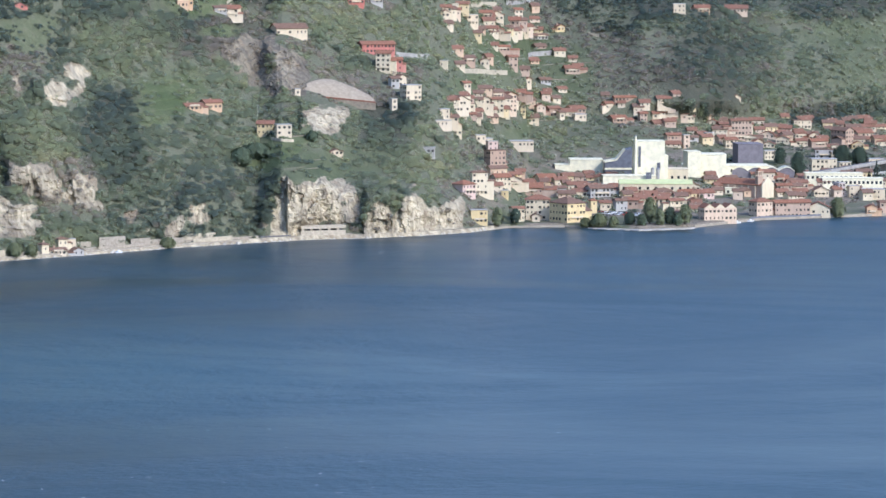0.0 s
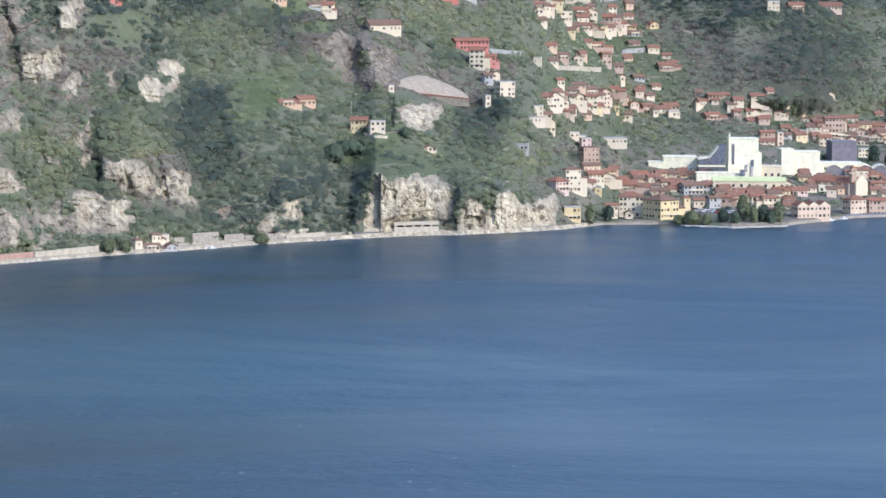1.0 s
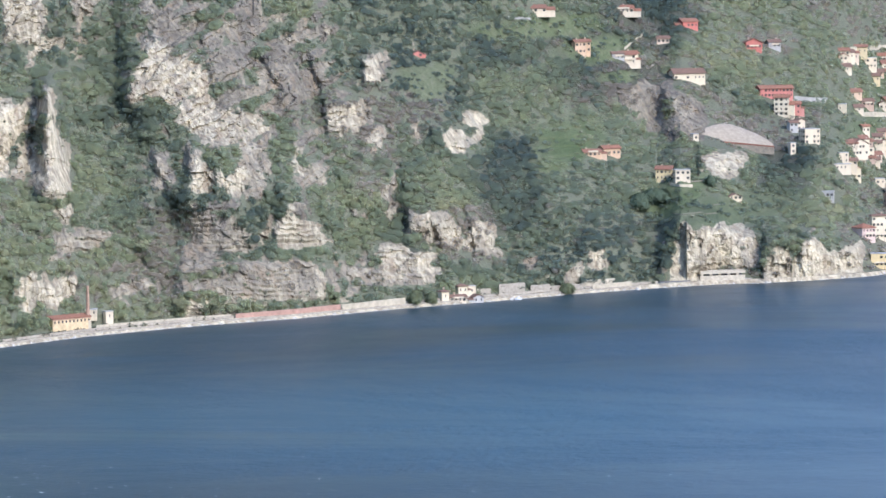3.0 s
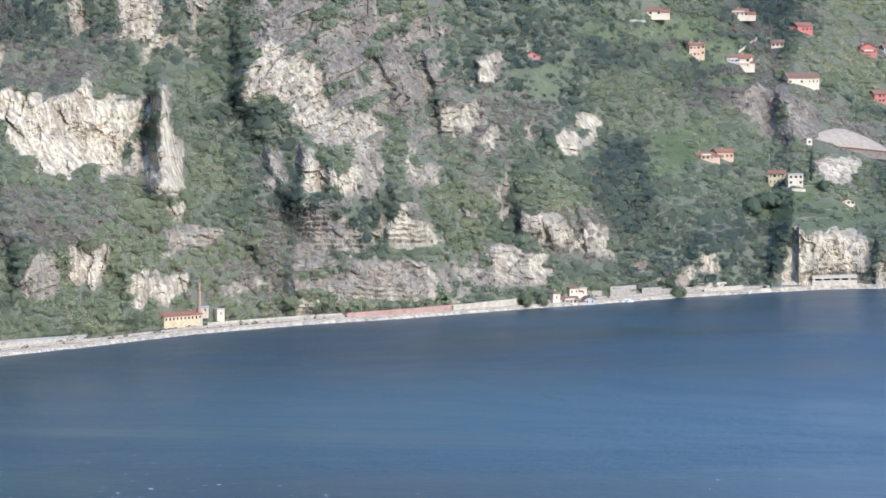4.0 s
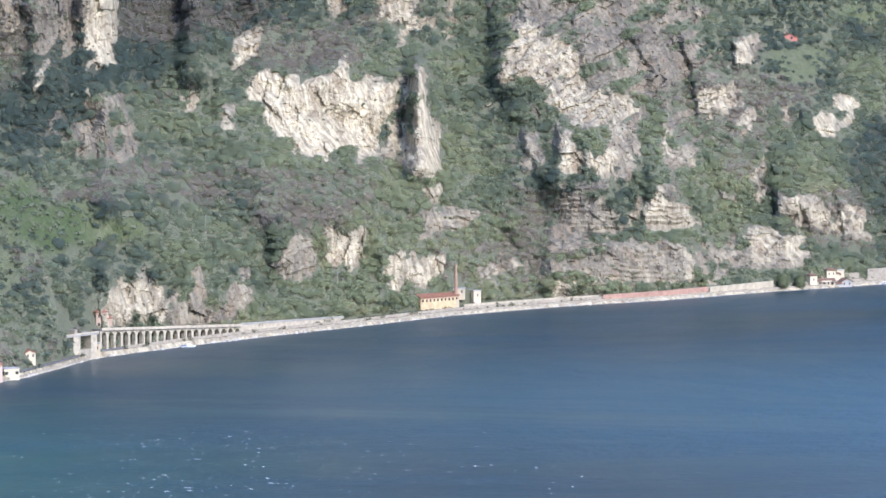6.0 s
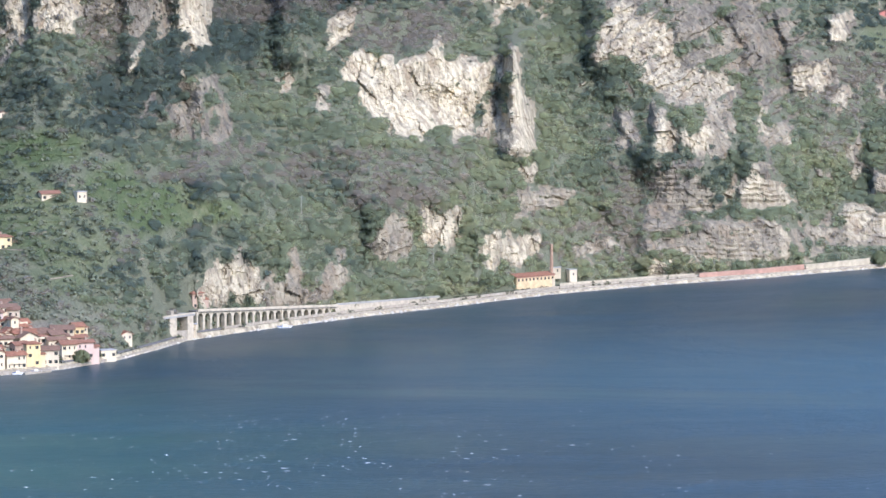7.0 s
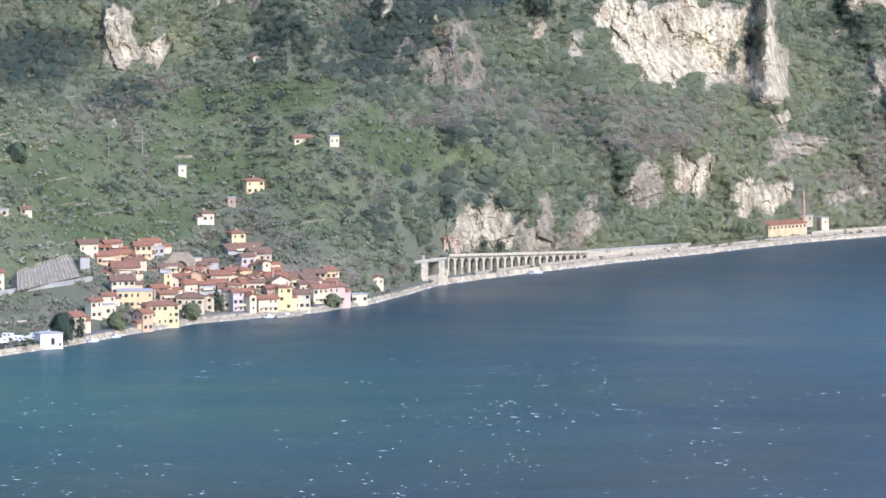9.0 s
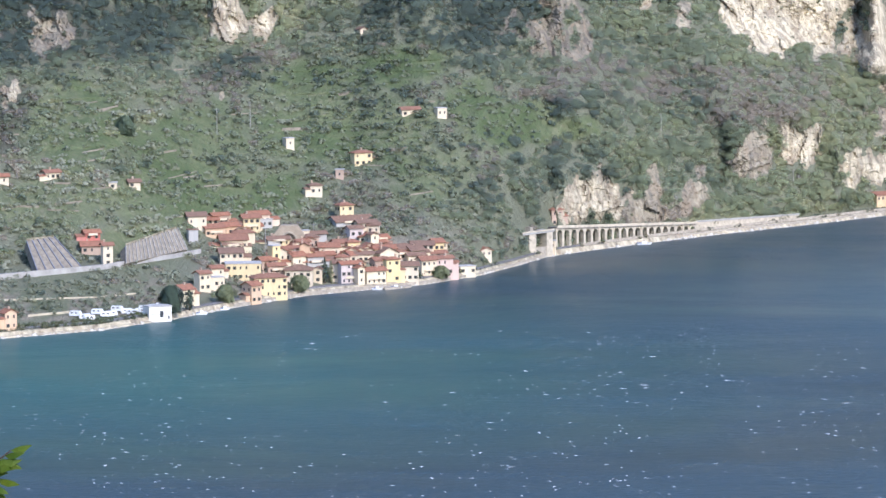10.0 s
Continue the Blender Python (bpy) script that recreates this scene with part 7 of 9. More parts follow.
house(429.8, 3726.5, 124.0, 23, 6.7, 5.0, 5.7, "white", "tile", "gable", "town")
house(443.0, 3760.7, 122.7, 19, 4.6, 4.5, 7.3, "peach", "tile", "gable", "town")
house(456.2, 3789.8, 116.1, 16, 11.0, 4.5, 7.8, "white", "flat", "flat", "town")
house(473.9, 3846.0, 118.8, 1, 9.5, 7.1, 6.7, "rose", "tile", "gable", "town")
house(483.8, 3863.6, 115.9, 8, 10.1, 7.5, 8.4, "white", "tile", "gable", "town")
house(483.1, 3842.0, 105.9, -11, 8.4, 6.3, 7.5, "white", "tile", "gable", "town")
house(500.8, 3905.6, 111.3, -11, 12.7, 9.4, 7.2, "rose", "tile", "gable", "town")
house(509.4, 3938.1, 115.5, 23, 6.8, 5.1, 8.5, "white", "tile", "gable", "town")
house(515.9, 3949.6, 102.9, 1, 6.5, 4.9, 8.1, "white", "tile", "gable", "town")
house(531.8, 4014.9, 102.5, 7, 5.5, 4.5, 5.2, "white", "brown", "gable", "town")
house(552.9, 4023.4, 102.7, 18, 6.7, 5.0, 5.7, "yellow", "tile", "gable", "town")
house(490.0, 3815.8, 84.3, 21, 7.4, 4.5, 9.9, "rose", "tile", "gable", "town")
house(481.8, 3819.6, 95.4, 16, 13.5, 4.5, 5.8, "rose", "tile", "gable", "town")
house(444.5, 3707.5, 92.4, 19, 9.2, 6.9, 6.4, "rose", "brown", "gable", "town")
house(461.3, 3745.0, 88.3, 1, 6.5, 4.9, 6.9, "white", "brown", "gable", "town")
house(420.2, 3639.7, 92.2, -11, 5.5, 4.5, 5.5, "cream", "flat", "flat", "town")
house(551.0, 3942.5, 74.2, 7, 11.0, 8.2, 6.9, "rose", "tile", "gable", "town")
house(535.5, 4006.4, 96.9, 20, 11.6, 5.4, 5.2, "grey", "brown", "gable", "town")
house(646.3, 4032.6, 113.7, -1, 9.2, 6.4, 10.2, "white", "flat", "flat", "town")
house(667.0, 4053.7, 116.0, 6, 11.5, 8.5, 6.7, "orange", "tile", "gable", "town")
house(701.2, 4094.0, 114.7, -8, 17.0, 12.0, 6.7, "peach", "tile", "gable", "town")
house(368.1, 3587.2, 101.8, 18, 24.1, 7.4, 11.6, "red", "tile", "gable", "town")
house(370.8, 3566.4, 93.4, -10, 9.8, 7.3, 14.6, "cream", "tile", "gable", "town")
house(380.6, 3574.8, 93.7, 9, 6.8, 5.1, 9.3, "red", "tile", "gable", "town")
house(380.6, 3546.7, 84.4, 27, 6.0, 4.5, 8.4, "white", "brown", "gable", "town")
house(384.7, 3523.1, 76.7, 27, 11.9, 7.8, 9.9, "white", "flat", "flat", "town")
house(370.6, 3501.8, 67.5, 24, 4.0, 4.5, 11.0, "white", "flat", "flat", "town")
house(375.2, 3540.4, 83.3, 22, 6.1, 4.5, 8.4, "grey", "brown", "gable", "town")
house(305.6, 3552.4, 117.5, 16, 22.0, 12.0, 9.0, "white", "brown", "gable", "hill")
house(243.7, 3411.7, 75.3, 26, 12.3, 6.9, 7.6, "orange", "tile", "gable", "town")
house(230.6, 3395.6, 76.5, 19, 11.6, 6.5, 5.0, "orange", "tile", "gable", "town")
house(279.1, 3414.3, 59.7, -9, 10.4, 7.8, 9.6, "yellow", "tile", "gable", "town")
house(289.3, 3402.7, 60.1, 10, 9.8, 6.9, 7.0, "white", "flat", "flat", "town")
house(265.1, 3537.2, 130.0, 24, 12.9, 6.0, 9.1, "white", "tile", "gable", "town")
house(361.2, 3643.8, 135.0, 24, 7.2, 5.3, 6.3, "red", "tile", "gable", "town")
house(303.8, 3474.0, 81.8, 25, 4.0, 4.5, 4.5, "white", "flat", "flat", "town")
house(323.5, 3404.7, 47.9, 10, 8.3, 6.2, 3.7, "white", "brown", "gable", "town")
house(389.6, 3456.5, 44.6, -10, 7.8, 5.4, 4.5, "grey", "flat", "flat", "town")
house(403.7, 3520.8, 58.9, 16, 16.5, 4.5, 4.2, "white", "flat", "flat", "town")
house(230.5, 3504.1, 138.0, 24, 8.0, 4.5, 9.8, "orange", "tile", "gable", "hill")
house(257.3, 3531.1, 132.8, 24, 9.1, 4.5, 6.1, "grey", "brown", "gable", "hill")
house(265.0, 3535.7, 130.2, 11, 9.2, 6.8, 8.4, "white", "tile", "gable", "hill")
house(312.0, 3619.7, 150.7, 28, 12.2, 8.0, 7.4, "red", "tile", "gable", "hill")
house(358.7, 3643.2, 134.9, 9, 11.1, 8.2, 8.6, "red", "tile", "gable", "hill")
house(374.8, 3657.4, 135.3, 9, 8.3, 6.1, 6.7, "grey", "brown", "gable", "hill")
house(292.9, 3592.8, 141.8, 3, 8.5, 6.4, 5.4, "peach", "brown", "gable", "hill")
house(118.2, 3359.8, 142.2, 26, 7.0, 4.5, 4.3, "red", "brown", "gable", "hill")
house(127.3, 3182.3, 2.3, 31, 5.1, 4.5, 6.9, "cream", "brown", "hip", "hill")
house(135.4, 3187.7, 0.5, 21, 10.6, 4.5, 5.2, "white", "brown", "gable", "hill")
house(138.7, 3202.5, 4.7, 28, 6.3, 4.7, 6.2, "cream", "brown", "hip", "hill")
house(144.7, 3207.3, 3.6, 19, 4.8, 4.5, 5.5, "white", "flat", "flat", "hill")
house(147.9, 3195.4, 0.1, 23, 6.9, 5.1, 5.2, "grey", "brown", "gable", "hill")
house(-70.2, 3029.4, 5.3, 31, 4.8, 4.5, 5.2, "white", "flat", "flat", "shore")
house(-80.7, 3024.1, 8.9, -2, 9.2, 6.4, 3.3, "white", "flat", "flat", "shore")
house(200.9, 3499.2, 165.9, 7, 14.1, 10.5, 5.3, "white", "tile", "gable", "shore")
house(265.3, 3588.0, 162.8, 2, 14.3, 10.7, 5.4, "white", "tile", "gable", "shore")
house(231.5, 3507.7, 139.0, 19, 13.0, 4.5, 9.0, "orange", "tile", "gable", "shore")
house(-456.7, 2493.4, 28.5, 25, 7.3, 5.4, 5.7, "red", "tile", "gable", "village")
house(-455.4, 2484.8, 22.9, 18, 9.7, 7.2, 6.5, "rose", "tile", "gable", "village")
house(-445.4, 2471.9, 18.7, 25, 4.8, 4.5, 11.4, "white", "tile", "gable", "village")
house(-466.7, 2339.1, 2.6, 44, 6.3, 4.5, 9.8, "orange", "tile", "gable", "village")
house(-409.9, 2403.0, -0.0, 32, 11.1, 7.7, 7.1, "chalk", "flat", "flat", "village")
house(-404.1, 2440.6, 2.6, 52, 7.5, 8.1, 10.9, "cream", "tile", "gable", "village")
house(-401.2, 2479.5, 5.9, 45, 6.4, 4.8, 10.3, "white", "tile", "gable", "village")
house(-399.3, 2508.7, 9.9, 32, 6.3, 4.5, 6.0, "white", "tile", "gable", "village")
house(-397.0, 2488.3, 5.9, 35, 8.4, 5.9, 6.0, "white", "flat", "flat", "village")
house(-395.8, 2532.2, 12.7, 17, 11.3, 8.4, 9.4, "white", "brown", "gable", "village")
house(-399.0, 2554.7, 18.0, 24, 9.4, 7.0, 5.6, "cream", "brown", "gable", "village")
house(-387.9, 2519.9, 7.5, 11, 16.9, 11.8, 8.2, "yellow", "flat", "flat", "village")
house(-417.8, 2564.1, 28.9, 24, 9.3, 6.5, 7.6, "white", "brown", "gable", "village")
house(-409.1, 2582.4, 27.9, 37, 9.0, 4.5, 6.8, "rose", "tile", "gable", "village")
house(-406.0, 2586.4, 28.4, 5, 4.0, 4.5, 4.8, "white", "flat", "flat", "village")
house(-410.2, 2567.5, 23.1, 40, 11.5, 6.5, 7.3, "orange", "tile", "gable", "village")
house(-403.3, 2574.5, 22.8, 31, 8.7, 6.5, 7.9, "orange", "tile", "gable", "village")
house(-398.6, 2557.6, 18.0, 17, 13.2, 9.9, 8.4, "cream", "tile", "gable", "village")
house(-395.0, 2591.0, 24.2, 24, 8.6, 6.4, 9.1, "yellow", "tile", "gable", "village")
house(-390.2, 2600.3, 25.1, 37, 8.6, 4.5, 4.5, "grey", "flat", "flat", "village")
house(-416.4, 2545.0, 22.6, 24, 4.7, 4.5, 6.7, "grey", "brown", "flat", "village")
house(-368.7, 2596.2, 18.7, 23, 4.0, 4.5, 5.7, "white", "flat", "flat", "village")
house(-353.7, 2632.6, 26.8, 34, 7.7, 5.7, 8.9, "yellow", "tile", "hip", "village")
house(-350.3, 2629.8, 23.0, 36, 21.3, 10.0, 6.3, "grey", "brown", "gable", "village")
house(-341.1, 2617.8, 19.8, 35, 10.6, 5.0, 8.5, "white", "brown", "gable", "village")
house(-345.8, 2610.6, 18.6, 36, 7.6, 4.5, 7.4, "lilac", "brown", "gable", "village")
house(-337.0, 2617.4, 20.2, 3, 5.8, 4.5, 6.8, "white", "brown", "gable", "village")
house(-335.4, 2602.7, 15.0, 29, 4.2, 4.5, 8.5, "cream", "brown", "gable", "village")
house(-362.8, 2599.0, 18.0, 36, 8.3, 4.5, 6.2, "grey", "brown", "gable", "village")
house(-368.0, 2580.7, 14.0, 36, 7.0, 4.5, 7.9, "rose", "tile", "gable", "village")
house(-355.2, 2583.6, 12.7, 16, 10.0, 7.5, 7.3, "white", "tile", "gable", "village")
house(-350.2, 2592.0, 14.4, 30, 8.3, 6.2, 6.5, "peach", "tile", "gable", "village")
house(-344.4, 2584.5, 10.9, 16, 9.5, 7.1, 6.8, "cream", "tile", "gable", "village")
house(-364.4, 2566.8, 10.3, 4, 4.9, 4.5, 11.2, "orange", "tile", "gable", "village")
house(-376.4, 2544.6, 9.2, 41, 4.5, 4.5, 12.5, "yellow", "flat", "flat", "village")
house(-379.5, 2540.8, 9.1, 41, 9.1, 6.0, 8.0, "rose", "tile", "gable", "village")
house(-375.1, 2539.2, 7.6, 31, 9.0, 4.5, 6.6, "rose", "tile", "gable", "village")
house(-368.4, 2560.9, 9.4, 46, 8.1, 6.9, 8.1, "white", "tile", "gable", "village")
house(-359.8, 2565.7, 8.9, 31, 8.6, 4.5, 7.3, "grey", "tile", "gable", "village")
house(-338.7, 2583.0, 9.0, 30, 10.8, 4.5, 6.7, "white", "brown", "gable", "village")
house(-372.4, 2498.4, 1.7, 27, 16.5, 7.5, 11.4, "yellow", "tile", "hip", "village")
house(-377.8, 2480.4, -0.0, 52, 6.4, 6.8, 11.1, "orange", "tile", "gable", "village")
house(-363.0, 2535.5, 2.6, 4, 12.9, 9.6, 11.1, "white", "brown", "hip", "village")
house(-355.3, 2547.2, 3.4, 4, 4.3, 4.5, 8.3, "white", "brown", "gable", "village")
house(-347.7, 2553.8, 3.4, 4, 3.8, 4.5, 10.6, "white", "brown", "gable", "village")
house(-340.5, 2552.2, 2.6, 31, 10.7, 4.5, 11.4, "lilac", "tile", "gable", "village")
house(-335.6, 2550.1, 2.6, 37, 3.8, 4.5, 9.4, "white", "tile", "gable", "village")
house(-329.7, 2557.8, 1.7, 38, 10.9, 6.2, 8.9, "cream", "tile", "gable", "village")
house(-329.8, 2580.7, 5.9, 40, 7.8, 5.2, 7.3, "rose", "tile", "gable", "village")
house(-321.6, 2565.2, 2.2, 30, 7.2, 4.5, 12.6, "yellow", "tile", "hip", "village")
house(-314.0, 2572.7, 2.0, 15, 8.5, 6.4, 9.8, "white", "brown", "gable", "village")
house(-307.6, 2590.9, 2.6, 33, 8.2, 6.1, 10.1, "white", "tile", "gable", "village")
house(-300.0, 2596.7, 2.2, 30, 8.9, 4.5, 10.4, "pink", "tile", "gable", "village")
house(-318.9, 2603.9, 10.5, 35, 11.1, 5.2, 6.2, "cream", "brown", "gable", "village")
house(-328.2, 2592.8, 9.7, 37, 10.3, 7.6, 7.3, "cream", "brown", "gable", "village")
house(-314.0, 2598.1, 7.0, 30, 9.2, 4.5, 6.8, "white", "brown", "gable", "village")
house(-306.3, 2613.8, 8.9, 30, 11.4, 4.5, 4.5, "rose", "tile", "gable", "village")
house(-297.1, 2600.0, 1.8, 15, 4.7, 4.5, 7.9, "pink", "tile", "gable", "village")
house(-337.0, 2595.9, 12.7, 30, 6.5, 4.5, 6.2, "rose", "tile", "gable", "village")
house(-380.7, 2578.7, 17.6, 31, 9.4, 4.5, 5.6, "grey", "brown", "gable", "village")
house(-372.2, 2572.8, 13.7, 31, 8.1, 4.5, 5.6, "cream", "tile", "gable", "village")
house(-290.7, 2612.7, 1.1, 32, 8.3, 5.8, 4.5, "cream", "flat", "flat", "village")
house(-285.0, 2649.9, 6.6, 29, 5.5, 4.5, 5.2, "white", "tile", "gable", "village")
house(-259.8, 2752.1, 13.0, 43, 7.1, 6.1, 10.4, "rose", "tile", "hip", "village")
house(-260.0, 2728.3, 2.6, 1, 6.7, 4.7, 5.0, "white", "flat", "flat", "village")
house(-332.3, 2728.6, 71.1, 32, 10.1, 4.5, 5.9, "white", "tile", "gable", "village")
house(-316.7, 2733.6, 70.8, 33, 5.3, 4.5, 5.0, "white", "flat", "flat", "village")
house(-352.1, 2687.2, 49.4, 35, 10.1, 4.8, 8.2, "yellow", "tile", "hip", "village")
house(-370.6, 2646.4, 37.3, 30, 6.5, 4.8, 6.9, "white", "brown", "hip", "village")
house(-388.5, 2680.2, 58.7, 34, 4.5, 4.5, 5.3, "white", "flat", "flat", "village")
house(-483.6, 2534.0, 54.0, 39, 7.9, 4.5, 5.6, "white", "tile", "gable", "village")
house(-503.7, 2517.4, 53.4, 19, 4.6, 4.5, 5.5, "white", "tile", "gable", "village")
house(-447.7, 2560.5, 48.4, 25, 5.6, 4.5, 4.5, "white", "brown", "gable", "village")
house(-455.5, 2546.9, 48.8, 6, 4.0, 4.5, 3.2, "white", "flat", "flat", "village")
house(-360.7, 2668.6, 44.2, 4, 4.0, 4.5, 4.7, "rose", "flat", "flat", "village")
house(-365.0, 2792.7, 111.3, 33, 3.8, 4.5, 3.6, "white", "brown", "gable", "village")
house(-363.2, 2565.2, 9.5, 34, 6.5, 6.2, 4.6, "rose", "tile", "gable", "village")
house(-370.4, 2579.3, 14.6, 22, 9.0, 7.1, 6.4, "white", "tile", "gable", "village")
house(-367.9, 2578.4, 13.6, 22, 6.5, 6.0, 5.4, "yellow", "tile", "gable", "village")
house(-345.8, 2575.7, 8.6, 34, 9.0, 7.4, 3.9, "rose", "tile", "hip", "village")
house(-368.8, 2563.9, 10.9, 28, 6.5, 5.8, 6.4, "rose", "brown", "gable", "village")
house(-341.0, 2586.9, 11.0, 34, 7.5, 5.8, 6.4, "cream", "tile", "gable", "village")
house(-378.8, 2552.9, 11.7, 13, 6.5, 6.9, 5.4, "cream", "brown", "hip", "village")
house(-346.3, 2581.8, 10.8, 22, 9.0, 5.5, 3.9, "cream", "tile", "gable", "village")
house(-374.9, 2560.7, 12.0, 13, 9.0, 7.2, 7.6, "white", "tile", "gable", "village")
house(-330.9, 2597.4, 11.6, 12, 9.0, 7.3, 6.4, "cream", "tile", "gable", "village")
house(-351.1, 2576.3, 10.0, 28, 11.0, 6.9, 3.9, "cream", "brown", "gable", "village")
house(-365.7, 2585.0, 15.2, 34, 5.5, 5.2, 7.6, "rose", "tile", "gable", "village")
house(-357.9, 2574.8, 11.2, 40, 9.0, 5.2, 3.9, "yellow", "brown", "hip", "village")
house(-356.4, 2577.1, 11.6, 28, 9.0, 5.2, 4.6, "orange", "tile", "gable", "village")
house(-333.3, 2605.9, 15.3, 27, 6.5, 5.4, 4.6, "orange", "tile", "gable", "village")
house(-347.4, 2576.2, 9.5, 13, 6.5, 5.0, 5.4, "cream", "tile", "hip", "village")
house(-349.9, 2587.3, 12.9, 22, 9.0, 7.1, 5.4, "cream", "brown", "gable", "village")
house(-339.8, 2590.1, 11.6, 39, 7.5, 6.4, 6.4, "peach", "brown", "hip", "village")
house(-344.5, 2592.2, 13.3, 28, 6.5, 5.6, 7.6, "yellow", "tile", "hip", "village")
house(-380.0, 2579.8, 18.0, 22, 11.0, 5.4, 5.4, "yellow", "brown", "gable", "village")
house(-378.0, 2563.1, 13.7, 28, 6.5, 5.8, 5.4, "cream", "tile", "gable", "village")
house(-344.9, 2589.9, 12.7, 22, 5.5, 7.0, 3.9, "cream", "brown", "hip", "village")
house(-339.5, 2579.2, 8.3, 21, 5.5, 6.9, 3.9, "orange", "brown", "gable", "village")
house(-342.9, 2581.9, 9.8, 40, 7.5, 7.1, 6.4, "white", "tile", "gable", "village")
house(-365.4, 2589.4, 16.2, 34, 7.5, 6.3, 7.6, "rose", "brown", "hip", "village")
house(-321.5, 2608.0, 13.5, 27, 9.0, 6.0, 3.9, "cream", "brown", "hip", "village")
house(-338.7, 2590.4, 11.5, 39, 7.5, 6.0, 6.4, "white", "tile", "gable", "village")
house(-400.2, 2556.7, 18.7, 14, 7.5, 6.5, 5.4, "peach", "tile", "gable", "village")
house(-399.2, 2583.5, 23.4, 23, 11.0, 6.9, 4.6, "cream", "tile", "gable", "village")
house(-393.1, 2601.0, 26.4, 41, 11.0, 6.7, 7.6, "peach", "tile", "gable", "village")
house(-412.0, 2579.3, 29.3, 14, 5.5, 7.4, 3.9, "peach", "tile", "gable", "village")
house(-398.9, 2575.9, 21.8, 23, 6.5, 6.8, 6.4, "cream", "brown", "gable", "village")
house(-396.0, 2572.8, 20.7, 23, 11.0, 5.4, 6.4, "white", "tile", "hip", "village")
house(-403.2, 2585.5, 24.8, 41, 6.5, 7.2, 5.4, "rose", "brown", "gable", "village")
house(-394.4, 2593.5, 24.6, 29, 9.0, 5.2, 3.9, "white", "tile", "gable", "village")
house(-338.6, 2611.0, 17.7, 21, 11.0, 7.1, 4.6, "white", "tile", "gable", "village")
house(-306.2, 2622.7, 13.1, 39, 9.0, 5.8, 4.6, "white", "tile", "hip", "village")
house(-315.3, 2604.6, 10.1, 39, 7.5, 7.3, 6.4, "white", "brown", "gable", "village")
house(-329.6, 2596.2, 11.3, 27, 11.0, 5.8, 6.4, "cream", "tile", "gable", "village")
house(-305.9, 2619.2, 11.3, 33, 5.5, 6.5, 7.6, "yellow", "tile", "gable", "village")
house(-312.5, 2614.3, 13.5, 12, 11.0, 7.1, 4.6, "white", "brown", "gable", "village")
house(-327.2, 2604.4, 13.2, 39, 6.5, 6.7, 3.9, "white", "tile", "gable", "village")
house(-315.9, 2610.6, 12.6, 12, 5.5, 7.2, 3.9, "orange", "brown", "gable", "village")
house(-333.1, 2610.2, 16.3, 33, 7.5, 7.0, 5.4, "rose", "tile", "gable", "village")
house(-323.2, 2598.1, 10.0, 39, 11.0, 7.2, 5.4, "peach", "tile", "hip", "village")
far_house(512.8, 3641.9, 14.8, 12, 9.0, 7.2, 5.4, "rose", "brown")
far_house(505.7, 3592.0, 11.8, -3, 7.5, 5.7, 3.9, "rose", "tile")
far_house(519.6, 3587.8, 11.8, 6, 11.0, 6.9, 3.9, "cream", "brown")
far_house(536.9, 3633.9, 14.7, -3, 6.5, 7.2, 6.4, "yellow", "tile")
far_house(522.9, 3641.6, 15.0, -3, 5.5, 5.6, 3.9, "yellow", "tile")
far_house(539.0, 3655.9, 16.0, 6, 6.5, 7.2, 3.9, "white", "tile")
far_house(516.5, 3589.6, 11.9, 6, 11.0, 7.1, 4.6, "white", "tile")
far_house(529.9, 3581.0, 11.7, 18, 5.5, 6.7, 5.4, "cream", "tile")
far_house(509.0, 3594.4, 12.0, 18, 9.0, 6.4, 5.4, "rose", "tile")
far_house(504.5, 3624.6, 13.7, 6, 7.5, 5.6, 7.6, "yellow", "tile")
far_house(523.1, 3652.8, 15.6, 6, 6.5, 5.5, 5.4, "white", "tile")
far_house(503.1, 3633.2, 14.1, -3, 7.5, 7.3, 6.4, "peach", "brown")
far_house(493.4, 3549.4, 9.2, -3, 11.0, 6.2, 5.4, "orange", "brown")
far_house(508.7, 3576.5, 11.0, 12, 9.0, 5.5, 5.4, "white", "tile")
far_house(498.4, 3586.4, 11.4, 6, 5.5, 5.5, 7.6, "yellow", "brown")
far_house(572.6, 3573.8, 10.8, 5, 9.0, 5.6, 7.6, "white", "tile")
far_house(562.6, 3549.7, 9.6, 5, 7.5, 6.4, 5.4, "yellow", "brown")
far_house(542.1, 3533.4, 9.3, 11, 11.0, 5.1, 4.6, "white", "tile")
far_house(577.4, 3569.4, 10.4, 5, 11.0, 5.5, 4.6, "cream", "brown")
far_house(557.1, 3536.6, 9.0, 23, 5.5, 6.8, 3.9, "cream", "brown")
far_house(547.0, 3564.2, 11.0, 5, 9.0, 7.2, 5.4, "orange", "tile")
far_house(576.8, 3546.3, 9.0, 23, 9.0, 5.1, 5.4, "yellow", "tile")
far_house(555.9, 3564.6, 10.7, 11, 9.0, 7.0, 3.9, "white", "brown")
far_house(574.7, 3555.7, 9.6, -4, 5.5, 7.5, 3.9, "peach", "brown")
far_house(529.4, 3516.1, 8.1, 23, 7.5, 6.7, 4.6, "white", "brown")
far_house(530.8, 3525.3, 8.6, 11, 6.5, 7.2, 7.6, "yellow", "brown")
far_house(531.9, 3508.6, 7.8, 23, 11.0, 6.6, 3.9, "white", "tile")
far_house(566.0, 3518.3, 7.6, 11, 9.0, 6.9, 7.6, "cream", "brown")
far_house(558.6, 3547.2, 9.6, 23, 11.0, 6.1, 6.4, "white", "brown")
far_house(538.4, 3508.4, 7.8, 11, 11.0, 6.8, 6.4, "cream", "tile")
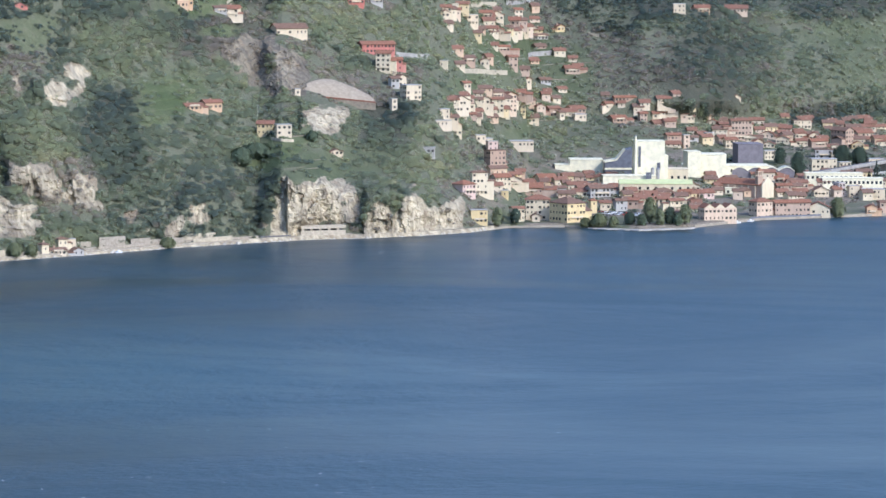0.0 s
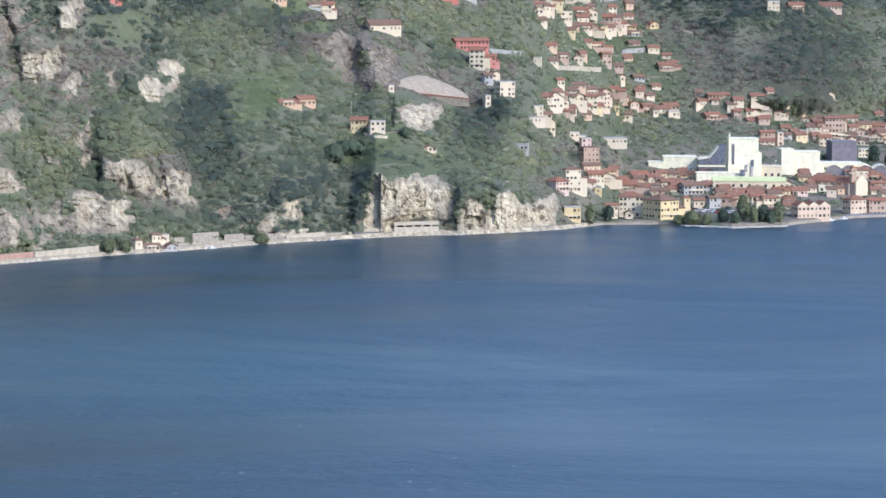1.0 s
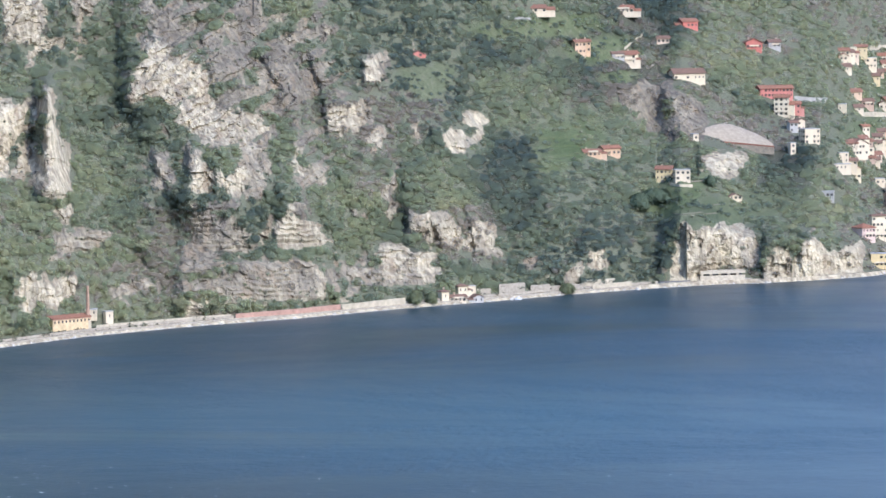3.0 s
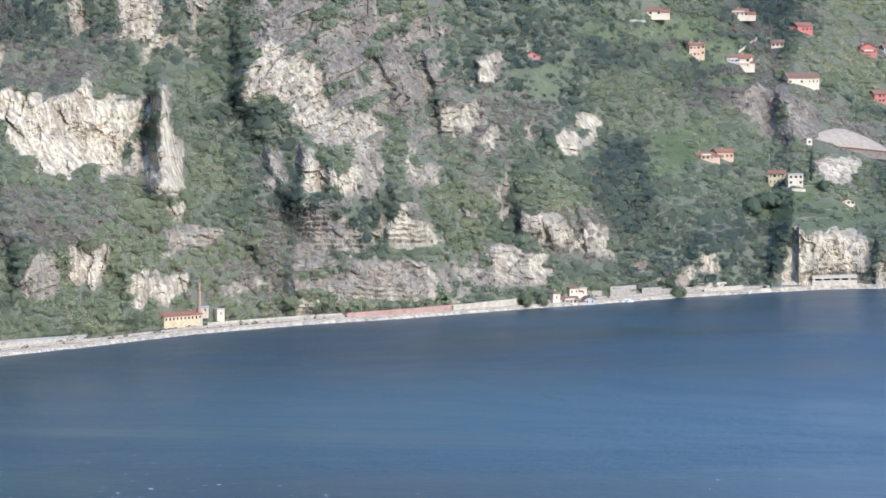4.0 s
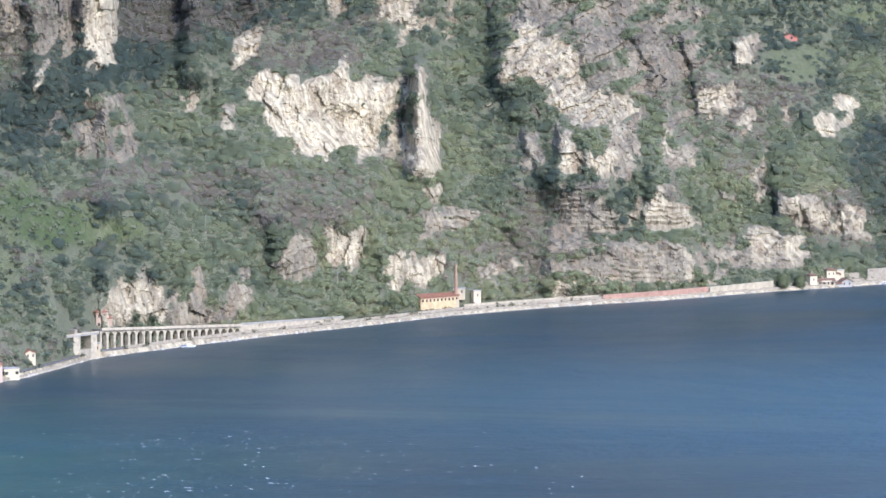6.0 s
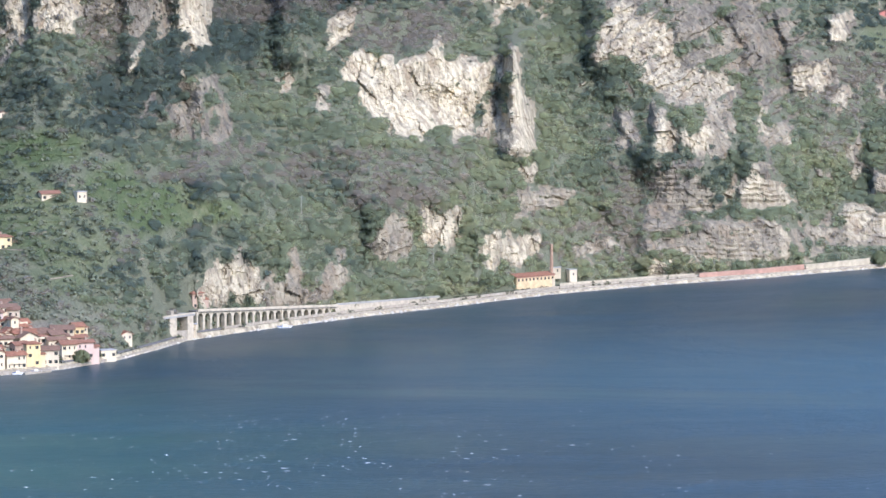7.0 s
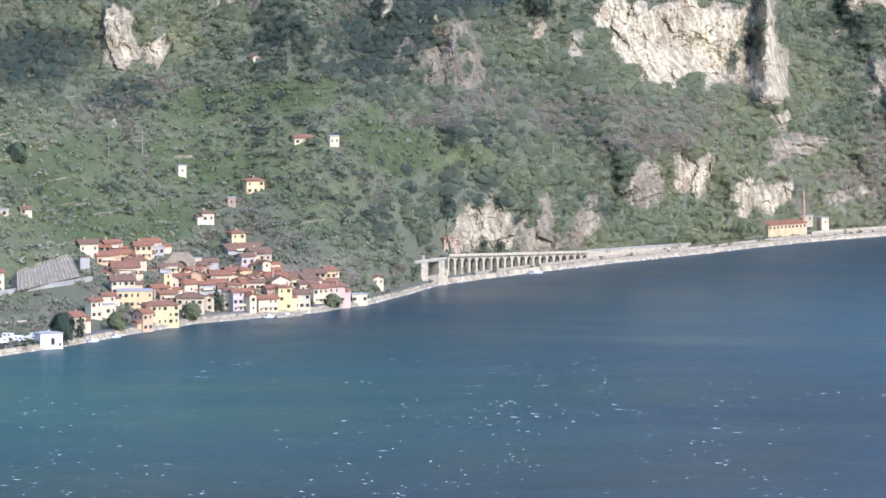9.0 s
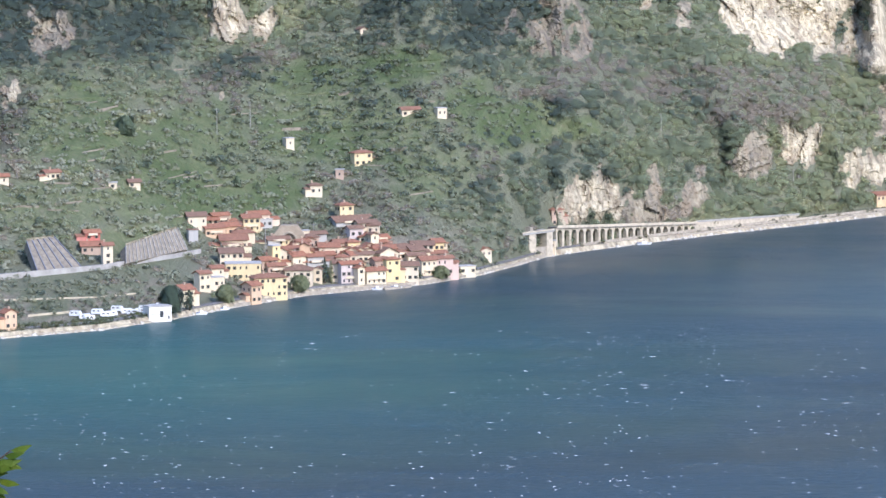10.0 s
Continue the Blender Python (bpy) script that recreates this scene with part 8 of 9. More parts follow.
far_house(733.3, 3967.3, 32.0, 16, 7.5, 6.8, 7.6, "peach", "tile")
far_house(789.9, 4009.7, 32.7, 3, 5.5, 7.2, 5.4, "cream", "tile")
far_house(799.4, 4004.7, 29.5, 21, 11.0, 5.0, 3.9, "cream", "tile")
far_house(732.4, 3935.3, 25.6, 15, 9.0, 5.6, 6.4, "peach", "brown")
far_house(738.9, 3985.2, 37.1, 15, 6.5, 5.1, 3.9, "cream", "tile")
far_house(737.9, 3877.4, 21.3, -6, 7.5, 6.3, 4.6, "yellow", "tile")
far_house(772.0, 3963.6, 25.7, 15, 9.0, 5.9, 7.6, "cream", "tile")
far_house(709.5, 3948.4, 30.9, 10, 6.5, 6.9, 3.9, "cream", "tile")
far_house(737.6, 3923.0, 24.1, 15, 9.0, 5.8, 5.4, "cream", "tile")
far_house(782.4, 3916.5, 22.4, 3, 9.0, 6.1, 5.4, "cream", "tile")
far_house(710.8, 3937.1, 28.1, 22, 11.0, 7.2, 4.6, "cream", "tile")
far_house(788.7, 3994.8, 29.0, -6, 9.0, 6.1, 7.6, "orange", "tile")
far_house(774.8, 3975.7, 27.4, 9, 7.5, 5.5, 5.4, "cream", "tile")
far_house(764.9, 3920.3, 23.1, 9, 9.0, 7.3, 6.4, "white", "brown")
far_house(721.7, 3933.2, 26.3, 4, 6.5, 7.2, 7.6, "white", "tile")
far_house(719.2, 3980.2, 38.4, 10, 6.5, 6.9, 4.6, "yellow", "tile")
far_house(731.9, 3980.7, 36.9, 4, 5.5, 5.1, 3.9, "white", "tile")
far_house(757.5, 3988.4, 34.1, 21, 6.5, 5.0, 4.6, "white", "tile")
far_house(751.2, 3974.9, 30.8, 3, 7.5, 6.4, 7.6, "yellow", "brown")
far_house(763.5, 3986.3, 31.7, -6, 5.5, 7.2, 5.4, "rose", "tile")
far_house(775.7, 4005.8, 35.8, 3, 9.0, 5.9, 3.9, "orange", "brown")
far_house(751.5, 3971.4, 29.9, 3, 5.5, 5.4, 3.9, "orange", "brown")
far_house(786.2, 3992.1, 28.9, 9, 11.0, 6.1, 5.4, "white", "tile")
far_house(770.1, 3986.1, 30.1, 3, 7.5, 7.0, 3.9, "white", "tile")
far_house(769.9, 3998.3, 34.3, 21, 6.5, 6.5, 4.6, "cream", "brown")
far_house(786.2, 4013.3, 35.8, 21, 11.0, 6.2, 3.9, "white", "tile")
far_house(770.6, 3925.5, 23.3, 21, 6.5, 5.3, 5.4, "rose", "tile")
far_house(701.4, 3943.2, 31.0, 22, 11.0, 7.0, 6.4, "yellow", "brown")
far_house(782.9, 3978.1, 26.8, 9, 6.5, 5.4, 4.6, "white", "tile")
far_house(771.4, 3974.9, 27.6, 3, 11.0, 5.8, 7.6, "yellow", "brown")
far_house(781.1, 3982.3, 27.5, 15, 7.5, 7.5, 3.9, "orange", "tile")
far_house(709.9, 3917.4, 25.2, 22, 7.5, 6.9, 7.6, "orange", "brown")
far_house(709.6, 3948.7, 31.1, 22, 11.0, 5.2, 5.4, "white", "tile")
far_house(753.8, 3985.7, 34.0, 9, 9.0, 6.2, 3.9, "white", "brown")
far_house(629.9, 3628.1, 10.3, 10, 9.0, 6.8, 6.4, "rose", "tile")
far_house(625.3, 3587.2, 7.8, -5, 5.5, 6.8, 7.6, "white", "brown")
far_house(637.0, 3619.3, 9.1, 16, 5.5, 5.3, 3.9, "rose", "tile")
far_house(623.4, 3609.5, 9.5, 4, 11.0, 5.1, 4.6, "orange", "tile")
far_house(647.6, 3592.2, 7.2, 22, 9.0, 6.3, 5.4, "cream", "tile")
far_house(612.7, 3563.0, 7.2, -5, 6.5, 5.2, 7.6, "peach", "brown")
far_house(672.6, 3654.2, 10.1, -5, 9.0, 5.7, 4.6, "cream", "tile")
far_house(659.6, 3586.2, 6.5, 10, 7.5, 6.4, 3.9, "peach", "brown")
far_house(615.3, 3630.2, 11.6, 16, 7.5, 5.6, 5.4, "yellow", "tile")
far_house(630.6, 3621.3, 9.7, -5, 5.5, 5.6, 3.9, "orange", "brown")
far_house(622.8, 3582.7, 7.8, 22, 9.0, 6.1, 6.4, "orange", "brown")
far_house(486.8, 3630.5, 14.3, 12, 6.5, 5.7, 5.4, "cream", "tile")
far_house(454.6, 3531.9, 17.7, 13, 11.0, 7.3, 6.4, "orange", "brown")
far_house(437.2, 3487.3, 18.8, 7, 9.0, 5.9, 5.4, "white", "tile")
far_house(473.7, 3560.2, 10.1, 18, 9.0, 7.1, 5.4, "cream", "brown")
far_house(451.9, 3540.5, 21.9, 13, 7.5, 7.0, 4.6, "orange", "tile")
far_house(471.9, 3593.3, 13.8, 25, 11.0, 5.4, 5.4, "white", "tile")
far_house(465.6, 3577.7, 19.7, -2, 6.5, 5.2, 7.6, "orange", "tile")
far_house(484.2, 3593.1, 12.0, -3, 5.5, 5.9, 7.6, "orange", "brown")
far_house(473.6, 3597.8, 12.6, 19, 6.5, 5.3, 5.4, "cream", "brown")
far_house(467.8, 3567.9, 12.8, 7, 11.0, 5.4, 4.6, "orange", "tile")
far_house(448.9, 3553.9, 27.4, 25, 6.5, 7.3, 4.6, "yellow", "tile")
far_house(494.6, 3601.4, 12.3, 12, 5.5, 5.1, 7.6, "cream", "tile")
far_house(485.1, 3596.1, 12.1, -3, 6.5, 6.6, 7.6, "yellow", "tile")
far_house(448.3, 3545.5, 26.0, 7, 5.5, 5.4, 5.4, "white", "brown")
far_house(459.8, 3564.6, 22.3, 25, 9.0, 5.4, 3.9, "yellow", "tile")
far_house(498.5, 3607.1, 12.6, 18, 5.5, 6.3, 7.6, "peach", "tile")
far_house(442.3, 3526.3, 25.1, 25, 11.0, 5.2, 7.6, "orange", "brown")
far_house(472.5, 3724.3, 63.3, 13, 9.0, 6.4, 6.4, "white", "brown")
far_house(508.4, 3863.1, 53.3, 13, 9.0, 6.4, 7.6, "orange", "brown")
far_house(440.9, 3624.5, 56.9, -2, 6.5, 6.3, 5.4, "white", "brown")
far_house(444.0, 3658.2, 71.9, -2, 11.0, 6.1, 4.6, "cream", "brown")
far_house(533.0, 3894.0, 55.9, 24, 5.5, 5.6, 4.6, "cream", "brown")
far_house(430.6, 3618.4, 73.4, 25, 7.5, 5.5, 3.9, "cream", "tile")
far_house(539.2, 3870.0, 46.2, 6, 11.0, 7.2, 6.4, "cream", "tile")
far_house(466.9, 3700.1, 58.0, 13, 11.0, 6.2, 5.4, "yellow", "tile")
far_house(432.2, 3614.2, 68.7, 13, 11.0, 5.5, 6.4, "rose", "tile")
far_house(472.1, 3714.0, 56.1, -2, 6.5, 7.4, 6.4, "cream", "brown")
far_house(479.3, 3743.4, 60.9, 19, 11.0, 6.6, 6.4, "white", "brown")
far_house(435.7, 3612.6, 60.9, 7, 6.5, 7.5, 3.9, "rose", "tile")
far_house(538.9, 3909.7, 62.1, 24, 7.5, 5.3, 4.6, "white", "tile")
far_house(442.4, 3635.2, 60.6, 19, 7.5, 5.9, 4.6, "peach", "tile")
far_house(527.1, 3901.3, 61.6, 6, 5.5, 7.2, 3.9, "cream", "tile")
far_house(458.3, 3677.6, 60.0, 13, 6.5, 5.5, 3.9, "white", "tile")
far_house(498.8, 3818.3, 61.0, 13, 6.5, 6.8, 6.4, "rose", "tile")
far_house(417.4, 3579.8, 72.4, 7, 11.0, 7.1, 3.9, "white", "tile")
far_house(453.5, 3687.3, 73.0, 13, 11.0, 6.1, 5.4, "orange", "brown")
far_house(524.4, 3889.8, 56.5, 6, 6.5, 5.9, 7.6, "peach", "tile")
far_house(444.0, 3651.8, 68.2, -2, 9.0, 5.5, 3.9, "cream", "brown")
far_house(532.5, 3892.9, 55.4, 18, 6.5, 5.5, 5.4, "cream", "brown")
far_house(454.4, 3661.0, 56.1, 25, 11.0, 7.2, 3.9, "orange", "brown")
far_house(536.5, 4048.4, 116.1, 18, 6.5, 7.1, 7.6, "orange", "brown")
far_house(498.4, 3882.6, 103.2, 19, 7.5, 5.7, 7.6, "cream", "tile")
far_house(504.9, 3906.2, 104.3, 25, 7.5, 5.6, 7.6, "cream", "tile")
far_house(474.6, 3835.6, 112.9, 13, 9.0, 7.2, 7.6, "cream", "tile")
far_house(475.1, 3830.0, 109.9, 7, 9.0, 5.3, 4.6, "cream", "tile")
far_house(465.3, 3811.2, 111.1, 13, 7.5, 6.9, 3.9, "orange", "brown")
far_house(435.4, 3742.0, 124.0, 19, 9.0, 6.2, 7.6, "cream", "brown")
far_house(523.4, 3986.8, 102.5, 25, 6.5, 6.7, 7.6, "peach", "tile")
far_house(476.9, 3834.4, 109.8, -2, 9.0, 7.0, 4.6, "white", "tile")
far_house(460.3, 3786.7, 106.4, -2, 7.5, 5.1, 6.4, "yellow", "brown")
far_house(499.9, 3890.5, 104.8, 25, 11.0, 7.1, 6.4, "peach", "brown")
far_house(534.1, 4015.7, 102.0, -3, 9.0, 6.3, 4.6, "yellow", "tile")
far_house(509.9, 3931.5, 109.1, 13, 11.0, 5.7, 7.6, "rose", "brown")
far_house(536.6, 4054.9, 118.4, 12, 5.5, 7.0, 4.6, "white", "tile")
far_house(477.3, 3830.3, 107.5, 25, 7.5, 5.6, 4.6, "white", "brown")
far_house(486.4, 3881.6, 121.8, 13, 5.5, 6.7, 4.6, "white", "brown")
far_house(494.6, 3878.9, 108.2, 19, 7.5, 5.3, 4.6, "yellow", "brown")
far_house(533.5, 4031.9, 109.4, 18, 9.0, 5.7, 4.6, "peach", "tile")
far_house(451.0, 3788.6, 124.7, -2, 6.5, 7.1, 5.4, "white", "tile")
far_house(431.9, 3720.4, 117.1, 13, 6.5, 6.8, 5.4, "cream", "brown")
far_house(477.8, 3852.0, 117.6, 13, 6.5, 7.3, 5.4, "yellow", "tile")
far_house(503.8, 3908.9, 108.2, 25, 9.0, 7.2, 3.9, "cream", "tile")
far_house(449.0, 3783.9, 126.0, -2, 11.0, 5.1, 7.6, "yellow", "tile")
far_house(685.9, 3637.3, 8.8, -6, 9.0, 5.9, 7.6, "peach", "tile")
far_house(663.6, 3631.7, 9.0, 16, 9.0, 6.2, 7.6, "orange", "brown")
far_house(668.2, 3652.0, 10.1, -5, 6.5, 5.7, 5.4, "orange", "tile")
far_house(651.7, 3577.4, 6.2, 22, 7.5, 7.4, 5.4, "cream", "brown")
far_house(715.6, 3707.2, 12.0, -6, 7.5, 5.6, 5.4, "cream", "brown")
far_house(705.5, 3675.8, 10.5, 15, 6.5, 6.5, 4.6, "cream", "tile")
far_house(665.5, 3641.4, 9.5, -5, 6.5, 7.1, 6.4, "white", "tile")
far_house(664.5, 3685.3, 12.1, 22, 7.5, 7.4, 5.4, "cream", "tile")
far_house(660.9, 3607.4, 7.7, 16, 7.5, 5.2, 7.6, "white", "brown")
far_house(705.6, 3626.6, 7.7, 3, 9.0, 5.7, 4.6, "white", "brown")
far_house(698.7, 3683.0, 11.1, 21, 5.5, 6.5, 6.4, "rose", "tile")
far_house(662.4, 3602.8, 7.4, 22, 11.0, 6.2, 4.6, "cream", "tile")
far_house(660.7, 3604.5, 7.5, 4, 5.5, 6.9, 3.9, "cream", "brown")
far_house(726.4, 3701.0, 11.4, 3, 11.0, 6.2, 7.6, "yellow", "brown")
far_house(703.1, 3718.7, 13.0, 3, 6.5, 6.7, 5.4, "cream", "brown")
far_house(721.9, 3751.1, 14.3, 9, 5.5, 6.5, 5.4, "white", "brown")
far_house(705.2, 3583.5, 5.2, 15, 7.5, 6.6, 7.6, "cream", "brown")
far_house(732.3, 3747.4, 13.8, 15, 6.5, 6.6, 5.4, "white", "brown")
far_house(730.8, 3659.6, 8.9, -6, 7.5, 5.4, 6.4, "cream", "brown")
far_house(714.3, 3647.9, 8.7, -6, 5.5, 5.8, 7.6, "peach", "tile")
far_house(719.3, 3712.6, 12.2, -6, 5.5, 5.5, 3.9, "white", "tile")
far_house(712.3, 3636.7, 8.0, 21, 11.0, 7.1, 6.4, "yellow", "tile")
far_house(687.2, 3598.1, 6.5, 9, 5.5, 7.1, 7.6, "peach", "tile")
far_house(693.2, 3951.6, 35.1, -5, 11.0, 5.6, 6.4, "white", "tile")
far_house(691.6, 3932.0, 30.3, 10, 7.5, 5.6, 5.4, "peach", "tile")
far_house(680.5, 3933.4, 34.2, -5, 9.0, 7.2, 6.4, "white", "tile")
far_house(637.0, 3845.5, 27.6, 23, 9.0, 6.4, 7.6, "yellow", "tile")
far_house(635.4, 3904.5, 51.3, 17, 5.5, 5.8, 3.9, "yellow", "tile")
far_house(637.1, 3867.6, 32.0, 23, 7.5, 6.3, 3.9, "white", "tile")
far_house(669.5, 3944.6, 41.4, -5, 5.5, 7.1, 3.9, "yellow", "brown")
far_house(607.4, 3812.8, 27.5, 5, 11.0, 6.7, 4.6, "white", "tile")
far_house(619.3, 3899.8, 50.7, 11, 6.5, 6.3, 4.6, "peach", "brown")
far_house(651.1, 3862.1, 27.2, 22, 6.5, 6.5, 6.4, "peach", "tile")
far_house(608.3, 3886.2, 39.4, 23, 11.0, 7.2, 3.9, "rose", "tile")
far_house(616.0, 3885.3, 37.9, 17, 9.0, 6.0, 6.4, "rose", "tile")
far_house(680.1, 3941.4, 36.5, 4, 6.5, 5.8, 5.4, "white", "brown")
far_house(630.3, 3903.6, 40.9, -4, 5.5, 5.0, 7.6, "peach", "tile")
far_house(686.9, 3909.9, 26.8, -5, 6.5, 7.3, 3.9, "white", "brown")
far_house(655.1, 3890.9, 31.9, -5, 11.0, 6.2, 6.4, "white", "brown")
far_house(609.6, 3899.4, 46.1, 17, 11.0, 6.1, 3.9, "cream", "tile")
far_house(631.5, 3874.7, 34.6, -4, 6.5, 6.8, 3.9, "white", "tile")
far_house(650.4, 3923.4, 40.3, 17, 5.5, 5.4, 6.4, "orange", "tile")
far_house(664.0, 3932.3, 38.7, 4, 6.5, 6.8, 3.9, "white", "brown")
far_house(556.4, 3947.6, 76.6, 6, 7.5, 5.3, 5.4, "cream", "tile")
far_house(522.2, 3947.4, 81.9, 24, 7.5, 7.5, 4.6, "orange", "tile")
far_house(475.3, 3811.2, 99.6, -2, 7.5, 6.8, 3.9, "cream", "tile")
far_house(532.5, 3987.0, 91.3, 24, 9.0, 6.6, 3.9, "rose", "brown")
far_house(435.4, 3699.6, 100.3, 19, 9.0, 6.5, 5.4, "orange", "tile")
far_house(500.8, 3847.3, 80.0, 7, 11.0, 7.3, 4.6, "rose", "brown")
far_house(554.7, 3962.4, 82.5, -3, 6.5, 5.3, 4.6, "white", "tile")
far_house(435.3, 3675.9, 90.5, 7, 6.5, 6.1, 5.4, "white", "brown")
far_house(545.4, 3971.4, 86.2, 12, 9.0, 5.9, 6.4, "cream", "tile")
far_house(466.1, 3764.5, 90.7, 25, 5.5, 6.3, 6.4, "orange", "tile")
far_house(598.9, 3895.8, 52.6, 5, 7.5, 7.4, 5.4, "cream", "tile")
far_house(571.5, 3908.3, 58.7, -3, 5.5, 6.7, 3.9, "white", "brown")
far_house(593.9, 3894.4, 47.1, 5, 7.5, 7.1, 7.6, "white", "brown")
far_house(622.6, 3902.0, 57.8, 23, 6.5, 7.0, 6.4, "rose", "tile")
far_house(582.1, 3897.1, 51.6, -3, 5.5, 5.2, 5.4, "white", "tile")
far_house(620.9, 3901.7, 41.5, -4, 6.5, 7.1, 4.6, "orange", "tile")
far_house(560.1, 3512.2, 7.4, 11, 6.5, 6.0, 4.6, "white", "brown")
far_house(569.9, 3482.6, 5.2, -4, 5.5, 5.7, 3.9, "cream", "tile")
far_house(574.7, 3504.7, 6.3, -4, 6.5, 7.4, 5.4, "orange", "tile")
far_house(556.4, 3537.2, 9.0, 11, 11.0, 6.0, 4.6, "white", "tile")
far_house(535.8, 3541.6, 9.6, 11, 7.5, 7.3, 7.6, "orange", "tile")
far_house(571.1, 3489.0, 5.6, 17, 7.5, 6.6, 4.6, "rose", "brown")
far_house(549.4, 3513.3, 7.8, 23, 11.0, 7.2, 5.4, "yellow", "tile")
far_house(529.3, 3499.6, 7.2, 11, 7.5, 5.1, 4.6, "rose", "tile")
far_house(606.4, 3638.9, 12.9, 5, 9.0, 6.8, 5.4, "yellow", "brown")
far_house(645.2, 3704.1, 14.2, 4, 6.5, 6.1, 3.9, "yellow", "brown")
far_house(659.7, 3730.4, 14.9, 22, 11.0, 6.2, 4.6, "cream", "tile")
far_house(609.2, 3656.8, 13.9, 5, 6.5, 6.7, 6.4, "orange", "tile")
far_house(665.4, 3665.3, 10.9, 16, 7.5, 6.2, 3.9, "rose", "tile")
far_house(648.7, 3687.6, 12.8, 4, 11.0, 5.0, 5.4, "cream", "tile")
far_house(683.6, 3712.1, 13.2, -5, 9.0, 5.7, 3.9, "rose", "tile")
far_house(675.1, 3663.2, 10.6, 16, 7.5, 5.4, 4.6, "rose", "brown")
far_house(653.5, 3681.6, 12.3, 4, 11.0, 5.3, 7.6, "white", "tile")
far_house(606.3, 3597.8, 10.1, 16, 9.0, 5.4, 6.4, "orange", "tile")
far_house(621.1, 3642.6, 12.0, 22, 9.0, 6.0, 6.4, "orange", "brown")
far_house(677.6, 3674.4, 11.1, 10, 7.5, 7.4, 6.4, "cream", "tile")
far_house(600.6, 3579.6, 9.3, 22, 7.5, 6.2, 5.4, "white", "brown")
join_far_houses()
FOOTPRINTS.append((-258.0, 2734.0, 8, 16))        # the yard of the rose house above the viaduct

# ---- woods, olives and scrub ----
def leaf_material(name, stops, rough=0.75, airy=0.5):
    m = Nodes(name)
    c = m.ramp(m.attr("tint"), stops)
    c = m.mix(m.calc("MULTIPLY", m.noise(0.3, 3), 0.35), c, (0.09, 0.10, 0.06))
    m.bsdf.inputs["Subsurface Weight"].default_value = 0.0
    return leafy(m, c, rough, 0.45, airy)


def tree_template(rng, leaves, tall, spread, leaf, gap):
    """A tapered trunk with limbs and a crown of many bent leaf clumps; unit crown radius, foot at z = 0."""
    verts, faces, norms = [], [], []

    def stick(a, b, r0, r1):
        a, b = np.array(a), np.array(b)
        n = len(verts)
        for p, r in ((a, r0), (b, r1)):
            for k in range(3):
                t = 2.1 * k
                verts.append(p + r * np.array([math.cos(t), math.sin(t), 0]))
                norms.append(np.array([math.cos(t), math.sin(t), 0]))
        for k in range(3):
            faces.append((n + k, n + (k + 1) % 3, n + 3 + (k + 1) % 3, n + 3 + k))
    stick((0, 0, -0.6), (0, 0, tall * 0.75), 0.10, 0.05)
    for k in range(1):
        t = rng.uniform(0, 6.28)
        stick((0, 0, tall * (0.3 + 0.12 * k)), (0.6 * math.cos(t), 0.6 * math.sin(t), tall * (0.6 + 0.12 * k)), 0.05, 0.02)
    lobes = [np.array([rng.uniform(-0.5, 0.5), rng.uniform(-0.5, 0.5), rng.uniform(-0.4, 0.45) * spread]) for _ in range(gap)]
    for _ in range(leaves):
        c = lobes[rng.randrange(gap)]
        v = np.array([rng.gauss(0, 1), rng.gauss(0, 1), rng.gauss(0, 1) * 0.9 + 0.25])
        v /= np.linalg.norm(v)
        p = c + v * rng.uniform(0.47, 0.62)
        p = np.array([p[0], p[1], tall + p[2] * spread])
        n = v + np.array([rng.gauss(0, 0.3), rng.gauss(0, 0.3), rng.gauss(0, 0.3) + 0.45])
        n /= np.linalg.norm(n)
        u = np.cross(n, [0.3, 0.2, 0.9])
        u /= np.linalg.norm(u)
        w = np.cross(n, u)
        s = leaf * rng.uniform(0.6, 1.25)
        k = len(verts)
        verts.extend([p - u * s, p - w * s * 0.7 + n * s * 0.3, p + u * s * 0.9, p + w * s * 0.8 + n * s * 0.25])
        faces.append((k, k + 1, k + 2, k + 3))
        soft = v * 0.75 + n * 0.35 + np.array([0, 0, 0.15])
        norms.extend([soft / np.linalg.norm(soft)] * 4)
    return np.array(verts), np.array(faces, dtype=np.int32), np.array(norms)


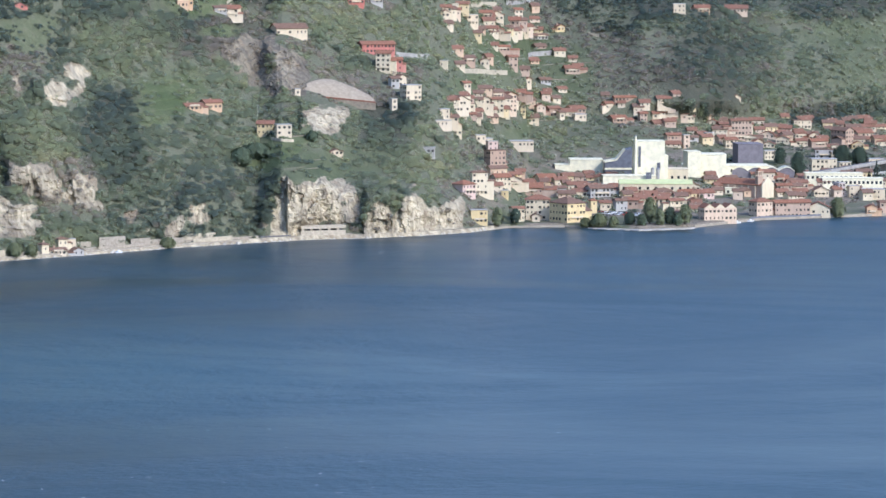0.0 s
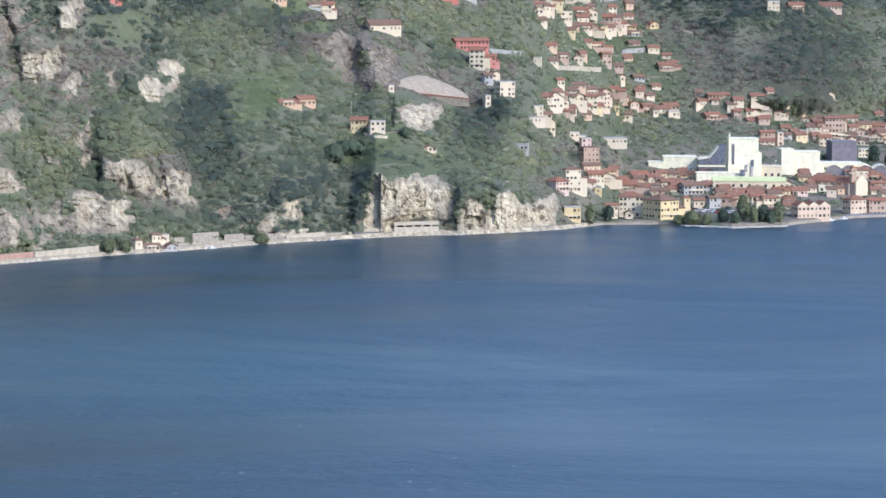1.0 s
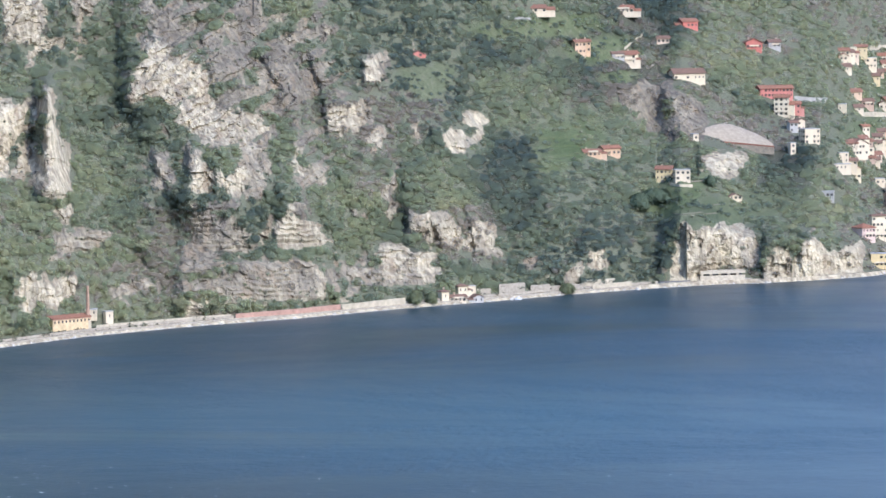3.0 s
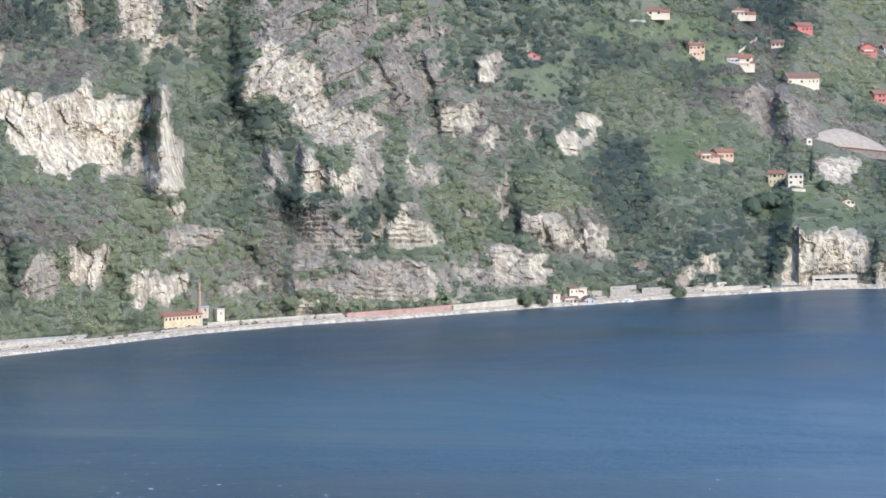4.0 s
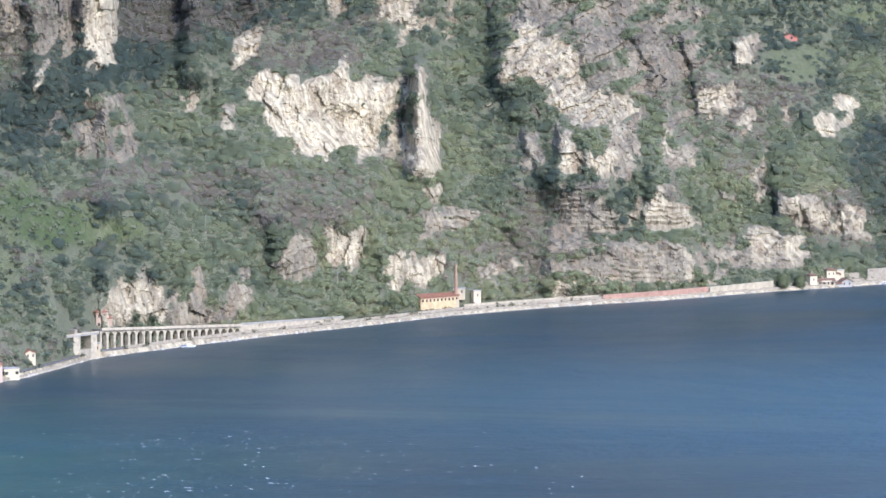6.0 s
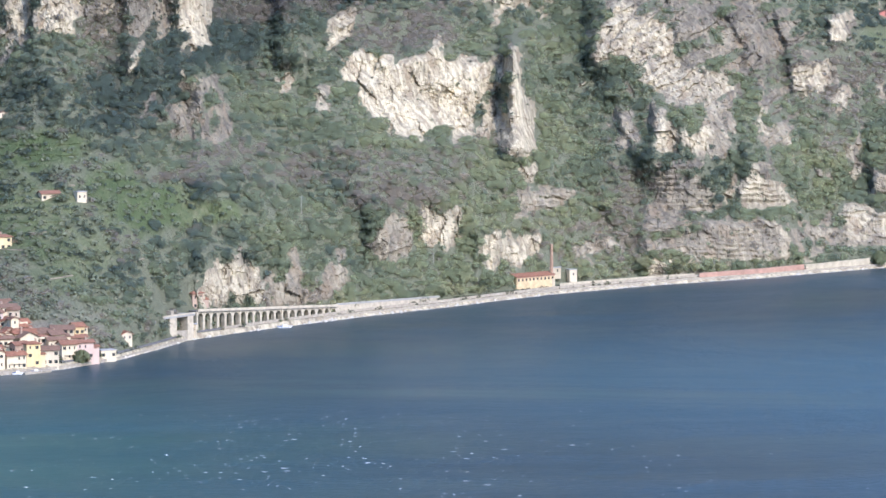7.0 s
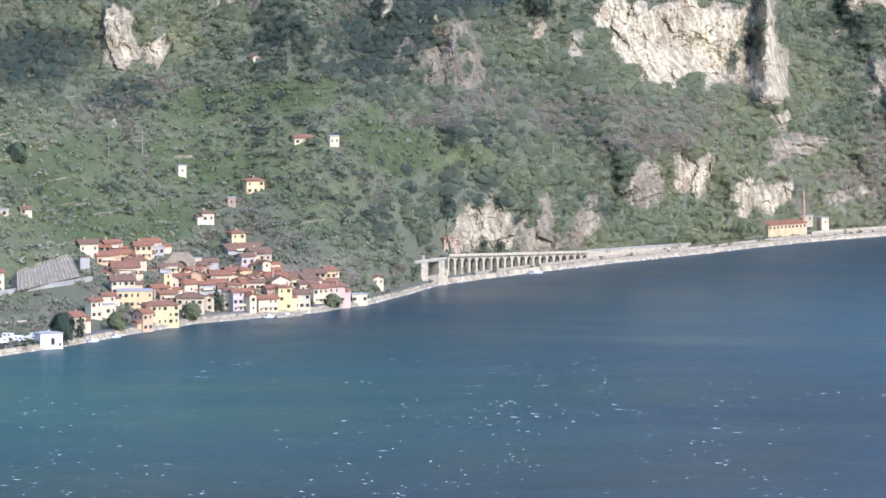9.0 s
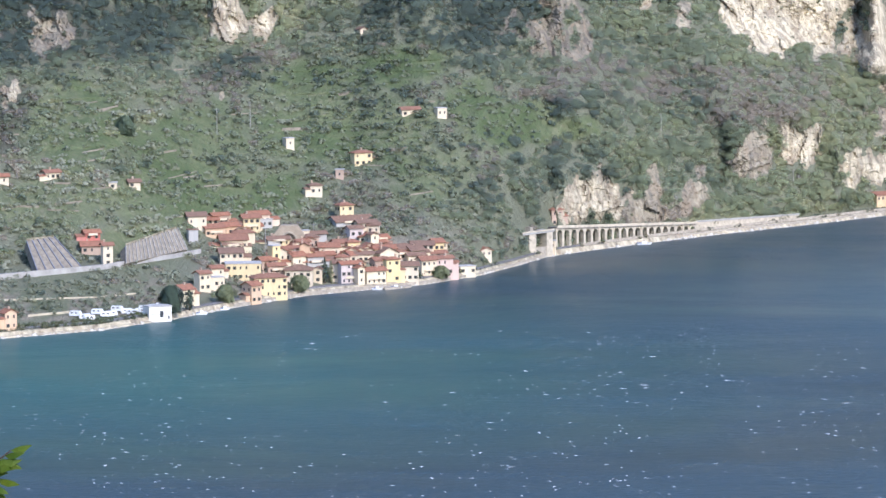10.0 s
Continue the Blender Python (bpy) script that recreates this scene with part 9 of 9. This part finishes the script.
def plant(name, label, category, material, templates, spots, sizes, tint, rng, lies=None):
    """One mesh of many trees: spots n x 3, sizes n."""
    V, F, T, N, base = [], [], [], [], 0
    pick = rng.integers(0, len(templates), len(spots))
    spin = rng.uniform(0, 6.28, len(spots))
    tall = rng.uniform(0.8, 1.25, len(spots))
    for k, (tv, tf, tn) in enumerate(templates):
        ids = np.nonzero(pick == k)[0]
        if not len(ids):
            continue
        c, s = np.cos(spin[ids])[:, None], np.sin(spin[ids])[:, None]
        x = (tv[None, :, 0] * c - tv[None, :, 1] * s) * sizes[ids][:, None] + spots[ids, 0][:, None]
        y = (tv[None, :, 0] * s + tv[None, :, 1] * c) * sizes[ids][:, None] + spots[ids, 1][:, None]
        z = tv[None, :, 2] * (sizes[ids] * tall[ids])[:, None] + spots[ids, 2][:, None]
        V.append(np.stack([x, y, z], -1).reshape(-1, 3))
        F.append((tf[None] + (base + np.arange(len(ids)) * len(tv))[:, None, None]).reshape(-1, 4))
        N.append(np.stack([tn[None, :, 0] * c - tn[None, :, 1] * s, tn[None, :, 0] * s + tn[None, :, 1] * c, np.repeat(tn[None, :, 2], len(ids), 0)], -1).reshape(-1, 3))
        slope = np.array([[0.0, -0.55, 0.8]]) if lies is None else lies[ids]
        lie = N[-1].reshape(len(ids), -1, 3) * 0.7 + 0.62 * slope[:, None, :]          # crowns join into one canopy along the slope
        lie = lie.reshape(-1, 3)
        N[-1] = lie / np.linalg.norm(lie, axis=1, keepdims=True)
        leafy = rng.normal(0, 0.02, (len(ids), len(tv)))
        T.append(np.clip(tint[ids][:, None] + leafy, 0, 1).ravel())
        base += len(ids) * len(tv)
    me = mesh_of(name, np.concatenate(V), np.concatenate(F))
    attribute(me, "tint", np.concatenate(T))
    me.normals_split_custom_set_from_vertices(np.concatenate(N).tolist())
    me.materials.append(material)
    return tagged(new(name, me), label, category, kind="stuff")


def scatter(rng, n):
    """Random places on the far slopes, even over the slope as it is seen: position and masks."""
    cols, rows, skip, R, Z, masks = GRID
    i0, i1 = np.searchsorted(cols, -11.8), np.searchsorted(cols, 11.8)
    i = rng.integers(i0, i1 - 1, n)
    j = rng.integers(skip, skip + 268, n)
    fi, fj = rng.uniform(0, 1, n), rng.uniform(0, 1, n)

    def at(M):
        return (M[i, j] * (1 - fi) + M[i + 1, j] * fi) * (1 - fj) + (M[i, j + 1] * (1 - fi) + M[i + 1, j + 1] * fi) * fj
    az = cols[i] + (cols[i + 1] - cols[i]) * fi
    r, z = at(R), at(Z)
    x, y = r * np.sin(np.radians(az)), r * np.cos(np.radians(az))
    behind = r - shore(az)
    P = np.stack([R * np.sin(np.radians(cols))[:, None], R * np.cos(np.radians(cols))[:, None], Z], -1)
    k = 4
    a0, a1, b0, b1 = np.maximum(i - k, 0), np.minimum(i + k, len(cols) - 1), np.maximum(j - k, skip), np.minimum(j + k, R.shape[1] - 1)
    n = np.cross(P[a1, j] - P[a0, j], P[i, b1] - P[i, b0])
    n /= np.linalg.norm(n, axis=1, keepdims=True) + 1e-9
    n *= np.where(n[:, 2:] < 0, -1.0, 1.0)
    return az, behind, np.stack([x, y, z], -1), [at(m) for m in masks], n


def clear_of_houses(p):
    ok = np.ones(len(p), dtype=bool)
    r = np.hypot(p[:, 0], p[:, 1])
    for x, y, half, depth in FOOTPRINTS:
        rr = math.hypot(x, y)
        side = (p[:, 0] * y - p[:, 1] * x) / rr
        fwd = (p[:, 0] * x + p[:, 1] * y) / rr - rr
        ok &= ~((np.abs(side) < half + 0.6) & (fwd < depth) & (fwd > -depth * 0.5 - 2.8))
    return ok


def woods():
    rng = np.random.default_rng(5)
    py = random.Random(5)
    broad = [tree_template(py, 28, 0.5, 0.6, 0.43, 5) for _ in range(8)]
    scrub = [tree_template(py, 15, 0.35, 0.45, 0.44, 3) for _ in range(5)]
    olive = [tree_template(py, 17, 0.55, 0.55, 0.38, 3) for _ in range(5)]
    az, back, p, (rock, white, meadow, paved), lies = scatter(rng, 74000)
    wild = ease(-6.0, -5.2, az) * ease(7.2, 5.5, az)          # the steep wooded stretch between the towns
    town = np.maximum(ease(6.6, 7.2, az) * ease(45, 25, p[:, 2]), ease(-6.0, -6.6, az) * ease(30, 18, p[:, 2]))
    side = radians(1) * az * 3000
    patch = fbm(side / 40, (p[:, 2] + 0.4 * back) / 34, 41, 4)
    wide = fbm(side / 110, (p[:, 2] + 0.4 * back) / 80, 53, 3)
    dense = (1 - (0.84 + 0.12 * white) * ease(0.1, 0.7, rock)) * (1 - 0.35 * meadow) * (1 - 0.25 * town)
    gloomy = dark_shaded_wood(az, p[:, 2], back)
    ok = (p[:, 2] > 4.2) & (back > 4) & clear_of_houses(p) & (rng.uniform(0, 1, len(az)) < dense * (0.62 + 0.3 * gloomy))
    u = rng.uniform(0, 1, len(az))
    olives = ok & (u < np.clip(0.2 + 0.75 * meadow + 0.6 * ease(-5.6, -7, az) * ease(110, 80, p[:, 2]), 0, 0.93) * (1 - wild * 0.9)) 
    row = (p[:, 2] / 5.2 + 0.25 * fbm(side / 150, (p[:, 2] + 0.4 * back) / 170, 3, 3)) % 1.0
    olives &= (az > -5) | (p[:, 2] < 22) | (np.abs(row - 0.45) < 0.27) | (rng.uniform(0, 1, len(az)) < 0.25)
    bare = ok & ~olives & (meadow < 0.35) & (0.3 * u > 0.32 - 0.8 * fbm(side / 75, (p[:, 2] + 0.4 * back) / 55, 47, 4) - 0.12 * ease(150, 240, p[:, 2]) - 0.2 * ease(-7.6, -6.6, az) * ease(-4.2, -4.9, az) * ease(60, 95, p[:, 2]))
    bare &= ~((az > 2.8) & (az < 5.0) & (p[:, 2] < 80) & (u < 0.93))
    rest = ok & ~olives & ~bare & ((meadow < 0.4) | (rng.uniform(0, 1, len(az)) < 0.35))
    scr = rest & (rock + 0.35 * rng.uniform(0, 1, len(az)) > 0.36)
    big = rest & ~scr
    green = leaf_material("spring_foliage", [(0.0, (0.10, 0.136, 0.116)), (0.4, (0.232, 0.272, 0.175)), (0.75, (0.325, 0.36, 0.20)), (1.0, (0.42, 0.415, 0.235))])
    grey = leaf_material("budding_twigs", [(0.0, (0.25, 0.225, 0.19)), (0.6, (0.36, 0.315, 0.25)), (1.0, (0.44, 0.38, 0.295))])
    silver = leaf_material("olive_leaves", [(0.0, (0.21, 0.24, 0.16)), (0.6, (0.37, 0.385, 0.265)), (1.0, (0.50, 0.505, 0.375))], airy=0.35)

    # darkens leaf tint in dark stands and where hollows lie in shade
    gloom = 0.40 * dark_shaded_wood(az, p[:, 2], back)

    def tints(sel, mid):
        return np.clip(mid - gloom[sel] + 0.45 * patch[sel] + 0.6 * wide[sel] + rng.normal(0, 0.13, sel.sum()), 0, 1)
    sizes = 1.9 + 3.0 * rng.uniform(0, 1, len(az)) ** 1.7
    deep = p - np.stack([0 * sizes, 0 * sizes, 0.46 * sizes], -1)
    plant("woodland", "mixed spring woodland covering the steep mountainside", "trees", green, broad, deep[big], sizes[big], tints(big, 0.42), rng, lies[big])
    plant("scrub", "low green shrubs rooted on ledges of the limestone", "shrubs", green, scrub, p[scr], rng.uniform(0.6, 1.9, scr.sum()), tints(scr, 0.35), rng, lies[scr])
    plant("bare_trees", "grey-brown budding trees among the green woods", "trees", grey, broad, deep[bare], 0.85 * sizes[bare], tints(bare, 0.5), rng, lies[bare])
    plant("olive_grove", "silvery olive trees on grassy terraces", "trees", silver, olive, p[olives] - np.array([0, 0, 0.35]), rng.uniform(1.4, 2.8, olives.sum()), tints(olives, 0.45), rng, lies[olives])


woods()

# ---- foam on the lake ----
def whitecaps():
    rng = np.random.default_rng(8)
    V, F, n = [], [], 0
    count = 0
    while count < 1150:
        az, r = rng.uniform(-12.5, 9.0), 1650 + 740 * rng.uniform(0, 1) ** 1.5
        if r > float(shore(az)) - 170 or rng.uniform(0, 1) > 0.10 + 0.9 * float(ease(3.0, -5.0, az)):
            continue
        if value_noise(np.array(az * 1.3), np.array(r / 160.0), 61) < rng.uniform(-0.9, 0.15):
            continue
        L, w, h = 0.66 * rng.uniform(0.4, 1.5) * (1.9 if rng.uniform() < 0.12 else 1), rng.uniform(0.2, 0.45), rng.uniform(0.07, 0.16)
        x, y = at(az, r)
        bend = rng.uniform(-0.4, 0.4)
        pts = [(-L, bend, 0.01), (-L * 0.4, -w, 0.02), (L * 0.5, -w * 0.8, 0.02), (L, bend, 0.01), (L * 0.4, w, 0.02), (-L * 0.5, w * 0.9, 0.02), (-L * 0.3, 0.1 * w, h), (L * 0.35, -0.1 * w, h * 0.8)]
        V.extend((x + a, y + b, c) for a, b, c in pts)
        for f in ((0, 1, 6), (1, 2, 7), (1, 7, 6), (2, 3, 7), (3, 4, 7), (4, 6, 7), (4, 5, 6), (5, 0, 6)):
            F.append([n + i for i in f])
        n += 8
        count += 1
    me = mesh_of("whitecaps", np.array(V), np.array(F))
    me.materials.append(plain("foam", (0.72, 0.74, 0.75), 0.9, 0.1))
    tagged(new("whitecaps", me), "small white wave crests scattered over the blue lake", "foam", kind="stuff")


whitecaps()


# ---- young tree on the slope below the viewer ----
def sapling():
    rng = random.Random(21)
    bx, by = at(-12.75, 22.0)
    foot = EYE[2] - 1.75 - 0.36 * by
    th = empty("young_tree", bx, by, foot, 0, "young tree with bright yellow-green spring leaves on the slope", "tree")
    m = Nodes("fresh_leaf")
    m.bsdf.inputs["Transmission Weight"].default_value = 0.0
    leaf_mat = leafy(m, m.ramp(m.noise(9.0, 3), [(0.3, (0.06, 0.12, 0.01)), (0.7, (0.17, 0.22, 0.02))]), 0.5, 0.5)
    tall = 258.13 - foot

    def limb(name, a, b, r0, r1, parent):
        a, b = Vector(a), Vector(b)
        bm = bmesh.new()
        bmesh.ops.create_cone(bm, cap_ends=True, segments=8, radius1=r0, radius2=r1, depth=(b - a).length)
        q = (b - a).to_track_quat("Z", "Y").to_matrix().to_4x4()
        bmesh.ops.transform(bm, verts=bm.verts, matrix=Matrix.Translation((a + b) / 2) @ q)
        return part(name, bm, BARK, parent)
    trunk = limb("trunk", (0, 0, -0.4), (0, 0, tall - 0.3), 0.06, 0.02, th)
    ends = []
    for k in range(7):
        t = rng.uniform(0, 6.28)
        z = tall - 0.25 - 0.28 * k
        end = (0.32 * math.cos(t), 0.32 * math.sin(t), z + 0.18)
        limb("limb", (0, 0, z - 0.1), end, 0.018, 0.006, trunk)
        ends.append((end, 0.22, 26))
    reach = (0.575, 0.0, tall + 0.0)
    limb("limb", (0, 0, tall - 0.45), reach, 0.012, 0.003, trunk)
    limb("limb", (0.2, 0, tall - 0.28), (0.54, 0.0, tall - 0.10), 0.008, 0.003, trunk)
    bm = bmesh.new()

    def leaf(p, d, size):
        d = Vector(d).normalized()
        s = d.cross(Vector((rng.uniform(-0.4, 0.4), -0.5, 1))).normalized()
        n = d.cross(s)
        w = size * 0.26
        p = Vector(p)
        mid = [bm.verts.new(p + d * size * f - n * size * 0.10 * math.sin(3 * f)) for f in (0, 0.35, 0.7, 1.0)]
        for sign in (-1, 1):
            e = [bm.verts.new(p + d * size * f + s * sign * w * k + n * size * 0.07) for f, k in ((0.25, 0.9), (0.6, 1.0))]
            bm.faces.new((mid[0], mid[1], e[0]))
            bm.faces.new((mid[1], mid[2], e[1], e[0]))
            bm.faces.new((mid[2], mid[3], e[1]))
    for (ex, ey, ez), rad, n in ends:
        for _ in range(n):
            d = (rng.gauss(0, 1), rng.gauss(0, 1), rng.gauss(0, 0.6) - 0.2)
            leaf((ex * rng.uniform(0.3, 1.1) + rng.gauss(0, 0.05), ey + rng.gauss(0, 0.08), ez + rng.gauss(0, 0.08)), d, rng.uniform(0.07, 0.12))
    for k in range(15):
        t = 0.55 + 0.031 * k
        leaf((0.575 * t, rng.gauss(0, 0.02), tall - 0.45 + 0.45 * t), (1.0, rng.uniform(-0.6, 0.6), rng.uniform(-0.5, 0.5)), rng.uniform(0.09, 0.12))
        leaf((0.2 + 0.34 * (k / 15), rng.gauss(0, 0.02), tall - 0.28 + 0.17 * k / 15), (1.0, rng.uniform(-0.5, 0.5), rng.uniform(-0.7, 0.2)), rng.uniform(0.09, 0.12))
    part("leaves", bm, leaf_mat, th)


sapling()


# ---- rocks and bushes at the water's edge ----
def riprap():
    rng = np.random.default_rng(12)
    V, F, n = [], [], 0
    ring = [(math.cos(t), math.sin(t)) for t in (0.3, 1.4, 2.3, 3.4, 4.4, 5.5)]
    for _ in range(2600):
        az = rng.uniform(-11.8, 7.2)
        b = rng.normal(0.2, 0.9)
        s = rng.uniform(0.3, 1.0) * (1.8 if rng.uniform() < 0.08 else 1)
        x, y = at(az, float(shore(az)) + b)
        z = 0.35 * max(0, b) - 0.25
        pts = [(x + s * c * rng.uniform(0.7, 1.2), y + s * d * rng.uniform(0.7, 1.2), z + rng.uniform(-0.1, 0.1)) for c, d in ring]
        pts += [(x + 0.55 * s * c * rng.uniform(0.6, 1.2), y + 0.55 * s * d * rng.uniform(0.6, 1.2), z + s * rng.uniform(0.5, 0.9)) for c, d in ring]
        V.extend(pts)
        for i in range(6):
            j = (i + 1) % 6
            F += [(n + i, n + j, n + 6 + j), (n + i, n + 6 + j, n + 6 + i)]
        F += [(n + 6, n + 7, n + 8), (n + 6, n + 8, n + 9), (n + 6, n + 9, n + 10), (n + 6, n + 10, n + 11)]
        n += 12
    me = mesh_of("shore_rocks", np.array(V), np.array(F))
    me.materials.append(plain("bleached_rock", (0.52, 0.48, 0.40), 0.95, 0.4, 0.8))
    tagged(new("shore_rocks", me), "pale broken rocks piled along the water's edge", "rocks", kind="stuff")
    az = np.concatenate([rng.uniform(-5.3, 5.0, 190), rng.uniform(-11.6, -8.9, 330), rng.uniform(-6.9, -5.3, 90)])
    back = np.where(rng.uniform(0, 1, len(az)) < 0.4, rng.uniform(3.0, 5.2, len(az)), rng.uniform(13.2, 17, len(az)))
    keep = fbm(az * 2.2, az * 0 + 0.5, 71, 3) > -0.1
    az, back = az[keep], back[keep]
    r = shore(az) + back
    p = np.stack([r * np.sin(np.radians(az)), r * np.cos(np.radians(az)), profile(az, back)[0] - 0.2], -1)
    py = random.Random(9)
    kinds = [tree_template(py, 26, 0.55, 0.65, 0.32, 3) for _ in range(4)]
    mat = leaf_material("bank_leaves", [(0.0, (0.085, 0.12, 0.065)), (0.5, (0.17, 0.20, 0.10)), (1.0, (0.28, 0.26, 0.15))])
    plant("bank_shrubs", "green and brownish bushes along the shore road", "shrubs", mat, kinds, p, rng.uniform(0.8, 2.2, len(az)), rng.uniform(0, 1, len(az)), rng)


riprap()
